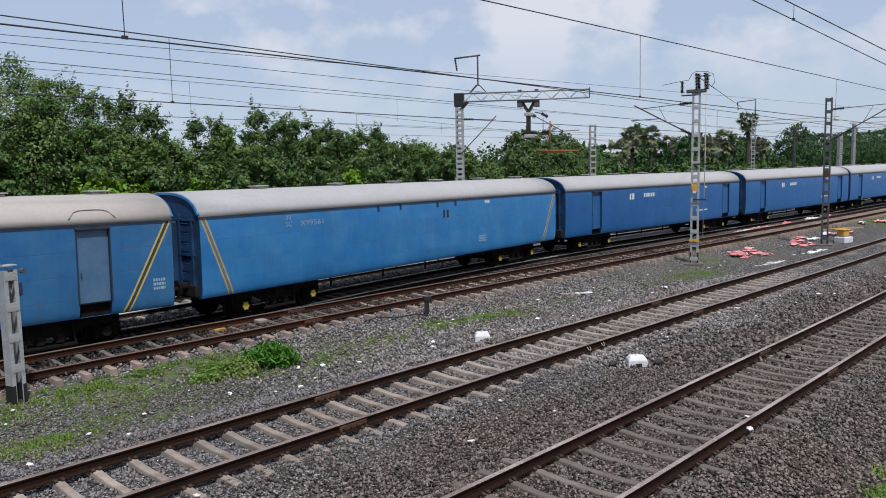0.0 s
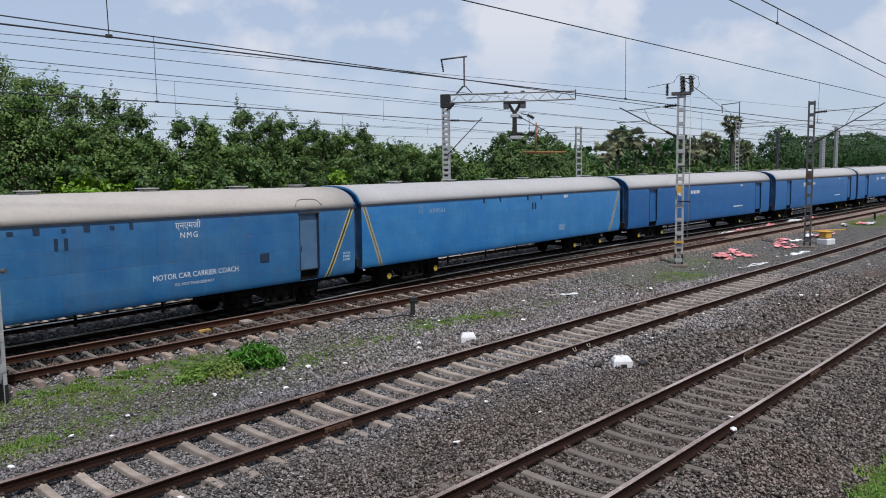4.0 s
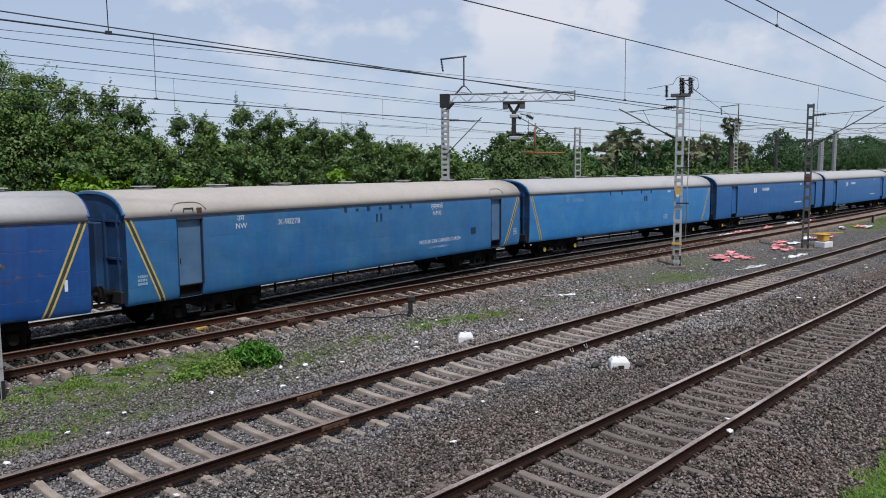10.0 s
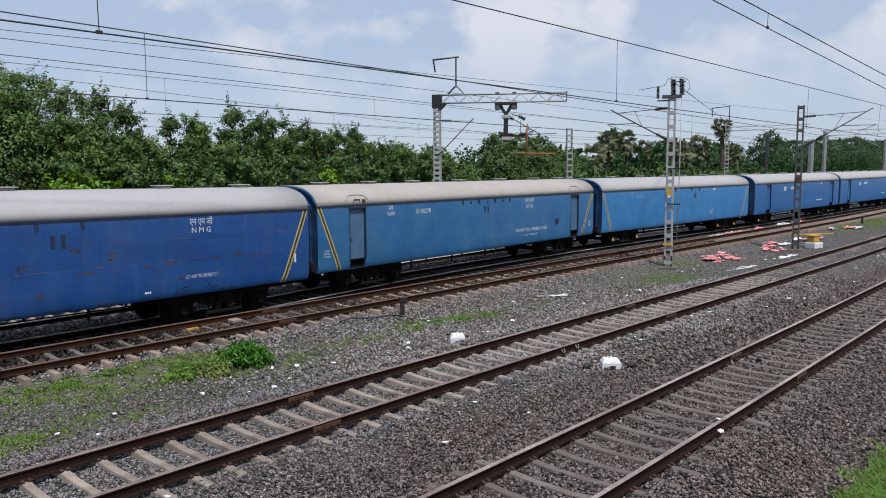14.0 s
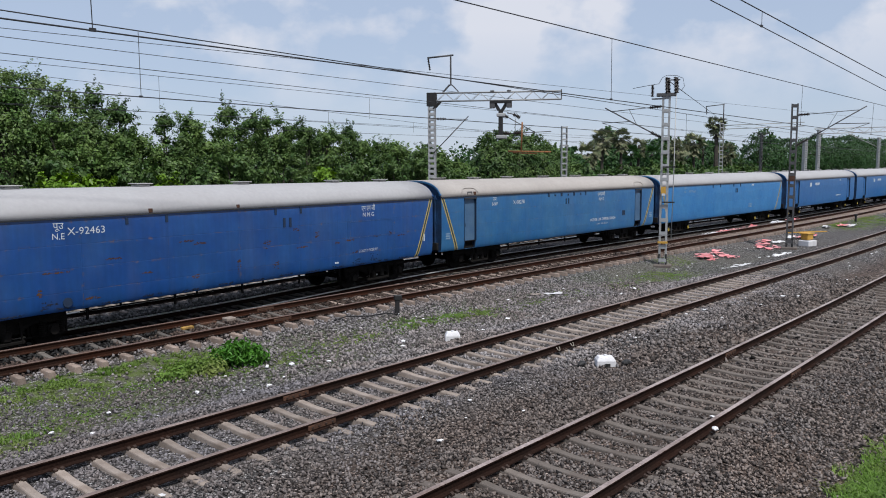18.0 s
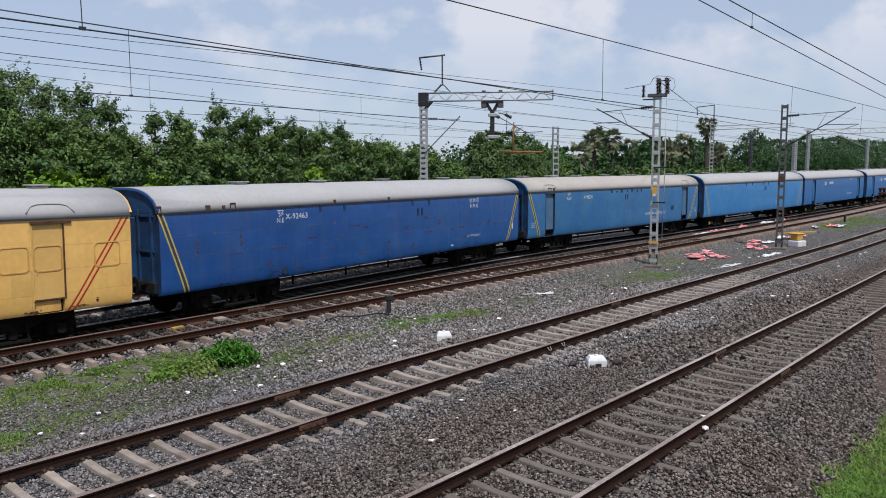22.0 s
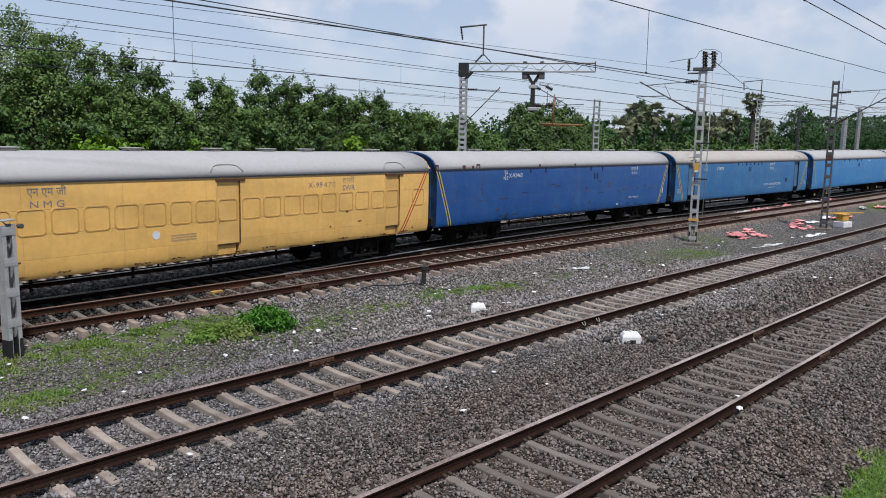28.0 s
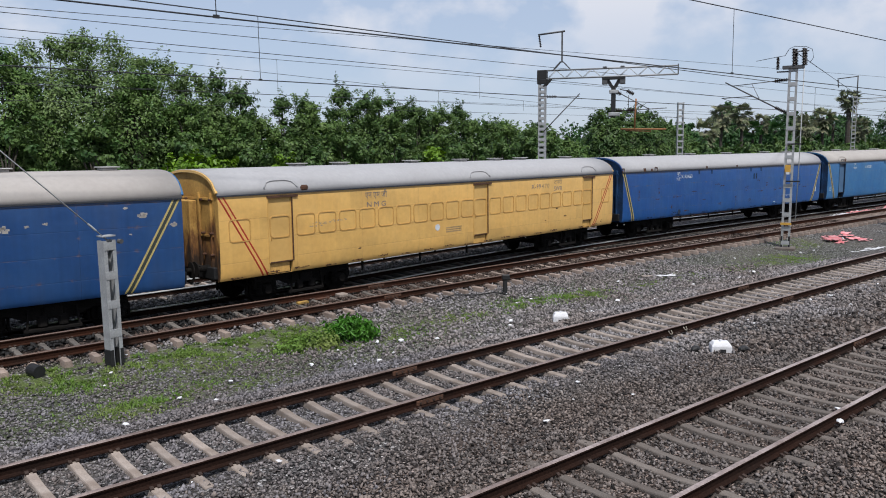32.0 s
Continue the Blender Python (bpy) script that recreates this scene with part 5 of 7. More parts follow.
RUSTS = [(15.2, 1.72, 0.35, 0.06), (15.9, 1.78, 0.5, 0.05), (17.5, 1.82, 0.4, 0.06), (18.35, 1.85, 0.12, 0.2), (13.4, 1.72, 0.5, 0.05), (4.17, 1.27, 0.06, 0.3), (13.1, 2.35, 0.3, 0.1), (9.1, 2.2, 0.4, 0.05), (11.8, 1.95, 0.25, 0.3), (2.9, 1.75, 0.3, 0.03), (4.6, 1.78, 0.8, 0.03), (8.6, 2.3, 0.5, 0.05), (7.2, 1.5, 0.4, 0.03), (10.6, 1.3, 0.12, 0.5), (6.2, 2.0, 0.5, 0.04), (3.0, 2.3, 0.04, 0.6), (8.9, 1.2, 0.3, 0.1), (14.2, 2.1, 0.25, 0.2), (16.2, 1.3, 0.3, 0.08), (12.2, 1.2, 0.2, 0.25), (19.1, 1.75, 0.5, 0.04), (5.6, 1.0, 0.4, 0.05), (1.3, 2.0, 0.04, 0.5)]


def flakes(c, items, material, label):
    """Flaked paint: a scatter of small ragged chips on the near side."""
    for x, z, w, h in items:
        bm = bmesh.new()
        rr = random.Random(x)
        for _ in range(int(8 + 16 * (w + h))):
            cx, cz = x - HALF + rr.uniform(-w / 2, w / 2), z + rr.uniform(-h / 2, h / 2)
            sx, sz = rr.uniform(0.012, 0.07), rr.uniform(0.008, 0.026)
            n = rr.randint(5, 7)
            y = -half_width(cz) - 0.002
            vs = [bm.verts.new((cx + sx * math.cos(k * 6.283 / n) * rr.uniform(0.5, 1.3), y, cz + sz * math.sin(k * 6.283 / n) * rr.uniform(0.5, 1.3))) for k in range(n)]
            bm.faces.new(vs)
        part("rust_patch", bm, M[material], c, label)["kind"] = "stuff"


flakes(coach_ne, RUSTS, "rust", "flaked rusty paint")

coach_sw = coach("ochre yellow coach with sealed windows and red end stripes", "yellow", "roof_white", "yellow_end",
                 stripes=((0.0, 1.42), (21.03, 19.5)), stripe_mats=("stripe_red", "yellow"), doors=((1.66, 2.5, 1.12), (11.02, 11.84, 1.12), (18.68, 19.44, 1.12)), door_mat="door_yellow",
                 vents=(3.9, 5.7, 9.2, 12.0, 14.2, 16.0, 19.5), arcs=(2.15, 11.42, 19.17), end_rust=True)
flakes(coach_sw, ((15.75, 1.32, 0.06, 0.03), (16.6, 1.8, 0.05, 0.02), (17.25, 1.42, 0.15, 0.02), (20.3, 0.95, 0.02, 0.12), (5.2, 1.2, 0.08, 0.03)), "rust", "flaked rusty paint")


def window_outline(c, x, z, inset=0.0):
    """A sealed window: a raised rounded rim and a shallow sunk panel."""
    bm = bmesh.new()
    w, h, r = 0.33, 0.31, 0.1
    inner, outer, back = [], [], []
    for k in range(24):
        a = 2 * math.pi * k / 24
        ca, sa = math.cos(a), math.sin(a)
        px, pz = math.copysign(w - r, ca) + r * ca, math.copysign(h - r, sa) + r * sa
        qx, qz = math.copysign(w - r, ca) + (r + 0.035) * ca, math.copysign(h - r, sa) + (r + 0.035) * sa
        inner.append(bm.verts.new((x + px, -SIDE - 0.016, z + pz)))
        outer.append(bm.verts.new((x + qx, -SIDE - 0.012, z + qz)))
        back.append(bm.verts.new((x + qx * 1.0, -SIDE + 0.005, z + qz)))
    low = [bm.verts.new((v.co.x, -SIDE + 0.002, v.co.z)) for v in inner]
    for k in range(24):
        j = (k + 1) % 24
        bm.faces.new((inner[k], inner[j], outer[j], outer[k]))
        bm.faces.new((outer[k], outer[j], back[j], back[k]))
        bm.faces.new((low[k], low[j], inner[j], inner[k]))
    bmesh.ops.translate(bm, verts=bm.verts[:], vec=(0, inset, 0))
    bmesh.ops.recalc_face_normals(bm, faces=bm.faces[:])
    part("window_outline", bm, M["rim_yellow"], c, "rim of a sealed window")


for k in range(19):
    x = 3.01 + k * 0.845
    if abs(x - 11.43) > 0.6:
        window_outline(coach_sw, x - HALF, 2.18)
for x, inset in ((0.67, 0.0), (20.6, 0.0), (2.08, 0.038), (11.43, 0.038), (19.06, 0.038)):
    window_outline(coach_sw, x - HALF, 2.17, inset)
lettering("एन एम जी", 5.96 - HALF, 2.84, 0.22, M["letter_grey"], coach_sw, 0.98)
lettering("NMG", 5.96 - HALF, 2.54, 0.18, M["letter_grey"], coach_sw, 0.85, space=1.5)
lettering("X-99", 15.05 - HALF, 2.72, 0.2, M["letter_grey"], coach_sw, 0.66, space=1.15)
lettering("470", 15.72 - HALF, 2.72, 0.2, M["letter_faint"], coach_sw, 0.56, space=1.15)
lettering("टपरी", 16.66 - HALF, 2.87, 0.18, M["letter_faint"], coach_sw, 0.6)
lettering("SWR", 16.66 - HALF, 2.58, 0.2, M["letter_grey"], coach_sw, 0.62)
bars(9.85 - HALF, 1.5, 0.85, 0.05, M["letter_faint"], coach_sw, 3)
bm = bmesh.new()
rod(bm, (8.95 - HALF, -SIDE + 0.01, 1.58), (8.95 - HALF, -SIDE - 0.006, 1.58), 0.12, 24)
part("round_badge", bm, M["letter"], coach_sw, "round white badge")
part("roof_bracket", box_bm(((3.01 - HALF, -1.6, 3.3), (0.28, 0.08, 0.18)), bevel=0.05), M["rust"], coach_sw, "rusty bracket above the gutter")

flakes(coach_sw, ((3.35, 2.14, 0.9, 0.12), (4.3, 2.2, 0.7, 0.07)), "smear", "grey smear over the sealed windows")

part("lamp_bracket", box_bm(((2.42 - HALF, -1.585, 3.3), (0.18, 0.08, 0.17)), bevel=0.02), M["rust"], coach_nw, "red-brown lamp bracket above the door")
bm = bmesh.new()
for p, q in (((1.88, 3.24), (1.88, 3.38)), ((1.88, 3.38), (2.2, 3.38)), ((2.2, 3.38), (2.2, 3.24))):
    rod(bm, (p[0] - HALF, -1.6, p[1]), (q[0] - HALF, -1.6, q[1]), 0.014, 6)
part("roof_bracket", bm, M["gutter"], coach_nw, "small grey loop above the door")
bm = bmesh.new()
side_box(bm, 20.62 - HALF, 20.7 - HALF, 1.38, 1.68, 0.006, 0.02)
part("marking", bm, M["letter"], coach_ne, "small white upright mark")

flakes(coach_sw, [(0.6 + 1.13 * k, 0.79 + 0.03 * (k % 3), 0.5, 0.04) for k in range(18)], "rust", "rust along the sill")
flakes(coach_ne, [(0.9 + 1.31 * k, 0.8 + 0.03 * (k % 2), 0.6, 0.05) for k in range(15)], "soot", "soot along the sill")
flakes(coach_ne, ((17.35, 1.0, 0.42, 0.3), (16.3, 0.92, 0.4, 0.22), (4.4, 0.95, 0.4, 0.2)), "soot", "soot stain above the bogie")

coach_last = coach("blue parcel coach with cream roof and chipped paint", "blue_faded", "roof_warm", "end_blue",
                   stripes=((21.03, 19.68),), vents=VENTS)
next(o for o in coach_last.children if o.name.startswith("body")).data.materials[0] = M["blue_dull"]
for x, z, s in ((16.97, 2.62, 0.2), (17.5, 2.66, 0.06), (17.9, 2.7, 0.07), (20.22, 2.79, 0.17), (21.02, 2.5, 0.14), (19.8, 2.98, 0.07), (19.9, 2.3, 0.05)):
    bm = bmesh.new()
    rr = random.Random(x)
    for _ in range(8):
        cx, cz = x + rr.uniform(-s, s) * 0.6, z + rr.uniform(-s, s) * 0.35
        a, b = rr.uniform(0.15, 0.4) * s, rr.uniform(0.1, 0.25) * s
        side_box(bm, cx - a - HALF, cx + a - HALF, cz - b, cz + b, 0.003, 0.01)
    part("chipped_paint", bm, M["roof_warm"], coach_last, "pale patches of chipped paint")["kind"] = "stuff"

coach_blue = coach("bright blue parcel coach, white roof, dark door frames", "blue_new", "roof_white", "end_blue",
                   doors=((2.5, 3.4, 1.05), (18.6, 19.6, 1.05)), door_mat="blue_new", vents=VENTS, painted_hubs=True)
bars(6.6 - HALF, 2.5, 0.5, 0.35, M["letter"], coach_blue)
bars(8.6 - HALF, 2.6, 1.3, 0.22, M["letter"], coach_blue)
bars(15.5 - HALF, 1.4, 1.6, 0.09, M["letter"], coach_blue)
bars(16.0 - HALF, 2.9, 0.4, 0.12, M["letter"], coach_blue)

# order along the train from the rear: number of coach lengths ahead of the reference coach
TRAIN = [(coach_last, -3), (coach_sw, -2), (coach_ne, -1), (coach_nw, 0), (coach_sc, 1), (coach_blue, 2)]
for k in (3, 4, 5):
    c = copy_thing(coach_blue, Matrix())
    TRAIN.append((c, k))
    for o in c.children_recursive:
        if o.name.startswith("wheelset"):
            WHEELSETS.append((o, o.matrix_basis.translation.x))


# ---- overhead line: masts ----
def lattice_mast(x, y, z0, z1, w, d, label, material="galv", turn=0.0, pitch=0.62, black_foot=0.6, footing=True, name="overhead_mast"):
    """Two channels held by batten plates on both faces; its width w along its own x, depth d along its own y."""
    t = empty(name, pose(x, y, z0, 0, 0, turn), label, "mast", "overhead line masts")
    h = z1 - z0
    for s in (-1, 1):
        a, b, q, e = s * w / 2, s * (w / 2 - 0.016), s * (w / 2 - 0.082), d / 2
        prof = [(a, -e), (q, -e), (q, -e + 0.014), (b, -e + 0.014), (b, e - 0.014), (q, e - 0.014), (q, e), (a, e)]
        vs = [(x, y, z) for z in (0, h) for x, y in prof]
        fs = [(i, (i + 1) % 8, 8 + (i + 1) % 8, 8 + i) for i in range(8)] + [tuple(range(8)), tuple(range(8, 16))]
        add_mesh("channel", vs, fs, M[material], t)
        if black_foot:
            bm = bmesh.new()
            box(bm, (s * (w / 2 - 0.03), 0, black_foot / 2), (0.075, d + 0.012, black_foot))
            part("painted_foot", bm, M["black"], t, "black tarred foot")
    plate = bpy.data.meshes.new("batten")
    bm = bmesh.new()
    box(bm, (0, 0, 0), (w - 0.02, 0.012, 0.17))
    bm.to_mesh(plate)
    bm.free()
    plate.materials.append(M[material])
    z = h - 0.12
    while z > 0.3:
        for f in (-1, 1):
            b = new("batten", plate)
            b.parent = t
            b.matrix_basis = pose(0, f * (d / 2 + 0.004), z)
        z -= pitch
    if footing:
        part("footing", box_bm(((0, 0, 0.02), (0.8, 0.8, 0.2)), bevel=0.03), M["sleeper_grey"], t, "concrete footing block")
    return t


def insulator_bm(a, b, r=0.06, sheds=7):
    """A turned porcelain rod with its sheds, one skin from end to end."""
    bm = bmesh.new()
    a, b = Vector(a), Vector(b)
    d = b - a
    m = Matrix.Translation(a) @ d.to_track_quat("Z", "Y").to_matrix().to_4x4()
    prof = [(0.0, r * 0.5)]
    for i in range(sheds):
        prof += [((i + 0.15) / sheds, r * 0.45), ((i + 0.4) / sheds, r), ((i + 0.55) / sheds, r * 0.95), ((i + 0.8) / sheds, r * 0.45)]
    prof.append((1.0, r * 0.5))
    rings = [[bm.verts.new(m @ Vector((q * math.cos(k * math.pi / 5), q * math.sin(k * math.pi / 5), t * d.length))) for k in range(10)] for t, q in prof]
    for p, q in zip(rings, rings[1:]):
        for k in range(10):
            bm.faces.new((p[k], p[(k + 1) % 10], q[(k + 1) % 10], q[k]))
    bm.faces.new(rings[0][::-1])
    bm.faces.new(rings[-1])
    return bm


def line_part(name, a, b, r, material, parent, label=""):
    bm = bmesh.new()
    rod(bm, a, b, r, 8)
    return part(name, bm, M[material], parent, label, smooth=True)


def cantilever(t, side, z_top, z_low, reach, z_apex, along=0.0, turn=0.0):
    """Stay, bracket tube and registration tube with their insulators, on the mast t; side: -1 or 1 along its y."""
    back = Matrix.Rotation(radians(-turn), 3, "Z")
    at = lambda x, y, z: back @ Vector((x, y, z))
    root_t, root_l = at(0, side * 0.15, z_top), at(0, side * 0.15, z_low)
    apex = at(along, side * reach, z_apex)
    for root, r in ((root_t, 0.018), (root_l, 0.03)):
        d = (apex - root).normalized()
        part("insulator", insulator_bm(root, root + d * 0.6, 0.085, 8), M["insul"], t, "dark porcelain insulator")
        line_part("bracket_tube", root + d * 0.6, apex + (d * 0.35 if root is root_l else Vector((0, 0, 0))), r, "galv_dark", t)
    reg = root_l.lerp(apex, 0.62)
    end = at(along, side * (reach + 0.5), reg.z - 0.02)
    line_part("registration_tube", reg, end, 0.02, "galv_dark", t)
    line_part("steady_arm", end, at(along, side * (reach - 0.4), reg.z - 0.32), 0.013, "galv_dark", t)
    line_part("drop_bracket", apex.lerp(root_t, 0.35), apex.lerp(root_l, 0.5), 0.012, "galv_dark", t)


# switch mast between the second and third line
mast_switch = lattice_mast(32.68, 16.34, -0.42, 7.45, 0.36, 0.2, "grey steel lattice mast with switch insulators, yellow plates and black foot", turn=-68)
cantilever(mast_switch, 1, 7.35, 5.9, 2.45, 7.2, -0.6, -68)
part("cross_arm", box_bm(((0, 0, 7.85), (0.85, 0.34, 0.14)), bevel=0.01), M["galv_dark"], mast_switch, "dark switch platform")
for x, y in ((0.02, -0.12), (0.1, 0.14), (0.4, -0.12), (0.46, 0.14)):
    part("insulator", insulator_bm((x, y, 7.92), (x - 0.03, y, 8.62), 0.09, 11), M["insul"], mast_switch, "dark porcelain switch insulator")
part("insulator", insulator_bm((-0.62, 0, 7.78), (-0.62, 0, 8.3), 0.085, 9), M["insul"], mast_switch, "dark porcelain insulator")
part("insulator_bracket", box_bm(((-0.35, 0, 7.68), (0.6, 0.06, 0.06)), bevel=0.005), M["galv_dark"], mast_switch)
tube("jumper_cable", [(-1.5, 0.1, 8.2), (-0.62, 0, 8.32), (-0.35, 0, 8.35), (-0.2, 0, 8.62), (0.0, 0, 8.72), (0.45, 0, 8.68), (0.7, 0, 8.55), (0.76, 0, 8.2), (0.62, 0, 8.0)], 0.012, M["wire"], mast_switch, n=5)
part("switch_blade", box_bm(((0.28, 0, 8.5), (0.6, 0.05, 0.05)), bevel=0.005), M["galv_dark"], mast_switch)
tube("operating_rod", [(0.42, 0.0, 7.8), (0.4, 0.0, 4.0), (0.36, 0.0, 1.3)], 0.022, M["galv"], mast_switch, n=6)
part("rod_clamp", box_bm(((0.2, -0.18, 4.6), (0.56, 0.04, 0.06))), M["black"], mast_switch)
part("rod_clamp", box_bm(((0.2, -0.18, 3.0), (0.56, 0.04, 0.06))), M["black"], mast_switch)
part("warning_plate", box_bm(((-0.02, -0.175, 3.55), (0.22, 0.02, 0.32)), bevel=0.004), M["yellow_box"], mast_switch, "yellow warning plate")
part("number_band", box_bm(((0.0, -0.17, 1.15), (0.44, 0.03, 0.1)), bevel=0.004), M["yellow_box"], mast_switch, "yellow band")
part("plate_marks", box_bm(((-0.02, -0.188, 3.35), (0.14, 0.01, 0.1))), M["letter"], mast_switch)

# mast that carries the second line's wires
mast_dark = lattice_mast(44.04, 14.48, -0.42, 7.55, 0.36, 0.2, "weathered steel lattice mast with a bracket over the track", "galv_dark", turn=-75)
cantilever(mast_dark, -1, 7.35, 5.7, 3.1, 7.5, 0.5, -75)
part("number_band", box_bm(((0.0, -0.16, 3.9), (0.3, 0.03, 0.3)), bevel=0.004), M["rust"], mast_dark, "rust-red number plate")

# boom mast behind the train
boom = lattice_mast(32.7, 31.0, -0.75, 8.3, 0.42, 0.36, "grey lattice mast with a long horizontal boom and drop arm", turn=-58, pitch=0.3, black_foot=0, footing=True)
L_BOOM = 7.45
BZ = 8.95
bm = bmesh.new()
box(bm, (0, 0, BZ - 0.08), (0.55, 0.42, 0.78), 0.02)
for s in (-1, 1):
    beam(bm, (0.1, s * 0.15, BZ - 0.62), (0.5, s * 0.15, BZ - 0.2), 0.1)
part("head_box", bm, M["black"], boom, "dark boom bracket")
for zz in (BZ - 0.18, BZ + 0.28):
    for yy in (-0.15, 0.15):
        line_part("boom_chord", (0.2, yy, zz), (L_BOOM, yy, zz - 0.03), 0.034, "galv", boom)
k = 14
for i in range(k):
    a = 0.3 + (L_BOOM - 0.4) * i / k
    b = 0.3 + (L_BOOM - 0.4) * (i + 1) / k
    z0, z1 = (BZ - 0.18, BZ + 0.28) if i % 2 == 0 else (BZ + 0.28, BZ - 0.18)
    for yy in (-0.15, 0.15):
        line_part("lacing_bar", (a, yy, z0 - 0.03 * a / L_BOOM), (b, yy, z1 - 0.03 * b / L_BOOM), 0.014, "galv", boom)
part("boom_end", box_bm(((L_BOOM, 0, BZ + 0.07), (0.05, 0.36, 0.52))), M["galv_dark"], boom)
# drop arm under the boom
DX, DZ = 4.02, BZ - 0.05
part("drop_plate", box_bm(((DX, 0, DZ - 0.24), (1.25, 0.34, 0.14)), bevel=0.01), M["black"], boom)
for e in (-0.48, 0.48):
    part("drop_clamp", box_bm(((DX + e, 0, DZ - 0.42), (0.3, 0.3, 0.3)), bevel=0.02), M["galv_dark"], boom)
    part("saddle", box_bm(((DX + e, 0, DZ + 0.36), (0.22, 0.38, 0.1)), bevel=0.02), M["galv_dark"], boom)
bm = bmesh.new()
for s in (-1, 1):
    beam(bm, (DX + s * 0.34, 0, DZ - 0.3), (DX + s * 0.09, 0, DZ - 0.72), 0.17)
box(bm, (DX, 0, DZ - 1.42), (0.24, 0.2, 1.5), 0.01)
part("drop_arm", bm, M["black"], boom, "dark hanging drop arm")
part("drop_collar", box_bm(((DX + 0.02, 0, DZ - 0.98), (0.5, 0.3, 0.2)), bevel=0.03), M["galv"], boom, "pale clamp round the drop arm")
part("drop_foot", box_bm(((DX + 0.05, 0, DZ - 2.22), (0.62, 0.34, 0.2)), bevel=0.03), M["galv"], boom)
for p, q in (((DX + 0.1, 0, DZ - 1.0), (DX + 0.42, 0, DZ - 1.12)), ((4.75, 0.05, DZ - 0.95), (5.12, 0.05, DZ - 1.15)), ((DX + 0.15, 0, DZ - 2.0), (DX + 0.5, 0, DZ - 2.03)), ((4.8, 0, DZ - 2.02), (5.15, 0, DZ - 2.0))):
    part("insulator", insulator_bm(p, q, 0.13, 5), M["insul"], boom, "dark porcelain insulator")
line_part("bracket_tube", (DX + 0.35, 0, DZ - 0.86), (4.75, 0.05, DZ - 0.95), 0.03, "galv_dark", boom)
line_part("bracket_tube", (DX + 0.42, 0.0, DZ - 1.12), (5.9, 0.05, DZ - 1.95), 0.025, "galv_dark", boom)
line_part("bracket_tube", (DX + 0.5, 0.0, DZ - 2.03), (6.9, 0.0, DZ - 1.95), 0.022, "galv_dark", boom)
line_part("registration_tube", (4.45, 0.0, DZ - 3.05), (6.9, 0.0, DZ - 3.1), 0.045, "rust_orange", boom, "rust-orange registration tube")
line_part("registration_tube", (4.7, 0.08, DZ - 3.13), (6.1, 0.08, DZ - 3.2), 0.03, "rust_orange", boom, "rust-orange registration tube")
line_part("steady_arm", (5.2, 0.0, DZ - 3.05), (5.25, 0.0, DZ - 1.4), 0.045, "rust_orange", boom, "rust-orange upright tube")
line_part("stay_wire", (4.85, 0.0, DZ - 1.2), (4.85, 0.0, DZ - 2.0), 0.018, "galv_dark", boom)
# goalpost over the boom
bm = bmesh.new()
for yy in (-0.07, 0.07):
    beam(bm, (1.12, yy, BZ + 0.7), (1.12, yy, BZ + 2.42), 0.06)
for z in np.arange(BZ + 0.9, BZ + 2.3, 0.3):
    beam(bm, (1.12, -0.07, z), (1.12, 0.07, z + 0.2), 0.02)
part("strut", bm, M["galv_dark"], boom)
bm = bmesh.new()
for s in (-1, 1):
    for e in (-0.12, 0.12):
        beam(bm, (1.12 + s * 0.5, e, BZ + 0.28), (1.12 + s * 0.06, e, BZ + 0.75), 0.045)
part("strut_feet", bm, M["galv_dark"], boom)
line_part("top_arm", (1.28, 0, BZ + 2.42), (-0.25, 0, BZ + 2.3), 0.05, "galv_dark", boom)
part("insulator", insulator_bm((-0.2, 0, BZ + 2.25), (-0.1, 0, BZ + 1.6), 0.07, 7), M["insul"], boom, "hanging porcelain insulator")
# side bracket low on the mast
line_part("bracket_tube", (0.15, -0.3, 5.8), (2.1, 0.3, 7.9), 0.03, "galv_dark", boom)
part("insulator", insulator_bm((0.3, -0.2, 7.75), (0.85, -0.1, 7.74), 0.09, 6), M["insul"], boom, "dark porcelain insulator")
line_part("stay_tube", (0.85, -0.1, 7.74), (2.1, 0.2, 7.72), 0.018, "galv_dark", boom)

# masts farther off
lattice_mast(67.4, 45.0, -0.5, 8.3, 0.62, 0.4, "distant pale lattice mast above the train roofs", turn=-40, black_foot=0)
lattice_mast(100.0, 31.5, -0.5, 7.3, 0.5, 0.4, "distant pale lattice mast above the train roofs", turn=-20, pitch=0.28, black_foot=0)
far3 = lattice_mast(123.7, 52.0, -0.5, 11.0, 0.6, 0.4, "distant lattice mast with a goalpost arm above the palms", turn=-60, black_foot=0)
line_part("strut", (0.2, 0, 11.4), (0.2, 0, 14.6), 0.09, "galv_dark", far3)
line_part("top_arm", (0.3, 0, 14.5), (-2.6, 0, 14.2), 0.07, "galv_dark", far3)
part("insulator", insulator_bm((-2.5, 0, 14.1), (-2.4, 0, 12.9), 0.12, 6), M["insul"], far3)
for zz in (10.2, 10.8):
    line_part("boom_chord", (0, 0, zz + 0.3), (12.5, 0, zz + 0.6), 0.06, "galv", far3)
far4 = lattice_mast(119.5, 44.0, -0.5, 8.9, 0.36, 0.3, "distant dark mast with forked top among trees", "galv_dark", turn=-20, black_foot=0)
for s in (-1, 1):
    line_part("fork_arm", (s * 0.1, 0, 8.6), (s * 1.2, 0, 9.6), 0.06, "galv_dark", far4)
line_part("top_arm", (-1.8, 0, 9.5), (1.8, 0, 9.5), 0.05, "galv_dark", far4)
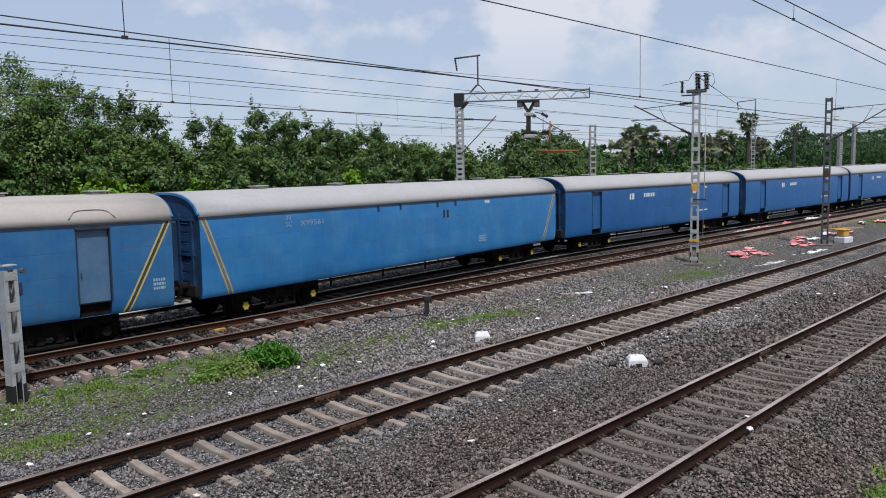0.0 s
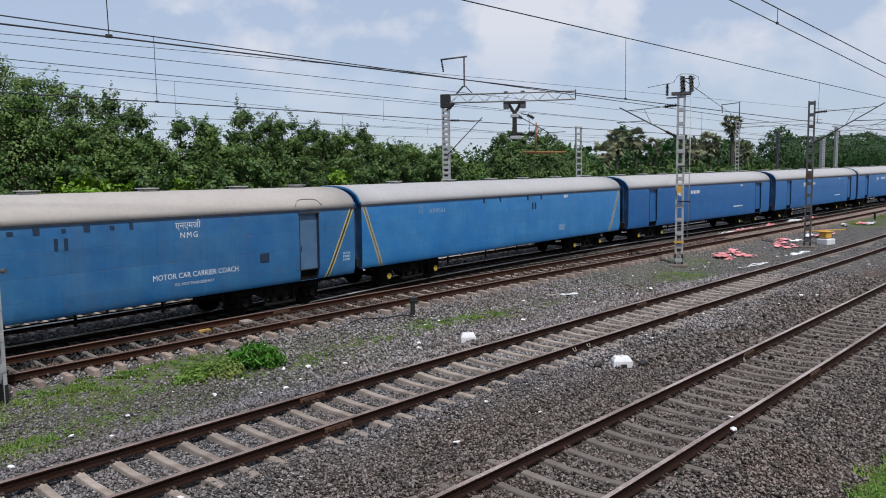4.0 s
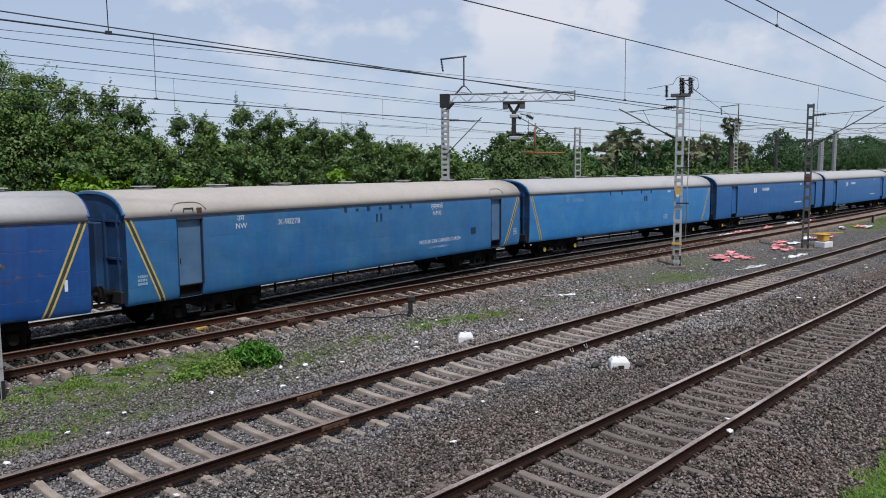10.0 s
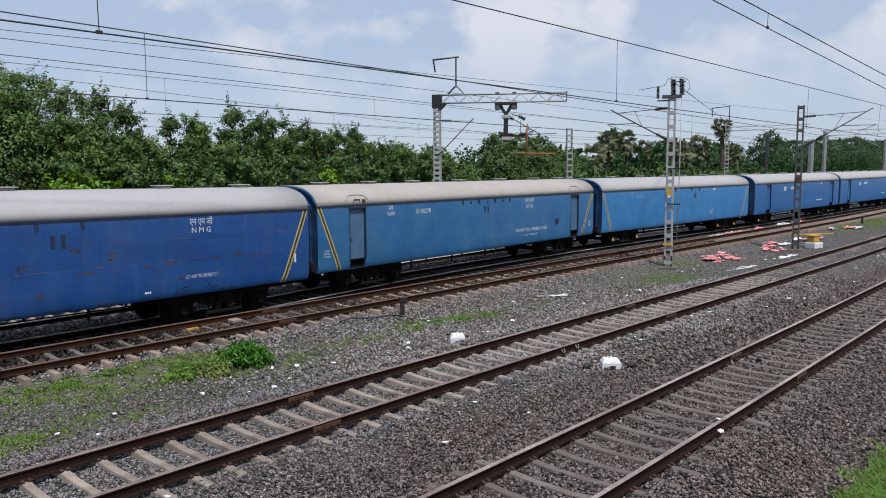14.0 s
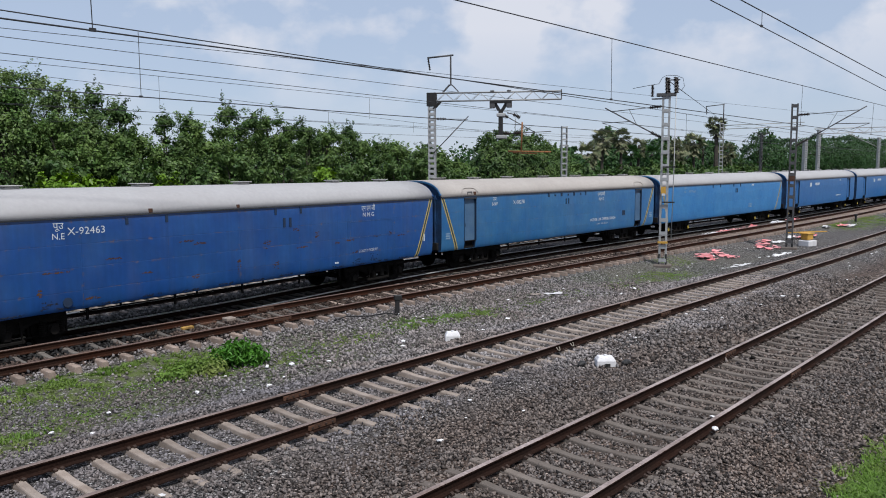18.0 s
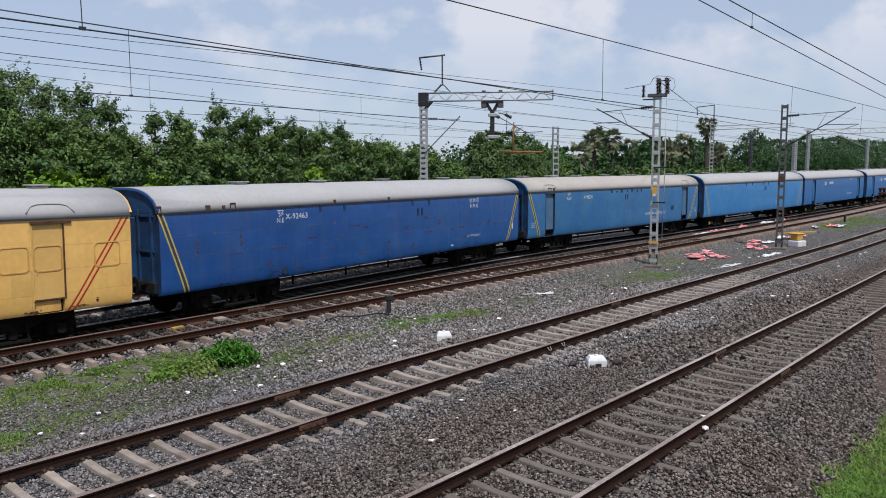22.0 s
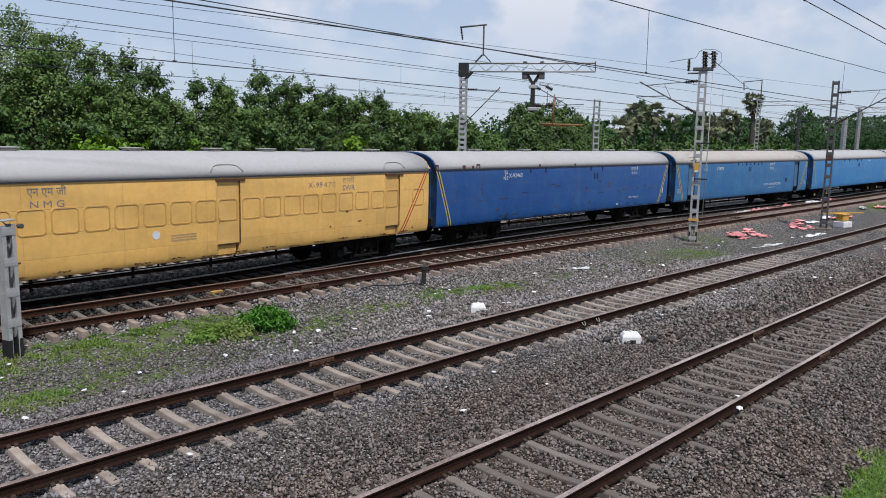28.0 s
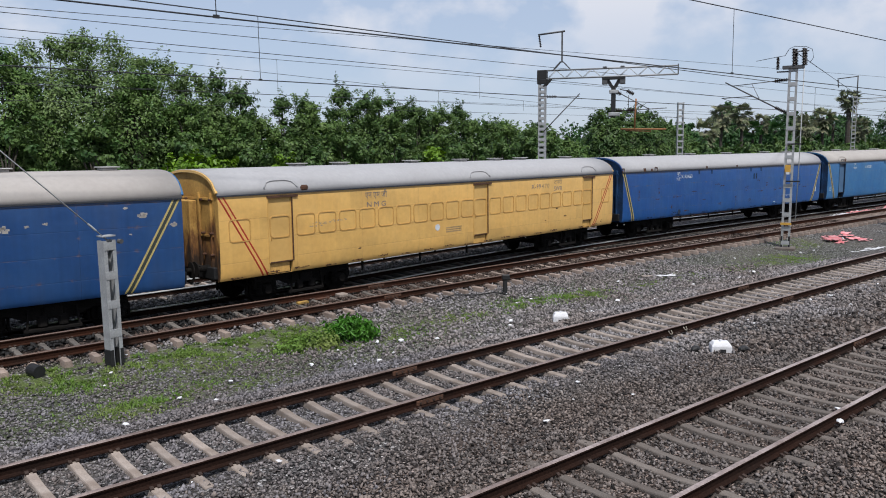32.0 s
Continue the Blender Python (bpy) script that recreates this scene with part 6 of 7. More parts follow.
far5 = lattice_mast(133.5, 40.0, -0.5, 9.8, 0.5, 0.4, "distant portal mast carrying a lattice boom", turn=-25, pitch=0.28, black_foot=0)
for zz in (9.6, 10.4):
    line_part("boom_chord", (-1, 0, zz), (26, 0, zz + 0.9), 0.07, "galv", far5)
for i in range(16):
    a = -1 + i * 1.6
    line_part("lacing_bar", (a, 0, 9.6 + 0.03 * a + (0 if i % 2 else 0.8)), (a + 1.6, 0, 9.65 + 0.03 * a + (0.8 if i % 2 else 0)), 0.035, "galv", far5)
far6 = lattice_mast(171.0, 40.0, -0.5, 9.4, 0.5, 0.4, "distant grey mast under the far boom", turn=-25, pitch=0.28, black_foot=0)
line_part("bracket_tube", (0.1, 0.2, 8.0), (-7.0, 1.2, 10.6), 0.07, "galv", far6)


# ---- wires ----
def straight(p, q, x0, x1):
    """The line through p and q, carried on to x0 and x1."""
    p, q = Vector(p), Vector(q)
    d = (q - p) / (q.x - p.x)
    return p + d * (x0 - p.x), p + d * (x1 - p.x)


def wire_line(name, label, p, q, x0, x1, r, group="overhead wires"):
    a, b = straight(p, q, x0, x1)
    vs, fs = tube_data([a.lerp(b, i / 12) for i in range(13)], r, 5)
    ob = add_mesh(name, vs, fs, M["wire"], smooth=True)
    return tagged(ob, label, "overhead wire", group)


def on(p, q, x):
    a, _ = straight(p, q, x, x + 1)
    return a


def catenary(label, cat, con, x0, x1, drops, r=0.009):
    """Messenger wire, contact wire and droppers of one line."""
    t = empty("catenary_line", Matrix(), label, "overhead wire", "overhead wires")
    for nm, (p, q), k in (("messenger_wire", cat, 1.15), ("contact_wire", con, 1.0)):
        a, b = straight(p, q, x0, x1)
        vs, fs = tube_data([a.lerp(b, i / 12) for i in range(13)], r * k, 5)
        add_mesh(nm, vs, fs, M["wire"], t, smooth=True)
    for x in drops:
        a, b = on(*cat, x), on(*con, x)
        vs, fs = tube_data([a, b], r * 0.6, 5)
        add_mesh("dropper", vs, fs, M["wire"], t)
        bm = bmesh.new()
        box(bm, b + Vector((0, 0, 0.01)), (0.09, 0.03, 0.05))
        part("dropper_clip", bm, M["wire"], t)
    return t


B_CAT, B_CON = ((5.37, 18.8, 7.76), (19.04, 18.8, 7.47)), ((7.69, 18.8, 6.07), (19.0, 18.8, 5.97))
C_CAT, C_CON = ((12.41, 11.1, 7.79), (41.54, 11.1, 7.52)), ((3.15, 11.05, 6.22), (22.05, 11.1, 6.05))
catenary("dark messenger and contact wires with droppers over the third line", B_CAT, B_CON, -8, 90, (9.2, 40, 52), 0.0135)
catenary("dark messenger and contact wires with droppers over the second line", C_CAT, C_CON, -8, 60, (4.75, 18.9, 34.6, 46), 0.0125)
catenary("pair of dark wires with a short jumper over the near line", ((16.08, 6.2, 7.49), (23.06, 6.2, 7.12)), ((14.52, 6.2, 7.28), (23.11, 6.2, 6.76)), 4, 60, (16.6,), 0.0105)
for p, q, r in (((7.1, 25.0, 8.36), (25.33, 25.0, 8.6), 0.010), ((8.5, 30.0, 8.91), (30.37, 30.0, 8.6), 0.013), ((8.46, 30.0, 8.35), (30.35, 30.0, 7.9), 0.014),
                ((11.21, 36.0, 8.84), (36.41, 36.0, 8.47), 0.012), ((12.31, 36.0, 8.34), (36.38, 36.0, 7.14), 0.011), ((17.42, 36.0, 6.99), (36.37, 36.0, 6.81), 0.011),
                ((12.0, 40.0, 6.6), (60.0, 40.0, 6.5), 0.011), ((14.0, 40.0, 7.3), (60.0, 40.0, 7.1), 0.011)):
    wire_line("overhead_wire", "thin dark overhead wire strung high behind the train", p, q, -20, 150, r)
wire_line("overhead_wire", "thin dark stay wire running from the switch mast", (32.7, 16.34, 8.1), (123.7, 52.0, 11.4), 32.7, 123.7, 0.02)
for x, y, za, zb in ((18.55, 36.0, 8.72, 6.98), (32.33, 36.0, 8.53, 7.2), (29.07, 36.0, 7.5, 6.86), (36.2, 36.0, 7.15, 6.5)):
    vs, fs = tube_data([(x, y, za), (x, y, zb)], 0.008, 5)
    tagged(add_mesh("dropper_wire", vs, fs, M["wire"]), "thin vertical dropper wire between overhead wires", "overhead wire", "overhead wires")


# ---- small things beside the tracks ----
def gz(x, y):
    return float(ground_z(np.array([x]), np.array([y]))[0])


# short anchor post with its guy wire
post = lattice_mast(4.55, 16.8, gz(4.55, 16.8) - 0.05, 2.42, 0.29, 0.22, "short pale grey anchor post of battened channels, black foot", "galv", turn=18, pitch=0.62, black_foot=0.42, footing=False, name="anchor_post")
part("post_cap", box_bm(((0, 0, 2.84), (0.3, 0.23, 0.03)), bevel=0.005), M["galv"], post)
bm = bmesh.new()
rod(bm, (0.18, -0.16, 2.72), (0.18, -0.26, 2.72), 0.05, 10)
part("eye_bolt", bm, M["galv_dark"], post)
t_guy = empty("guy_wire", Matrix(), "thin guy wire stretched from the anchor post", "guy wire")
tube("guy_strand", [(4.62, 16.75, 2.36), (2.74, 16.75, 4.3), (-2.0, 16.75, 9.1)], 0.013, M["galv"], t_guy, n=5)
bm = bmesh.new()
rod(bm, (4.35, 16.75, 2.64), (4.2, 16.75, 2.795), 0.022, 8)
part("turnbuckle", bm, M["galv"], t_guy)


def marker_block(x, y, w, h, turn):
    """A low whitewashed block with a hipped top and a small lifting knob."""
    t = empty("marker_block", pose(x, y, gz(x, y) - 0.03, 0, 0, turn), "low whitewashed concrete marker block lying on ballast", "concrete block", "marker blocks")
    bm = bmesh.new()
    a, b = w / 2, w / 2 * 0.72
    lo = [bm.verts.new((sx * a, sy * a * 0.8, 0)) for sx, sy in ((-1, -1), (1, -1), (1, 1), (-1, 1))]
    mid = [bm.verts.new((sx * a * 0.97, sy * a * 0.78, h * 0.68)) for sx, sy in ((-1, -1), (1, -1), (1, 1), (-1, 1))]
    top = [bm.verts.new((sx * b, sy * b * 0.7, h)) for sx, sy in ((-1, -1), (1, -1), (1, 1), (-1, 1))]
    for p, q in ((lo, mid), (mid, top)):
        for i in range(4):
            bm.faces.new((p[i], p[(i + 1) % 4], q[(i + 1) % 4], q[i]))
    bm.faces.new(top)
    bm.faces.new(lo[::-1])
    bmesh.ops.bevel(bm, geom=bm.edges[:], offset=0.012, segments=1, affect="EDGES")
    part("block", bm, M["white"], t)
    bm = bmesh.new()
    rod(bm, (0, 0, h), (0, 0, h + 0.03), 0.035, 8)
    part("knob", bm, M["white"], t)
    bm = bmesh.new()
    box(bm, (0.02, -a * 0.81, 0.06), (0.13, 0.02, 0.1), 0.005)
    part("cable_hole", bm, M["black"], t, "dark cable opening")
    return t


marker_block(14.98, 13.5, 0.41, 0.28, -45)
marker_block(15.02, 8.85, 0.44, 0.25, -48)
for x, y, r in ((15.35, 8.5, 0.11), (14.6, 9.2, 0.1)):
    bm = bmesh.new()
    bmesh.ops.create_icosphere(bm, subdivisions=2, radius=r, matrix=pose(0, 0, r * 0.5) @ Matrix.Diagonal((1.4, 0.9, 0.7, 1)))
    for v in bm.verts:
        v.co += 0.25 * r * noise.noise_vector(v.co * 9 + Vector((x, y, 0)))
    o = part("lump", bm, M["black"], None, smooth=False)
    o.name = "tar_lump"
    o.matrix_basis = pose(x, y, gz(x, y))
    tagged(o, "small black lump lying beside the white block", "lump")

# black point marker beside the third line
mk = empty("track_marker", pose(16.2, 16.9, gz(16.2, 16.9) - 0.02, 0, 0, -35), "short black iron track marker post beside the rails", "marker post")
part("post", box_bm(((0, 0, 0.26), (0.13, 0.12, 0.56)), bevel=0.012), M["black"], mk)
part("head", box_bm(((0.02, 0, 0.55), (0.24, 0.16, 0.16)), bevel=0.02), M["black"], mk)
tb = tube("ground_cable", [(16.1, 16.8, gz(16.1, 16.8) + 0.05), (15.7, 16.9, gz(15.7, 16.9) + 0.12), (15.2, 17.1, gz(15.2, 17.1) + 0.05), (14.4, 17.2, gz(14.4, 17.2) + 0.12), (14.0, 17.3, gz(14.0, 17.3) + 0.03)], 0.022, M["black"])
tagged(tb, "black cable drooping over the ballast by the marker", "cable")
mk2 = copy_thing(mk, pose(66.5, 16.9, gz(66.5, 16.9) - 0.02, 0, 0, -20))

# bolted joint plates on the rails
for key, side, x in (("C", -1, 7.86), ("C", 1, 8.6), ("C", -1, 20.8), ("C", 1, 21.4), ("D", -1, 16.4), ("D", 1, 17.2), ("B", -1, 12.6), ("B", 1, 13.2)):
    y, sl = line_y(key, x)
    jp = empty("fishplate", pose(x, y, float(line_z(key, x)), 0, 0, math.degrees(math.atan(sl))) @ pose(0, side * 0.838, 0), "rust-orange bolted joint plate on the rail", "fishplate", "rail joints")
    for e in (-1, 1):
        part("plate", box_bm(((0, e * 0.028, -0.09), (0.6, 0.024, 0.085)), bevel=0.004), M["rust"], jp)
        bm = bmesh.new()
        for u in (-0.22, -0.075, 0.075, 0.22):
            rod(bm, (u, e * 0.04, -0.09), (u, e * 0.062, -0.09), 0.02, 6)
        part("bolts", bm, M["clip"], jp, "row of rusty bolt heads")

# point rod and painted fittings between the rails of the third line
fit_t = empty("track_fitting", pose(10.4, 19.2, -0.12), "yellow painted fitting plates between the rails", "track fitting")
part("plate", box_bm(((0, 0, 0.02), (0.34, 0.14, 0.07)), bevel=0.01), M["fitting_yellow"], fit_t, "faded yellow plate")
part("plate", box_bm(((1.4, 0.15, 0.03), (0.3, 0.3, 0.1)), bevel=0.02), M["sleeper"], fit_t, "pale concrete lump")
part("plate", box_bm(((0.75, 0.2, 0.0), (0.5, 0.12, 0.06)), bevel=0.01), M["rust"], fit_t)

# black drum by the anchor post
bm = bmesh.new()
rod(bm, (0, -0.12, 0.1), (0, 0.16, 0.12), 0.13, 16)
o = part("black_pipe_end", bm, M["black"], None)
o.matrix_basis = pose(3.05, 16.9, gz(3.05, 16.9), 0, 0, 20)
tagged(o, "short black pipe end lying in the grass", "pipe")


def sheet(name, x, y, w, h, turn, material, label, category, seed, lift=0.12, torn=0.35):
    """Crumpled plastic or cloth spread on the ground, with a ragged edge and holes."""
    rng = random.Random(seed)
    nx, ny = max(6, int(w / 0.1)), max(5, int(h / 0.08))
    bm = bmesh.new()
    grid = {}
    for i in range(nx + 1):
        for j in range(ny + 1):
            u, v = (i / nx - 0.5) * w, (j / ny - 0.5) * h
            n1 = noise.noise(Vector((u * 1.3, v * 2.1, seed)))
            n2 = noise.noise(Vector((u * 4.0, v * 5.0, seed + 9)))
            grid[i, j] = bm.verts.new((u + 0.08 * n2, v + 0.1 * n1, 0.05 + lift * abs(n1) + lift * 0.5 * abs(n2)))
    for i in range(nx):
        for j in range(ny):
            u, v = (i + 0.5) / nx - 0.5, (j + 0.5) / ny - 0.5
            edge = 0.3 + 0.4 * noise.noise(Vector((u * 5 + seed, v * 5, 1.7)))
            hole = noise.noise(Vector((u * w * 1.3 + seed, v * h * 5.0, 4.2)))
            if (u * u + v * v) ** 0.5 < edge + 0.2 and hole < torn:
                bm.faces.new((grid[i, j], grid[i + 1, j], grid[i + 1, j + 1], grid[i, j + 1]))
    bmesh.ops.delete(bm, geom=[v for v in bm.verts if not v.link_faces], context="VERTS")
    bmesh.ops.solidify(bm, geom=bm.faces[:], thickness=0.004)
    o = part(name, bm, material, None)
    o.matrix_basis = pose(x, y, gz(x, y), 0, 0, turn)
    return tagged(o, label, category, "rubbish along the line")


RED = "torn red plastic sheet spread flat on the ballast"
for i, (x, y, w, h, a) in enumerate(((37.6, 16.6, 2.8, 0.9, 28), (38.6, 15.9, 2.6, 0.7, 35), (39.3, 16.7, 2.4, 0.6, 18), (37.0, 15.8, 1.6, 0.6, 15), (38.4, 15.3, 1.3, 0.5, 40),
                                     (44.0, 16.0, 2.4, 0.6, 20), (45.3, 16.4, 2.4, 0.7, 12), (44.6, 15.4, 1.8, 0.5, 30), (46.4, 16.7, 1.8, 0.6, 5), (43.3, 15.3, 1.2, 0.4, 20))):
    sheet("plastic_sheet", x, y, w, h, a, M["red_cloth"], RED, "plastic sheet", 3 + i, 0.04, 0.26)
for i, (x, y, w, h, a) in enumerate(((52.2, 21.25, 2.8, 0.7, 0), (54.4, 21.2, 2.8, 0.6, -3), (57.4, 21.4, 1.6, 0.6, 4), (66.2, 21.6, 2.6, 0.7, 0), (61.5, 16.5, 1.4, 0.5, -10), (51.0, 15.9, 2.6, 0.8, -5))):
    sheet("plastic_sheet", x, y, w, h, a, M["red_cloth"], "torn red plastic sheet beside the rails", "plastic sheet", 23 + i, 0.28, 0.3)
for i, (x, y, w, h, a) in enumerate(((49.6, 21.4, 2.4, 0.9, -4), (53.2, 21.5, 1.6, 0.6, 0), (63.0, 21.7, 2.6, 1.0, 0), (46.8, 16.1, 1.2, 0.5, -10), (62.6, 16.2, 1.6, 0.6, 0), (58.9, 16.9, 1.4, 0.5, 0), (50.2, 16.4, 1.6, 0.6, 10))):
    sheet("cloth_scrap", x, y, w, h, a, M["paper"], "crumpled white cloth lying beside the rails", "cloth", 40 + i, 0.2, 0.3)
sheet("cloth_scrap", 34.4, 13.5, 2.8, 0.5, -8, M["paper"], "long crumpled pale cloth by the rail", "cloth", 17, 0.05, 0.05)
sheet("cloth_scrap", 39.4, 13.3, 2.6, 0.45, -5, M["paper"], "long crumpled pale cloth by the rail", "cloth", 18, 0.08, 0.2)
sheet("cloth_scrap", 23.0, 15.75, 0.75, 0.3, -25, M["paper"], "crumpled white cloth lying on the ballast", "cloth", 19, 0.06, 0.5)
sheet("cloth_scrap", 22.35, 16.1, 0.5, 0.25, 10, M["sleeper"], "crumpled pale cloth lying on the ballast", "cloth", 20, 0.06, 0.5)
# rusty iron stand far along the line
stand = empty("iron_stand", pose(103.4, 21.9, gz(103.4, 21.9), 0, 0, -4), "dark red-brown rusty iron stand between the far tracks", "iron stand")
for e in (-0.7, 0.7):
    for k in (-0.45, 0.45):
        part("post", box_bm(((e, k, 0.85), (0.2, 0.2, 1.8)), bevel=0.02), M["rust"], stand)
for z in (0.35, 1.15, 1.7):
    part("cross_beam", box_bm(((0, 0, z), (2.1, 1.15, 0.26)), bevel=0.03), M["rust"], stand)
part("plate", box_bm(((0, -0.58, 0.75), (1.9, 0.05, 0.9)), bevel=0.01), M["under"], stand, "dark iron plate")
# yellow fitting on a white base by the dark mast
yb = empty("signal_base", pose(46.6, 14.3, gz(46.6, 14.3) - 0.02, 0, 0, -15), "orange-yellow box on a white concrete base", "trackside box")
part("base", box_bm(((0, 0, 0.17), (0.8, 0.65, 0.34)), bevel=0.03), M["white"], yb, "white concrete base")
part("box", box_bm(((0.0, 0.05, 0.55), (0.55, 0.45, 0.34)), bevel=0.03), M["yellow_box"], yb)
part("lid", box_bm(((0.0, 0.05, 0.74), (0.7, 0.55, 0.06)), bevel=0.02), M["yellow_box"], yb)
bm = bmesh.new()
beam(bm, (-1.2, 0.6, 0.8), (1.7, -0.1, 0.78), 0.07, 0.06)
part("bar", bm, M["yellow_box"], yb, "long yellow bar")


# crumpled scraps: the larger ones are things, the rest is litter
def scrap(x, y, r, material, label="small crumpled white scrap lying on the ballast"):
    r *= 0.72
    bm = bmesh.new()
    bmesh.ops.create_icosphere(bm, subdivisions=1, radius=r)
    for v in bm.verts:
        v.co = Vector((v.co.x * 1.3, v.co.y * 0.8, v.co.z * 0.45)) + 0.45 * r * noise.noise_vector(v.co * 14 + Vector((x, y, 0)))
    o = part("litter_scrap", bm, material, None)
    o.matrix_basis = pose(x, y, gz(x, y) + 0.05, 0, 0, x * 77 % 180)
    return tagged(o, label, "litter", "rubbish along the line")


for x, y, r in ((8.9, 8.3, 0.075), (10.8, 9.3, 0.06), (4.9, 10.1, 0.08), (12.9, 5.4, 0.08), (22.4, 9.8, 0.09), (21.4, 9.9, 0.07), (27.0, 9.0, 0.1), (9.2, 13.6, 0.08), (10.6, 14.7, 0.1), (11.4, 14.3, 0.07), (14.0, 14.4, 0.08), (16.4, 13.6, 0.09), (7.9, 14.3, 0.09), (6.1, 14.4, 0.07), (4.9, 14.0, 0.07), (10.1, 15.0, 0.09), (13.6, 14.0, 0.08), (18.3, 14.2, 0.1), (24.5, 13.8, 0.1), (26.0, 14.1, 0.12), (7.1, 12.0, 0.06), (3.6, 12.9, 0.1), (5.3, 13.2, 0.08), (9.8, 13.9, 0.06)):
    scrap(x, y, r, M["paper"])
o = scrap(11.95, 4.97, 0.09, M["paper"], "crumpled pale scrap lying on the rail foot")
o.location.z = -0.02
# pale bond cables looped against the second line's near rail
for x, y in ((15.1, 10.2), (15.7, 10.2)):
    pts = [(x - 0.05, y, -0.06), (x - 0.05, y - 0.03, -0.11), (x - 0.02, y - 0.05, -0.14), (x + 0.02, y - 0.05, -0.14), (x + 0.05, y - 0.03, -0.11), (x + 0.05, y, -0.06)]
    o = tube("bond_cable", pts, 0.011, M["clip_pale"], n=6)
    tagged(o, "pale bond cable looped under the rail", "cable", "bond cables")
rng = np.random.default_rng(12)
vs, fs = [], []
for _ in range(75):
    x, y = rng.uniform(3, 44), rng.choice([rng.uniform(13.0, 17.2), rng.uniform(8.2, 9.8), rng.uniform(13.2, 16.5)])
    r = rng.uniform(0.015, 0.045) * (1 + x / 60)
    z = gz(x, y) + 0.05
    k = len(vs)
    for a in (0, 1.3, 2.5, 3.6, 5.0):
        vs.append((x + r * math.cos(a) * rng.uniform(0.6, 1.4), y + r * math.sin(a) * rng.uniform(0.6, 1.4), z + rng.uniform(0, 0.03)))
    vs.append((x, y, z + r * 0.8))
    fs += [(k + i, k + (i + 1) % 5, k + 5) for i in range(5)] + [(k + 4, k + 3, k + 2, k + 1, k)]
lit = add_mesh("litter", vs, fs, M["paper"])
tagged(lit, "tiny white scraps of litter strewn over the ballast", "litter", kind="stuff")


# ---- plants ----
def leaf_mesh(name, pos, out, size, material, rng, parent=None, label="", droop=0.0, slim=0.3):
    """One small folded leaf (two triangles and a keel) at each position, facing roughly outwards and up."""
    n = len(pos)
    nr = 1.0 * out + rng.normal(0, 0.32, (n, 3)) + np.array([-0.05, -0.1, 0.22])
    nr /= np.linalg.norm(nr, axis=1)[:, None]
    a = np.cross(nr, rng.normal(size=(n, 3)))
    a /= np.linalg.norm(a, axis=1)[:, None]
    b = np.cross(nr, a)
    s = size * rng.uniform(0.6, 1.35, n)[:, None]
    base = pos - a * s * 0.5
    tip = pos + a * s * 0.5 - nr * s * (0.12 + droop)
    l = pos + b * s * slim + nr * s * 0.1
    r = pos - b * s * slim + nr * s * 0.1
    v = np.stack([base, l, tip, r], 1).reshape(-1, 3)
    k = np.arange(n)[:, None] * 4
    f = np.concatenate([k + [0, 1, 2], k + [0, 2, 3]], 1).reshape(-1, 3)
    me = bpy.data.meshes.new(name)
    me.vertices.add(n * 4)
    me.vertices.foreach_set("co", v.ravel())
    me.loops.add(n * 6)
    me.loops.foreach_set("vertex_index", f.ravel().astype(np.int32))
    me.polygons.add(n * 2)
    me.polygons.foreach_set("loop_start", np.arange(0, n * 6, 3, dtype=np.int32))
    me.update(calc_edges=True)
    me.materials.append(material)
    ob = new(name, me)
    if parent:
        ob.parent = parent
    if label:
        ob["label"] = label
    return ob


def crown_points(blobs, n, rng, shell=0.5):
    """Points in a set of uneven balls, thickest towards their skins."""
    vol = np.array([b[3] ** 2.2 for b in blobs])
    pick = rng.choice(len(blobs), n, p=vol / vol.sum())
    B = np.array(blobs)[pick]
    d = rng.normal(size=(n, 3))
    d /= np.linalg.norm(d, axis=1)[:, None]
    lump = 1 + 0.22 * np.sin(d[:, 0] * 5 + pick) * np.sin(d[:, 1] * 6 + pick * 2) + 0.15 * np.sin(d[:, 2] * 9 + pick * 3)
    rad = B[:, 3] * lump * (shell + (1.08 - shell) * rng.uniform(0, 1, n) ** 0.6) * (1 + 0.17 * rng.normal(0, 1, n))
    p = B[:, :3] + d * rad[:, None] * np.array([1, 1, 0.85])
    return p, d


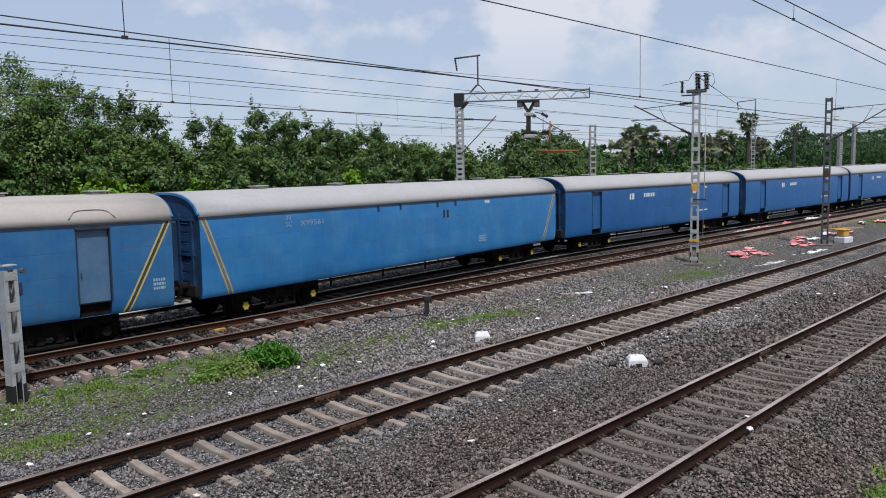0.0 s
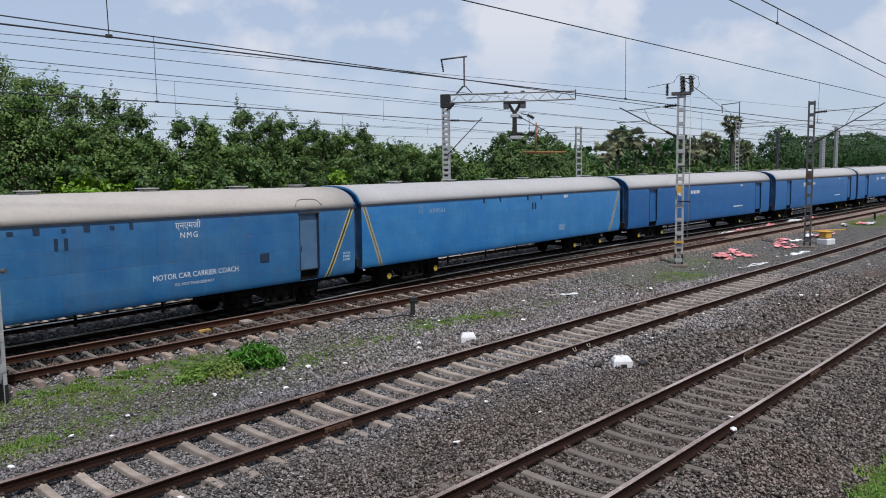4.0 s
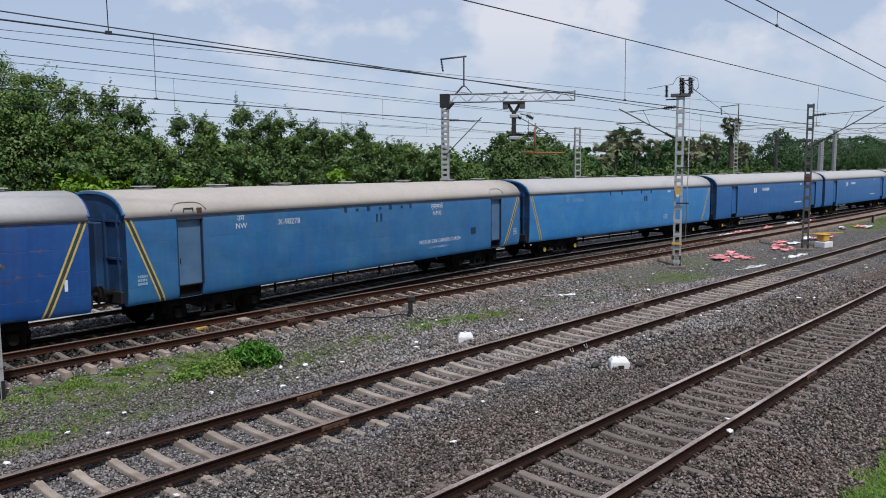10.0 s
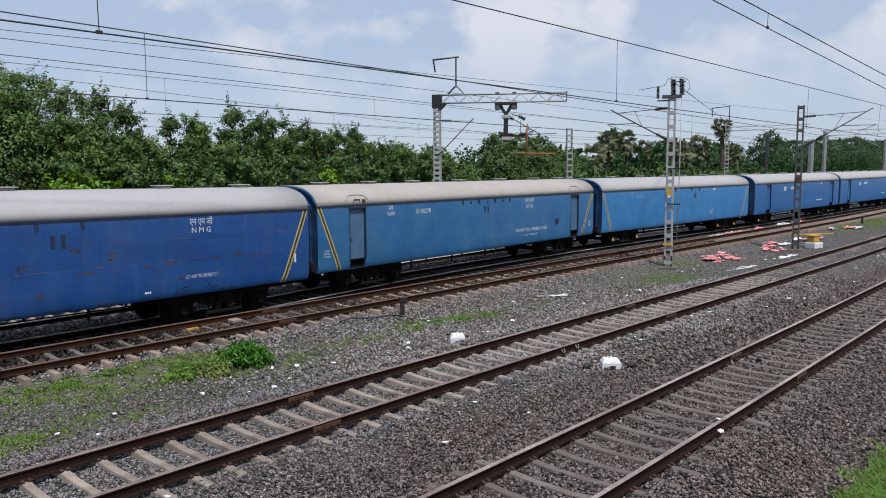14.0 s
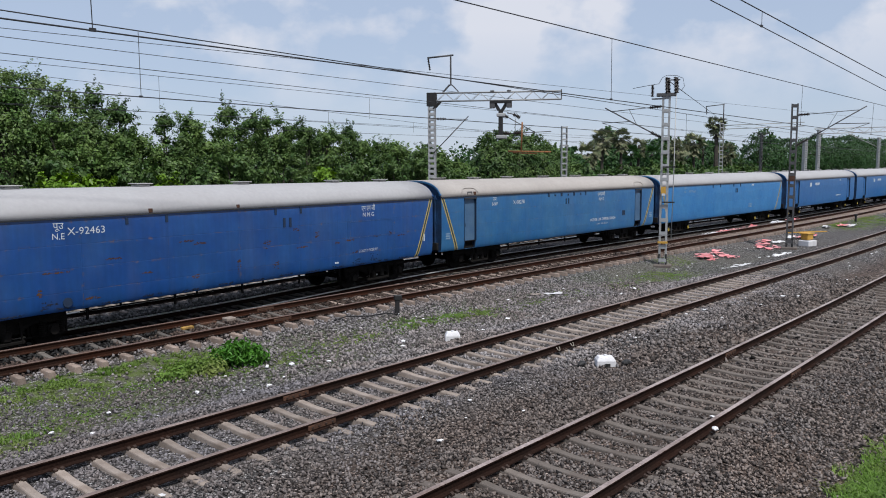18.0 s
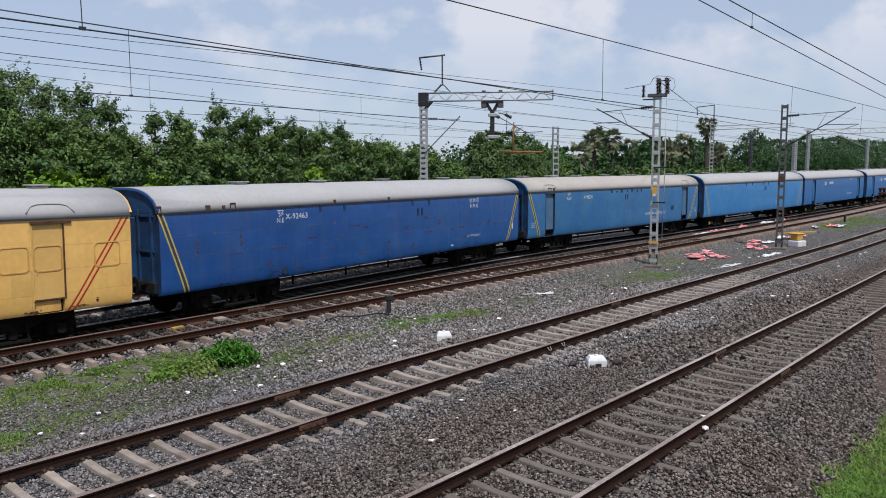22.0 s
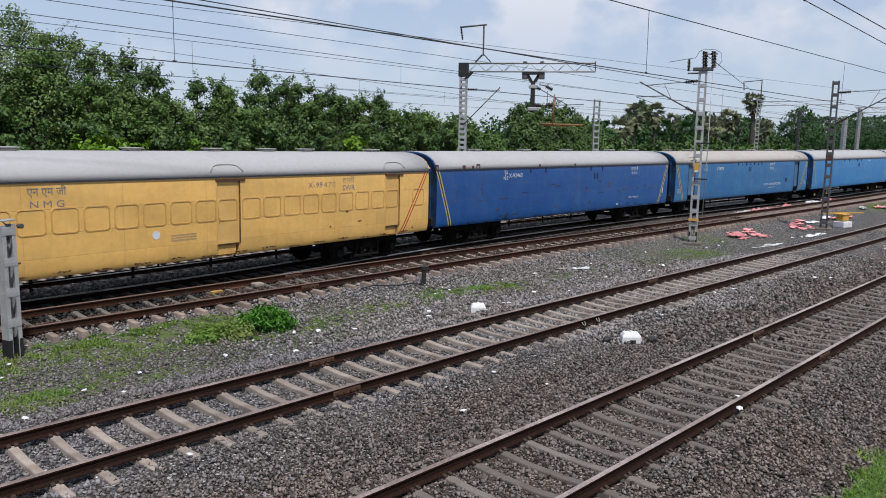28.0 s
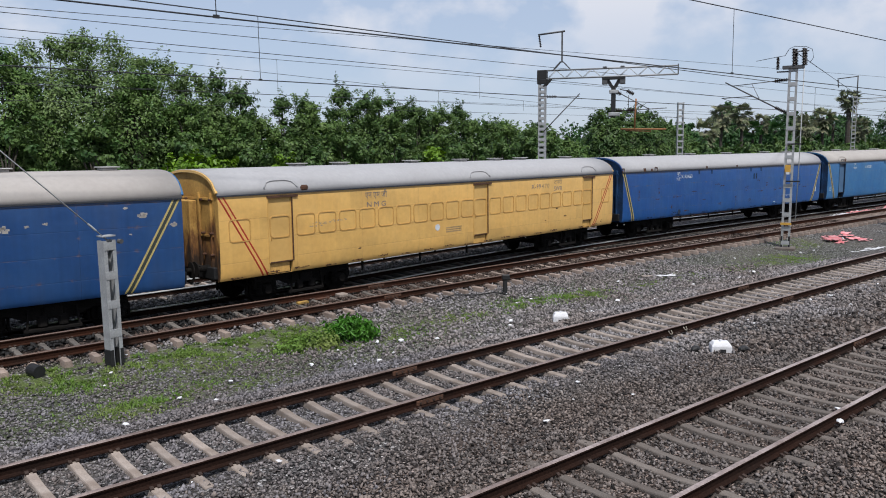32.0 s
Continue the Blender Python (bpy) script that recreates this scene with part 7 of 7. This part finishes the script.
def broadleaf(x, y, h, spread, material, label, seed, leaves=8000, size=0.34, low=0.9, sprigs=6, name="tree", dome=0.35, full=0.0):
    """Tapered trunk, limbs, and a crown of many leafy twigs that reaches low; h is the height of its top shoots."""
    rng = np.random.default_rng(seed)
    leaves, size = int(leaves * 0.72), size * 1.1
    t = empty(name, pose(x, y, gz(x, y)), label, "tree", "trees behind the line")
    blobs = []
    k = int(18 + spread * 11)
    for i in range(k):
        a = rng.uniform(0, 2 * math.pi)
        f = rng.uniform(0.0, 1) ** 0.85
        z = low + (h - low) * f
        reach = spread * math.sqrt(max(0.03, 1 - ((f - dome) / (1 - dome if f > dome else 0.75)) ** 2)) * rng.uniform(0.45, 1.0)
        r = max(rng.uniform(0.14, 0.26) * spread * (1.15 - 0.4 * f), rng.uniform(0.3, 0.5))
        blobs.append((reach * math.cos(a), reach * math.sin(a), min(z, h - r * 1.1), r))
    trunk_top = Vector((0, 0, h * 0.45))
    bm = bmesh.new()
    r0 = 0.025 * h + 0.04
    rod(bm, (0, 0, -0.3), (0.1, 0.05, h * 0.22), r0, 9, r0 * 0.8)
    rod(bm, (0.1, 0.05, h * 0.22), trunk_top, r0 * 0.8, 9, r0 * 0.55)
    for bx, by, bz, br in blobs[: k // 3]:
        e = Vector((bx, by, bz))
        s0 = Vector((0.05, 0.03, min(bz * 0.6, h * 0.42)))
        mid = s0.lerp(e, 0.5) + Vector((0, 0, 0.15 * (e - s0).length))
        rod(bm, s0, mid, r0 * 0.35, 6, r0 * 0.22)
        rod(bm, mid, e, r0 * 0.22, 6, r0 * 0.05)
    part("trunk", bm, M["bark"], t, "trunk with its limbs")
    p, d = crown_points(blobs, leaves, rng, 0.35)
    if full:
        # an even outer coat over the whole crown
        m = int(leaves * full)
        u = rng.normal(size=(m, 3))
        u /= np.linalg.norm(u, axis=1)[:, None]
        lump = 1 + 0.1 * np.sin(u[:, 0] * 7 + seed) * np.sin(u[:, 2] * 8) + 0.08 * np.sin(u[:, 1] * 11 + u[:, 2] * 9) - 0.25 * rng.uniform(0, 1, m) ** 2
        q = u * lump[:, None] * np.array([spread * 0.98, spread * 0.98, h * 0.46]) + np.array([0, 0, h * 0.46])
        p, d = np.concatenate([p, q]), np.concatenate([d, u])
    # leafy twigs that break the outline
    sp, sd = [], []
    for _ in range(int(sprigs * 9)):
        bx, by, bz, br = blobs[rng.integers(0, k)]
        u = rng.normal(size=3) * np.array([0.9, 0.9, 0.7]) + np.array([0, 0, 0.7])
        u /= np.linalg.norm(u)
        m = 30
        f = rng.uniform(0.35, 1.0, m)
        L = br + rng.uniform(0.25, 1.0)
        bow = rng.normal(0, 0.25, 3)
        q = np.array([bx, by, bz]) + u * (L * f)[:, None] + bow * (f * f)[:, None] + rng.normal(0, 1, (m, 3)) * (0.13 - 0.08 * f)[:, None]
        sp.append(q)
        sd.append(np.repeat(u[None], m, 0))
    p, d = np.concatenate([p] + sp), np.concatenate([d] + sd)
    over = np.percentile(p[:, 2], 99.7)
    p[:, 2] *= np.where(p[:, 2] > 0.4 * h, 0.4 * h / np.maximum(p[:, 2], 1e-6) + (1 - 0.4 * h / np.maximum(p[:, 2], 1e-6)) * (0.6 * h) / (over - 0.4 * h), 1.0)
    keep = p[:, 2] > 0.1
    leaf_mesh("crown", p[keep], d[keep], size, M[material], rng, t)
    return t


LEAFS = ("leaf", "leaf_dark", "leaf_olive")
LBL = {"leaf": "broad green tree with a dense leafy crown behind the train", "leaf_dark": "dark green broadleaf tree with uneven crown behind the train", "leaf_olive": "olive green broadleaf tree with dense crown behind the train"}
# x, height of the top, y, spread, foliage
ROW = [
    (4.6, 8.3, 43, 2.8, 0), (7.2, 9.0, 42.5, 2.6, 0), (9.6, 9.8, 43.5, 3.0, 2), (12.0, 10.2, 43.2, 3.4, 2), (14.4, 9.3, 43.5, 2.7, 2), (13.2, 8.4, 41, 2.4, 0), (16.4, 8.5, 42.5, 2.2, 2), (17.9, 8.75, 42.8, 1.5, 1), (19.5, 8.1, 42.7, 1.2, 1), (15.6, 7.0, 40.6, 2.0, 0), (18.6, 6.6, 41, 1.8, 0),
] + [
    (20.9, 6.2, 42.5, 1.5, 0), (22.5, 7.4, 43, 1.1, 1), (24.1, 7.5, 43, 1.0, 0), (23.4, 6.3, 42, 1.6, 1), (25.4, 6.3, 42.5, 1.4, 0), (26.8, 8.45, 43, 1.3, 1), (28.4, 7.9, 43, 1.4, 1), (29.9, 8.0, 43.2, 1.2, 0), (31.4, 7.3, 43, 1.4, 1), (32.8, 7.5, 43, 1.2, 1), (34.4, 7.1, 43, 1.4, 0), (36.2, 7.4, 43, 1.3, 1), (37.8, 6.6, 43, 1.5, 0), (39.6, 6.3, 43, 1.6, 1), (42.0, 6.0, 43.5, 2.0, 0), (45.0, 5.9, 44, 2.2, 1),
]
for i, (x, h, y, s, m) in enumerate(ROW):
    broadleaf(x, y, h - gz(x, y), s, LEAFS[m], LBL[LEAFS[m]], 40 + i, leaves=17000 if s > 2.3 else 13000 if s > 1.6 else 10500, size=0.15, low=0.4, sprigs=1 if s > 2.5 else 5 if s > 2.1 else 8, dome=0.5 if s > 2.2 else 0.25, full=1.1 if s > 2.5 else 0.3 if s > 2.1 else 0.08)
# lower growth in front and behind, closing the wall of leaves; dark leaves paint the shade under the trees
for i, (x, y, h, s, m) in enumerate(((6.5, 39, 5.6, 2.2, 1), (10.5, 39.5, 5.9, 2.3, 0), (14.5, 39, 5.2, 2.0, 1), (18, 39.3, 4.9, 1.9, 0), (21.5, 40, 5.0, 2.0, 0), (25, 40, 5.0, 2.1, 1), (28.5, 40, 5.1, 2.1, 1), (32, 40, 5.0, 2.1, 0), (35.5, 40.3, 4.9, 2.1, 1), (39, 40.5, 4.8, 2.1, 1), (43, 41, 4.9, 2.3, 0),
                                 (10, 50, 8.6, 3.5, 0), (16, 50, 7.6, 3.2, 1), (23, 50, 6.1, 2.8, 1), (28.5, 50, 6.3, 2.8, 0), (34, 51, 6.6, 2.9, 0), (40, 51, 6.5, 2.9, 1), (46, 52, 6.4, 3.0, 0))):
    broadleaf(x, y, h - gz(x, y), s, "leaf_dark", "bushy green understorey growth behind the train", 90 + i, leaves=7000, size=0.22, low=0.2, sprigs=4)
# fresh climbers just over the roof line
for i, (x, y, h, s) in enumerate(((12.9, 37, 3.95, 0.9), (14.0, 37, 4.15, 1.0), (15.3, 37, 3.85, 0.7), (19.1, 37, 3.9, 0.55), (31.0, 39, 4.2, 0.5))):
    broadleaf(x, y, h - gz(x, y), s, "leaf_bright", "fresh light green bush behind the train", 120 + i, leaves=2200, size=0.24, low=0.3, sprigs=3, name="bush")

# middle distance: a lower run, then one dense dark dome
for i, (x, y, h, s, m, f) in enumerate(((48.5, 50, 6.6, 3.0, 0, 0.6), (53, 51, 6.4, 3.0, 1, 0.6), (56.0, 52, 6.2, 2.4, 0, 0.6), (59.6, 52, 4.7, 1.8, 0, 0.6), (65.8, 53, 8.3, 2.7, 1, 1.3), (69.2, 53, 8.5, 3.2, 1, 1.5), (72.8, 53, 7.9, 2.9, 1, 1.3), (76.5, 54, 7.0, 3.0, 1, 1.0), (82, 58, 7.2, 3.6, 1, 0.8), (88, 60, 7.0, 3.6, 0, 0.6))):
    broadleaf(x, y, h + 0.7, s, LEAFS[m], LBL[LEAFS[m]], 140 + i, leaves=6500, size=0.26, low=0.3, sprigs=4 if f < 1 else 2, dome=0.35 if f < 1 else 0.5, full=f)


def palm(x, y, h, crown, fronds, label, seed, skirt=False):
    """Ringed trunk and arching fronds of many leaflets."""
    rng = np.random.default_rng(seed)
    t = empty("palm_tree", pose(x, y, gz(x, y)), label, "palm tree", "palms in the distance")
    bm = bmesh.new()
    for i in range(8):
        z0, z1 = h * i / 8, h * (i + 1) / 8
        rod(bm, (0.05 * math.sin(i), 0, z0), (0.05 * math.sin(i + 1), 0, z1), (0.5 if h > 11 else 0.3) - 0.012 * i, 8, (0.48 if h > 11 else 0.28) - 0.012 * i)
    part("trunk", bm, M["bark"], t)
    vs, fs = [], []
    for k in range(fronds):
        # a stalk and a stiff fan of blades at its end
        a, up = rng.uniform(0, 2 * math.pi), rng.uniform(-1.0, 1.35)
        d = Vector((math.cos(a) * math.cos(up), math.sin(a) * math.cos(up), math.sin(up)))
        o = Vector((0, 0, h)) + d * crown * rng.uniform(0.3, 0.55)
        side = d.cross(Vector((0, 0, 1))).normalized()
        side = (side + 0.6 * Vector(rng.normal(0, 1, 3))).normalized()
        R = crown * rng.uniform(0.4, 0.6)
        for q in range(9):
            w = (q - 4) * 0.3
            tip = o + (d * math.cos(w) + side * math.sin(w)) * R - Vector((0, 0, 0.2 * R))
            across = (side * math.cos(w) - d * math.sin(w)) * R * 0.1
            mid = o.lerp(tip, 0.6)
            b0 = len(vs)
            vs += [o, mid + across, tip, mid - across]
            fs.append((b0, b0 + 1, b0 + 2, b0 + 3))
    if skirt:
        # dead leaves hang down round the stem
        for k in range(40):
            a, z = rng.uniform(0, 2 * math.pi), h - rng.uniform(0.0, crown * 0.9)
            o = Vector((0.3 * math.cos(a), 0.3 * math.sin(a), z))
            tip = o + Vector((0.55 * crown * math.cos(a), 0.55 * crown * math.sin(a), -crown * rng.uniform(0.35, 0.7)))
            w = Vector((-math.sin(a), math.cos(a), 0)) * 0.14 * crown
            b0 = len(vs)
            vs += [o, o.lerp(tip, 0.6) + w, tip, o.lerp(tip, 0.6) - w]
            fs.append((b0, b0 + 1, b0 + 2, b0 + 3))
    add_mesh("fronds", vs, fs, M["leaf_far"] if not skirt else M["leaf_palm"], t)
    return t


for i, (x, y, h, c) in enumerate(((99.2, 62, 6.9, 2.2), (103.3, 62, 9.3, 1.9), (109, 62, 9.4, 2.0), (119.2, 62, 6.9, 2.0), (116.5, 63, 8.4, 1.6), (128.8, 62, 8.0, 2.3), (135.4, 62, 9.3, 2.3), (139.3, 62, 8.1, 2.3), (145.2, 62, 12.9, 2.2), (150, 62, 7.6, 2.3), (132, 64, 7.2, 2.2), (114, 63, 7.0, 2.0))):
    palm(x, y, h, c, 46, "tall palm tree with a ragged crown in the distance", 200 + i, i % 4 != 3)
for i, (x, y, h, s, m) in enumerate(((96, 64, 7.2, 3.6, 0), (104, 68, 6.2, 3.4, 1), (112, 72, 5.8, 3.4, 0), (124, 78, 6.2, 3.2, 1), (130, 77, 11.5, 2.6, 1), (135.5, 79, 11.6, 2.4, 1), (141, 82, 6.2, 4.0, 0), (149, 84, 6.6, 3.6, 1), (158, 82, 9.8, 4.2, 1), (166, 84, 10.8, 4.2, 1), (176, 84, 10.4, 4.4, 1)) + ((186, 84, 9.8, 4.6, 0), (197, 84, 10.6, 4.8, 1), (208, 86, 10.8, 5.0, 0), (222, 82, 14.2, 5.2, 1), (236, 84, 13.0, 5.2, 0), (250, 84, 12.4, 5.2, 1), (266, 84, 12.8, 5.5, 0), (280, 84, 14.6, 5.8, 1), (296, 84, 14.0, 5.8, 0), (312, 84, 15.0, 6.2, 1), (330, 86, 15.0, 6.5, 0), (352, 90, 15.0, 7.0, 1), (376, 92, 15.5, 7.0, 0), (402, 94, 16.0, 7.5, 1), (430, 96, 16.5, 8.0, 0), (460, 98, 17.0, 8.0, 1))):
    broadleaf(x, y, h + 0.7, s, "leaf_far", "distant dark green tree in the belt beyond the yard", 230 + i, leaves=3800, size=0.55, low=0.2, sprigs=3, full=0.7)

for i, x in enumerate(range(90, 156, 8)):
    broadleaf(x, 58, 5.2 + 0.5 * math.sin(x), 3.0, "leaf_dark", "low dark green growth under the distant palms", 280 + i, leaves=3200, size=0.42, low=0.2, sprigs=3, full=0.6)

# far woods closing the horizon, too far to count
rng = np.random.default_rng(77)
blobs = []
for x in np.arange(-60, 640, 4.5):
    y = 95 + 0.12 * max(x, 0) + rng.uniform(-6, 6)
    blobs.append((x, y, rng.uniform(1.5, 5.0), rng.uniform(3.0, 4.6)))
p, d = crown_points(blobs, 52000, rng)
p = p[p[:, 2] > -0.5]
woods = leaf_mesh("far_woods", p, rng.normal(size=p.shape), 0.9, M["leaf_far"], rng)
tagged(woods, "dense belt of green woods on the horizon", "woods", kind="stuff")

# leafy shrub in the strip between the lines
rng = np.random.default_rng(9)
shrub = empty("shrub", pose(9.85, 15.8, gz(9.85, 15.8)), "bright green leafy shrub growing among the ballast", "shrub")
bm = bmesh.new()
for k in range(14):
    a = rng.uniform(0, 6.28)
    rod(bm, (0.05 * math.cos(a), 0.05 * math.sin(a), 0), (0.35 * math.cos(a), 0.3 * math.sin(a), rng.uniform(0.25, 0.5)), 0.012, 5, 0.005)
part("stems", bm, M["leaf_olive"], shrub)
p, d = crown_points([(0, 0, 0.2, 0.36), (-0.25, 0.2, 0.2, 0.3), (0.26, -0.22, 0.2, 0.3), (0.05, 0.1, 0.32, 0.28)], 1500, rng, 0.55)
ok = p[:, 2] > 0.02
leaf_mesh("leaves", p[ok] * np.array([1.05, 1.05, 1]), d[ok], 0.165, M["leaf_shrub"], rng, shrub, droop=0.3, slim=0.16)


# low weeds beside the shrub
rng = np.random.default_rng(19)
weeds = empty("weed_clump", pose(8.75, 15.75, gz(8.75, 15.75)), "low clump of yellowish green weeds beside the shrub", "weeds")
p, d = crown_points([(0, 0, 0.06, 0.3), (-0.5, -0.1, 0.04, 0.26), (0.4, 0.1, 0.05, 0.3), (-0.2, 0.25, 0.05, 0.28), (0.25, -0.22, 0.05, 0.25), (-0.75, 0.1, 0.03, 0.2)], 3200, rng, 0.4)
ok = p[:, 2] > 0.01
leaf_mesh("leaves", p[ok] * np.array([1.1, 1.1, 1.15]), d[ok], 0.085, M["grass"], rng, weeds)
bm = bmesh.new()
for k in range(12):
    a = rng.uniform(0, 6.28)
    rod(bm, (0.1 * math.cos(a), 0.1 * math.sin(a), 0), (0.5 * math.cos(a), 0.25 * math.sin(a), 0.16), 0.006, 4, 0.003)
part("stems", bm, M["leaf_olive"], weeds)


# grass: blades too many to count
def grass_blades(name, n, seed, label):
    rng = np.random.default_rng(seed)
    xs, ys, hs = [], [], []
    w = np.array([r * r * 0.62 * k for _, _, r, k in GRASS])
    pick = rng.choice(len(GRASS), n, p=w / w.sum())
    G = np.array(GRASS)[pick]
    x = G[:, 0] + G[:, 2] * rng.normal(0, 0.8, n)
    y = G[:, 1] + 0.62 * G[:, 2] * rng.normal(0, 0.8, n)
    nz = np.array([noise.noise(Vector((a * 2.2, b * 2.2, 3.3))) for a, b in zip(x, y)])
    fine = np.array([noise.noise(Vector((a * 6.5, b * 6.5, 1.3))) for a, b in zip(x, y)])
    near = y < 6
    ok = ((nz + 0.7 * fine > 0.02) | near) & (np.abs(y - line_ys("B", x)) > 1.3) & (~near | (y < 3.05 + 0.35 * nz + 0.25 * fine))
    x, y, G = x[ok], y[ok], G[ok]
    n = len(x)
    h = rng.uniform(0.03, 0.075, n) * (0.45 + 0.65 * G[:, 3]) * np.where(y < 6, 0.9, 1.0)
    a = rng.uniform(0, 2 * math.pi, n)
    lean = rng.uniform(0.4, 1.6, n) * h
    z = ground_z(x, y) - 0.01
    wdt = rng.uniform(0.006, 0.014, n)
    p = np.stack([x, y, z], 1)
    side = np.stack([-np.sin(a), np.cos(a), np.zeros(n)], 1) * wdt[:, None]
    fw = np.stack([np.cos(a), np.sin(a), np.zeros(n)], 1)
    mid = p + fw * (lean * 0.35)[:, None] + np.array([0, 0, 1]) * (h * 0.65)[:, None]
    tip = p + fw * lean[:, None] + np.array([0, 0, 1]) * h[:, None]
    v = np.stack([p - side, p + side, mid + side * 0.8, mid - side * 0.8, tip], 1).reshape(-1, 3)
    k = np.arange(n)[:, None] * 5
    f = np.concatenate([k + [0, 1, 2], k + [0, 2, 3], k + [3, 2, 4]], 1).reshape(-1, 3)
    me = bpy.data.meshes.new(name)
    me.vertices.add(n * 5)
    me.vertices.foreach_set("co", v.ravel())
    me.loops.add(n * 9)
    me.loops.foreach_set("vertex_index", f.ravel().astype(np.int32))
    me.polygons.add(n * 3)
    me.polygons.foreach_set("loop_start", np.arange(0, n * 9, 3, dtype=np.int32))
    me.update(calc_edges=True)
    me.materials.append(M["grass"])
    return tagged(new(name, me), label, "grass", kind="stuff")


grass_blades("grass", 130000, 31, "short green grass tufts growing through the ballast")


# ---- movement ----
LX = np.linspace(-60, 260, 3201)
LY = line_ys("A", LX)
LS = np.concatenate([[0], np.cumsum(np.hypot(np.diff(LX), np.diff(LY)))])
LS -= np.interp(0, LX, LS)


def train_s(t):
    """Way of the reference coach's rear end along the line, in metres."""
    u = t - 16
    return 20.51144 + 2.011271 * u - 0.00214008 * u ** 2 + 9.632e-06 * u ** 3 + 3.4809e-06 * u ** 4


def on_line(s):
    x = float(np.interp(s, LS, LX))
    return x, float(np.interp(x, LX, LY))


def motions():
    times = [k * 1.0 for k in range(33)]
    for c, k in TRAIN:
        rows = []
        for t in times:
            mid = train_s(t) + k * PITCH + 0.482 + HALF
            (xa, ya), (xb, yb) = on_line(mid - 7.39), on_line(mid + 7.39)
            za, zb = float(line_z("A", xa)), float(line_z("A", xb))
            run = math.hypot(xb - xa, yb - ya)
            rows.append((t, pose((xa + xb) / 2, (ya + yb) / 2, (za + zb) / 2 + RIDE, 0, -math.degrees(math.atan2(zb - za, run)), math.degrees(math.atan2(yb - ya, xb - xa)))))
        walk(c, rows)
    steps = [k / 3 for k in range(97)]
    for w, e in WHEELSETS:
        rows = [(t, pose(e, 0, 0.4575) @ Matrix.Rotation((train_s(t) - train_s(0)) / 0.4575, 4, "Y")) for t in steps]
        walk(w, rows)


motions()
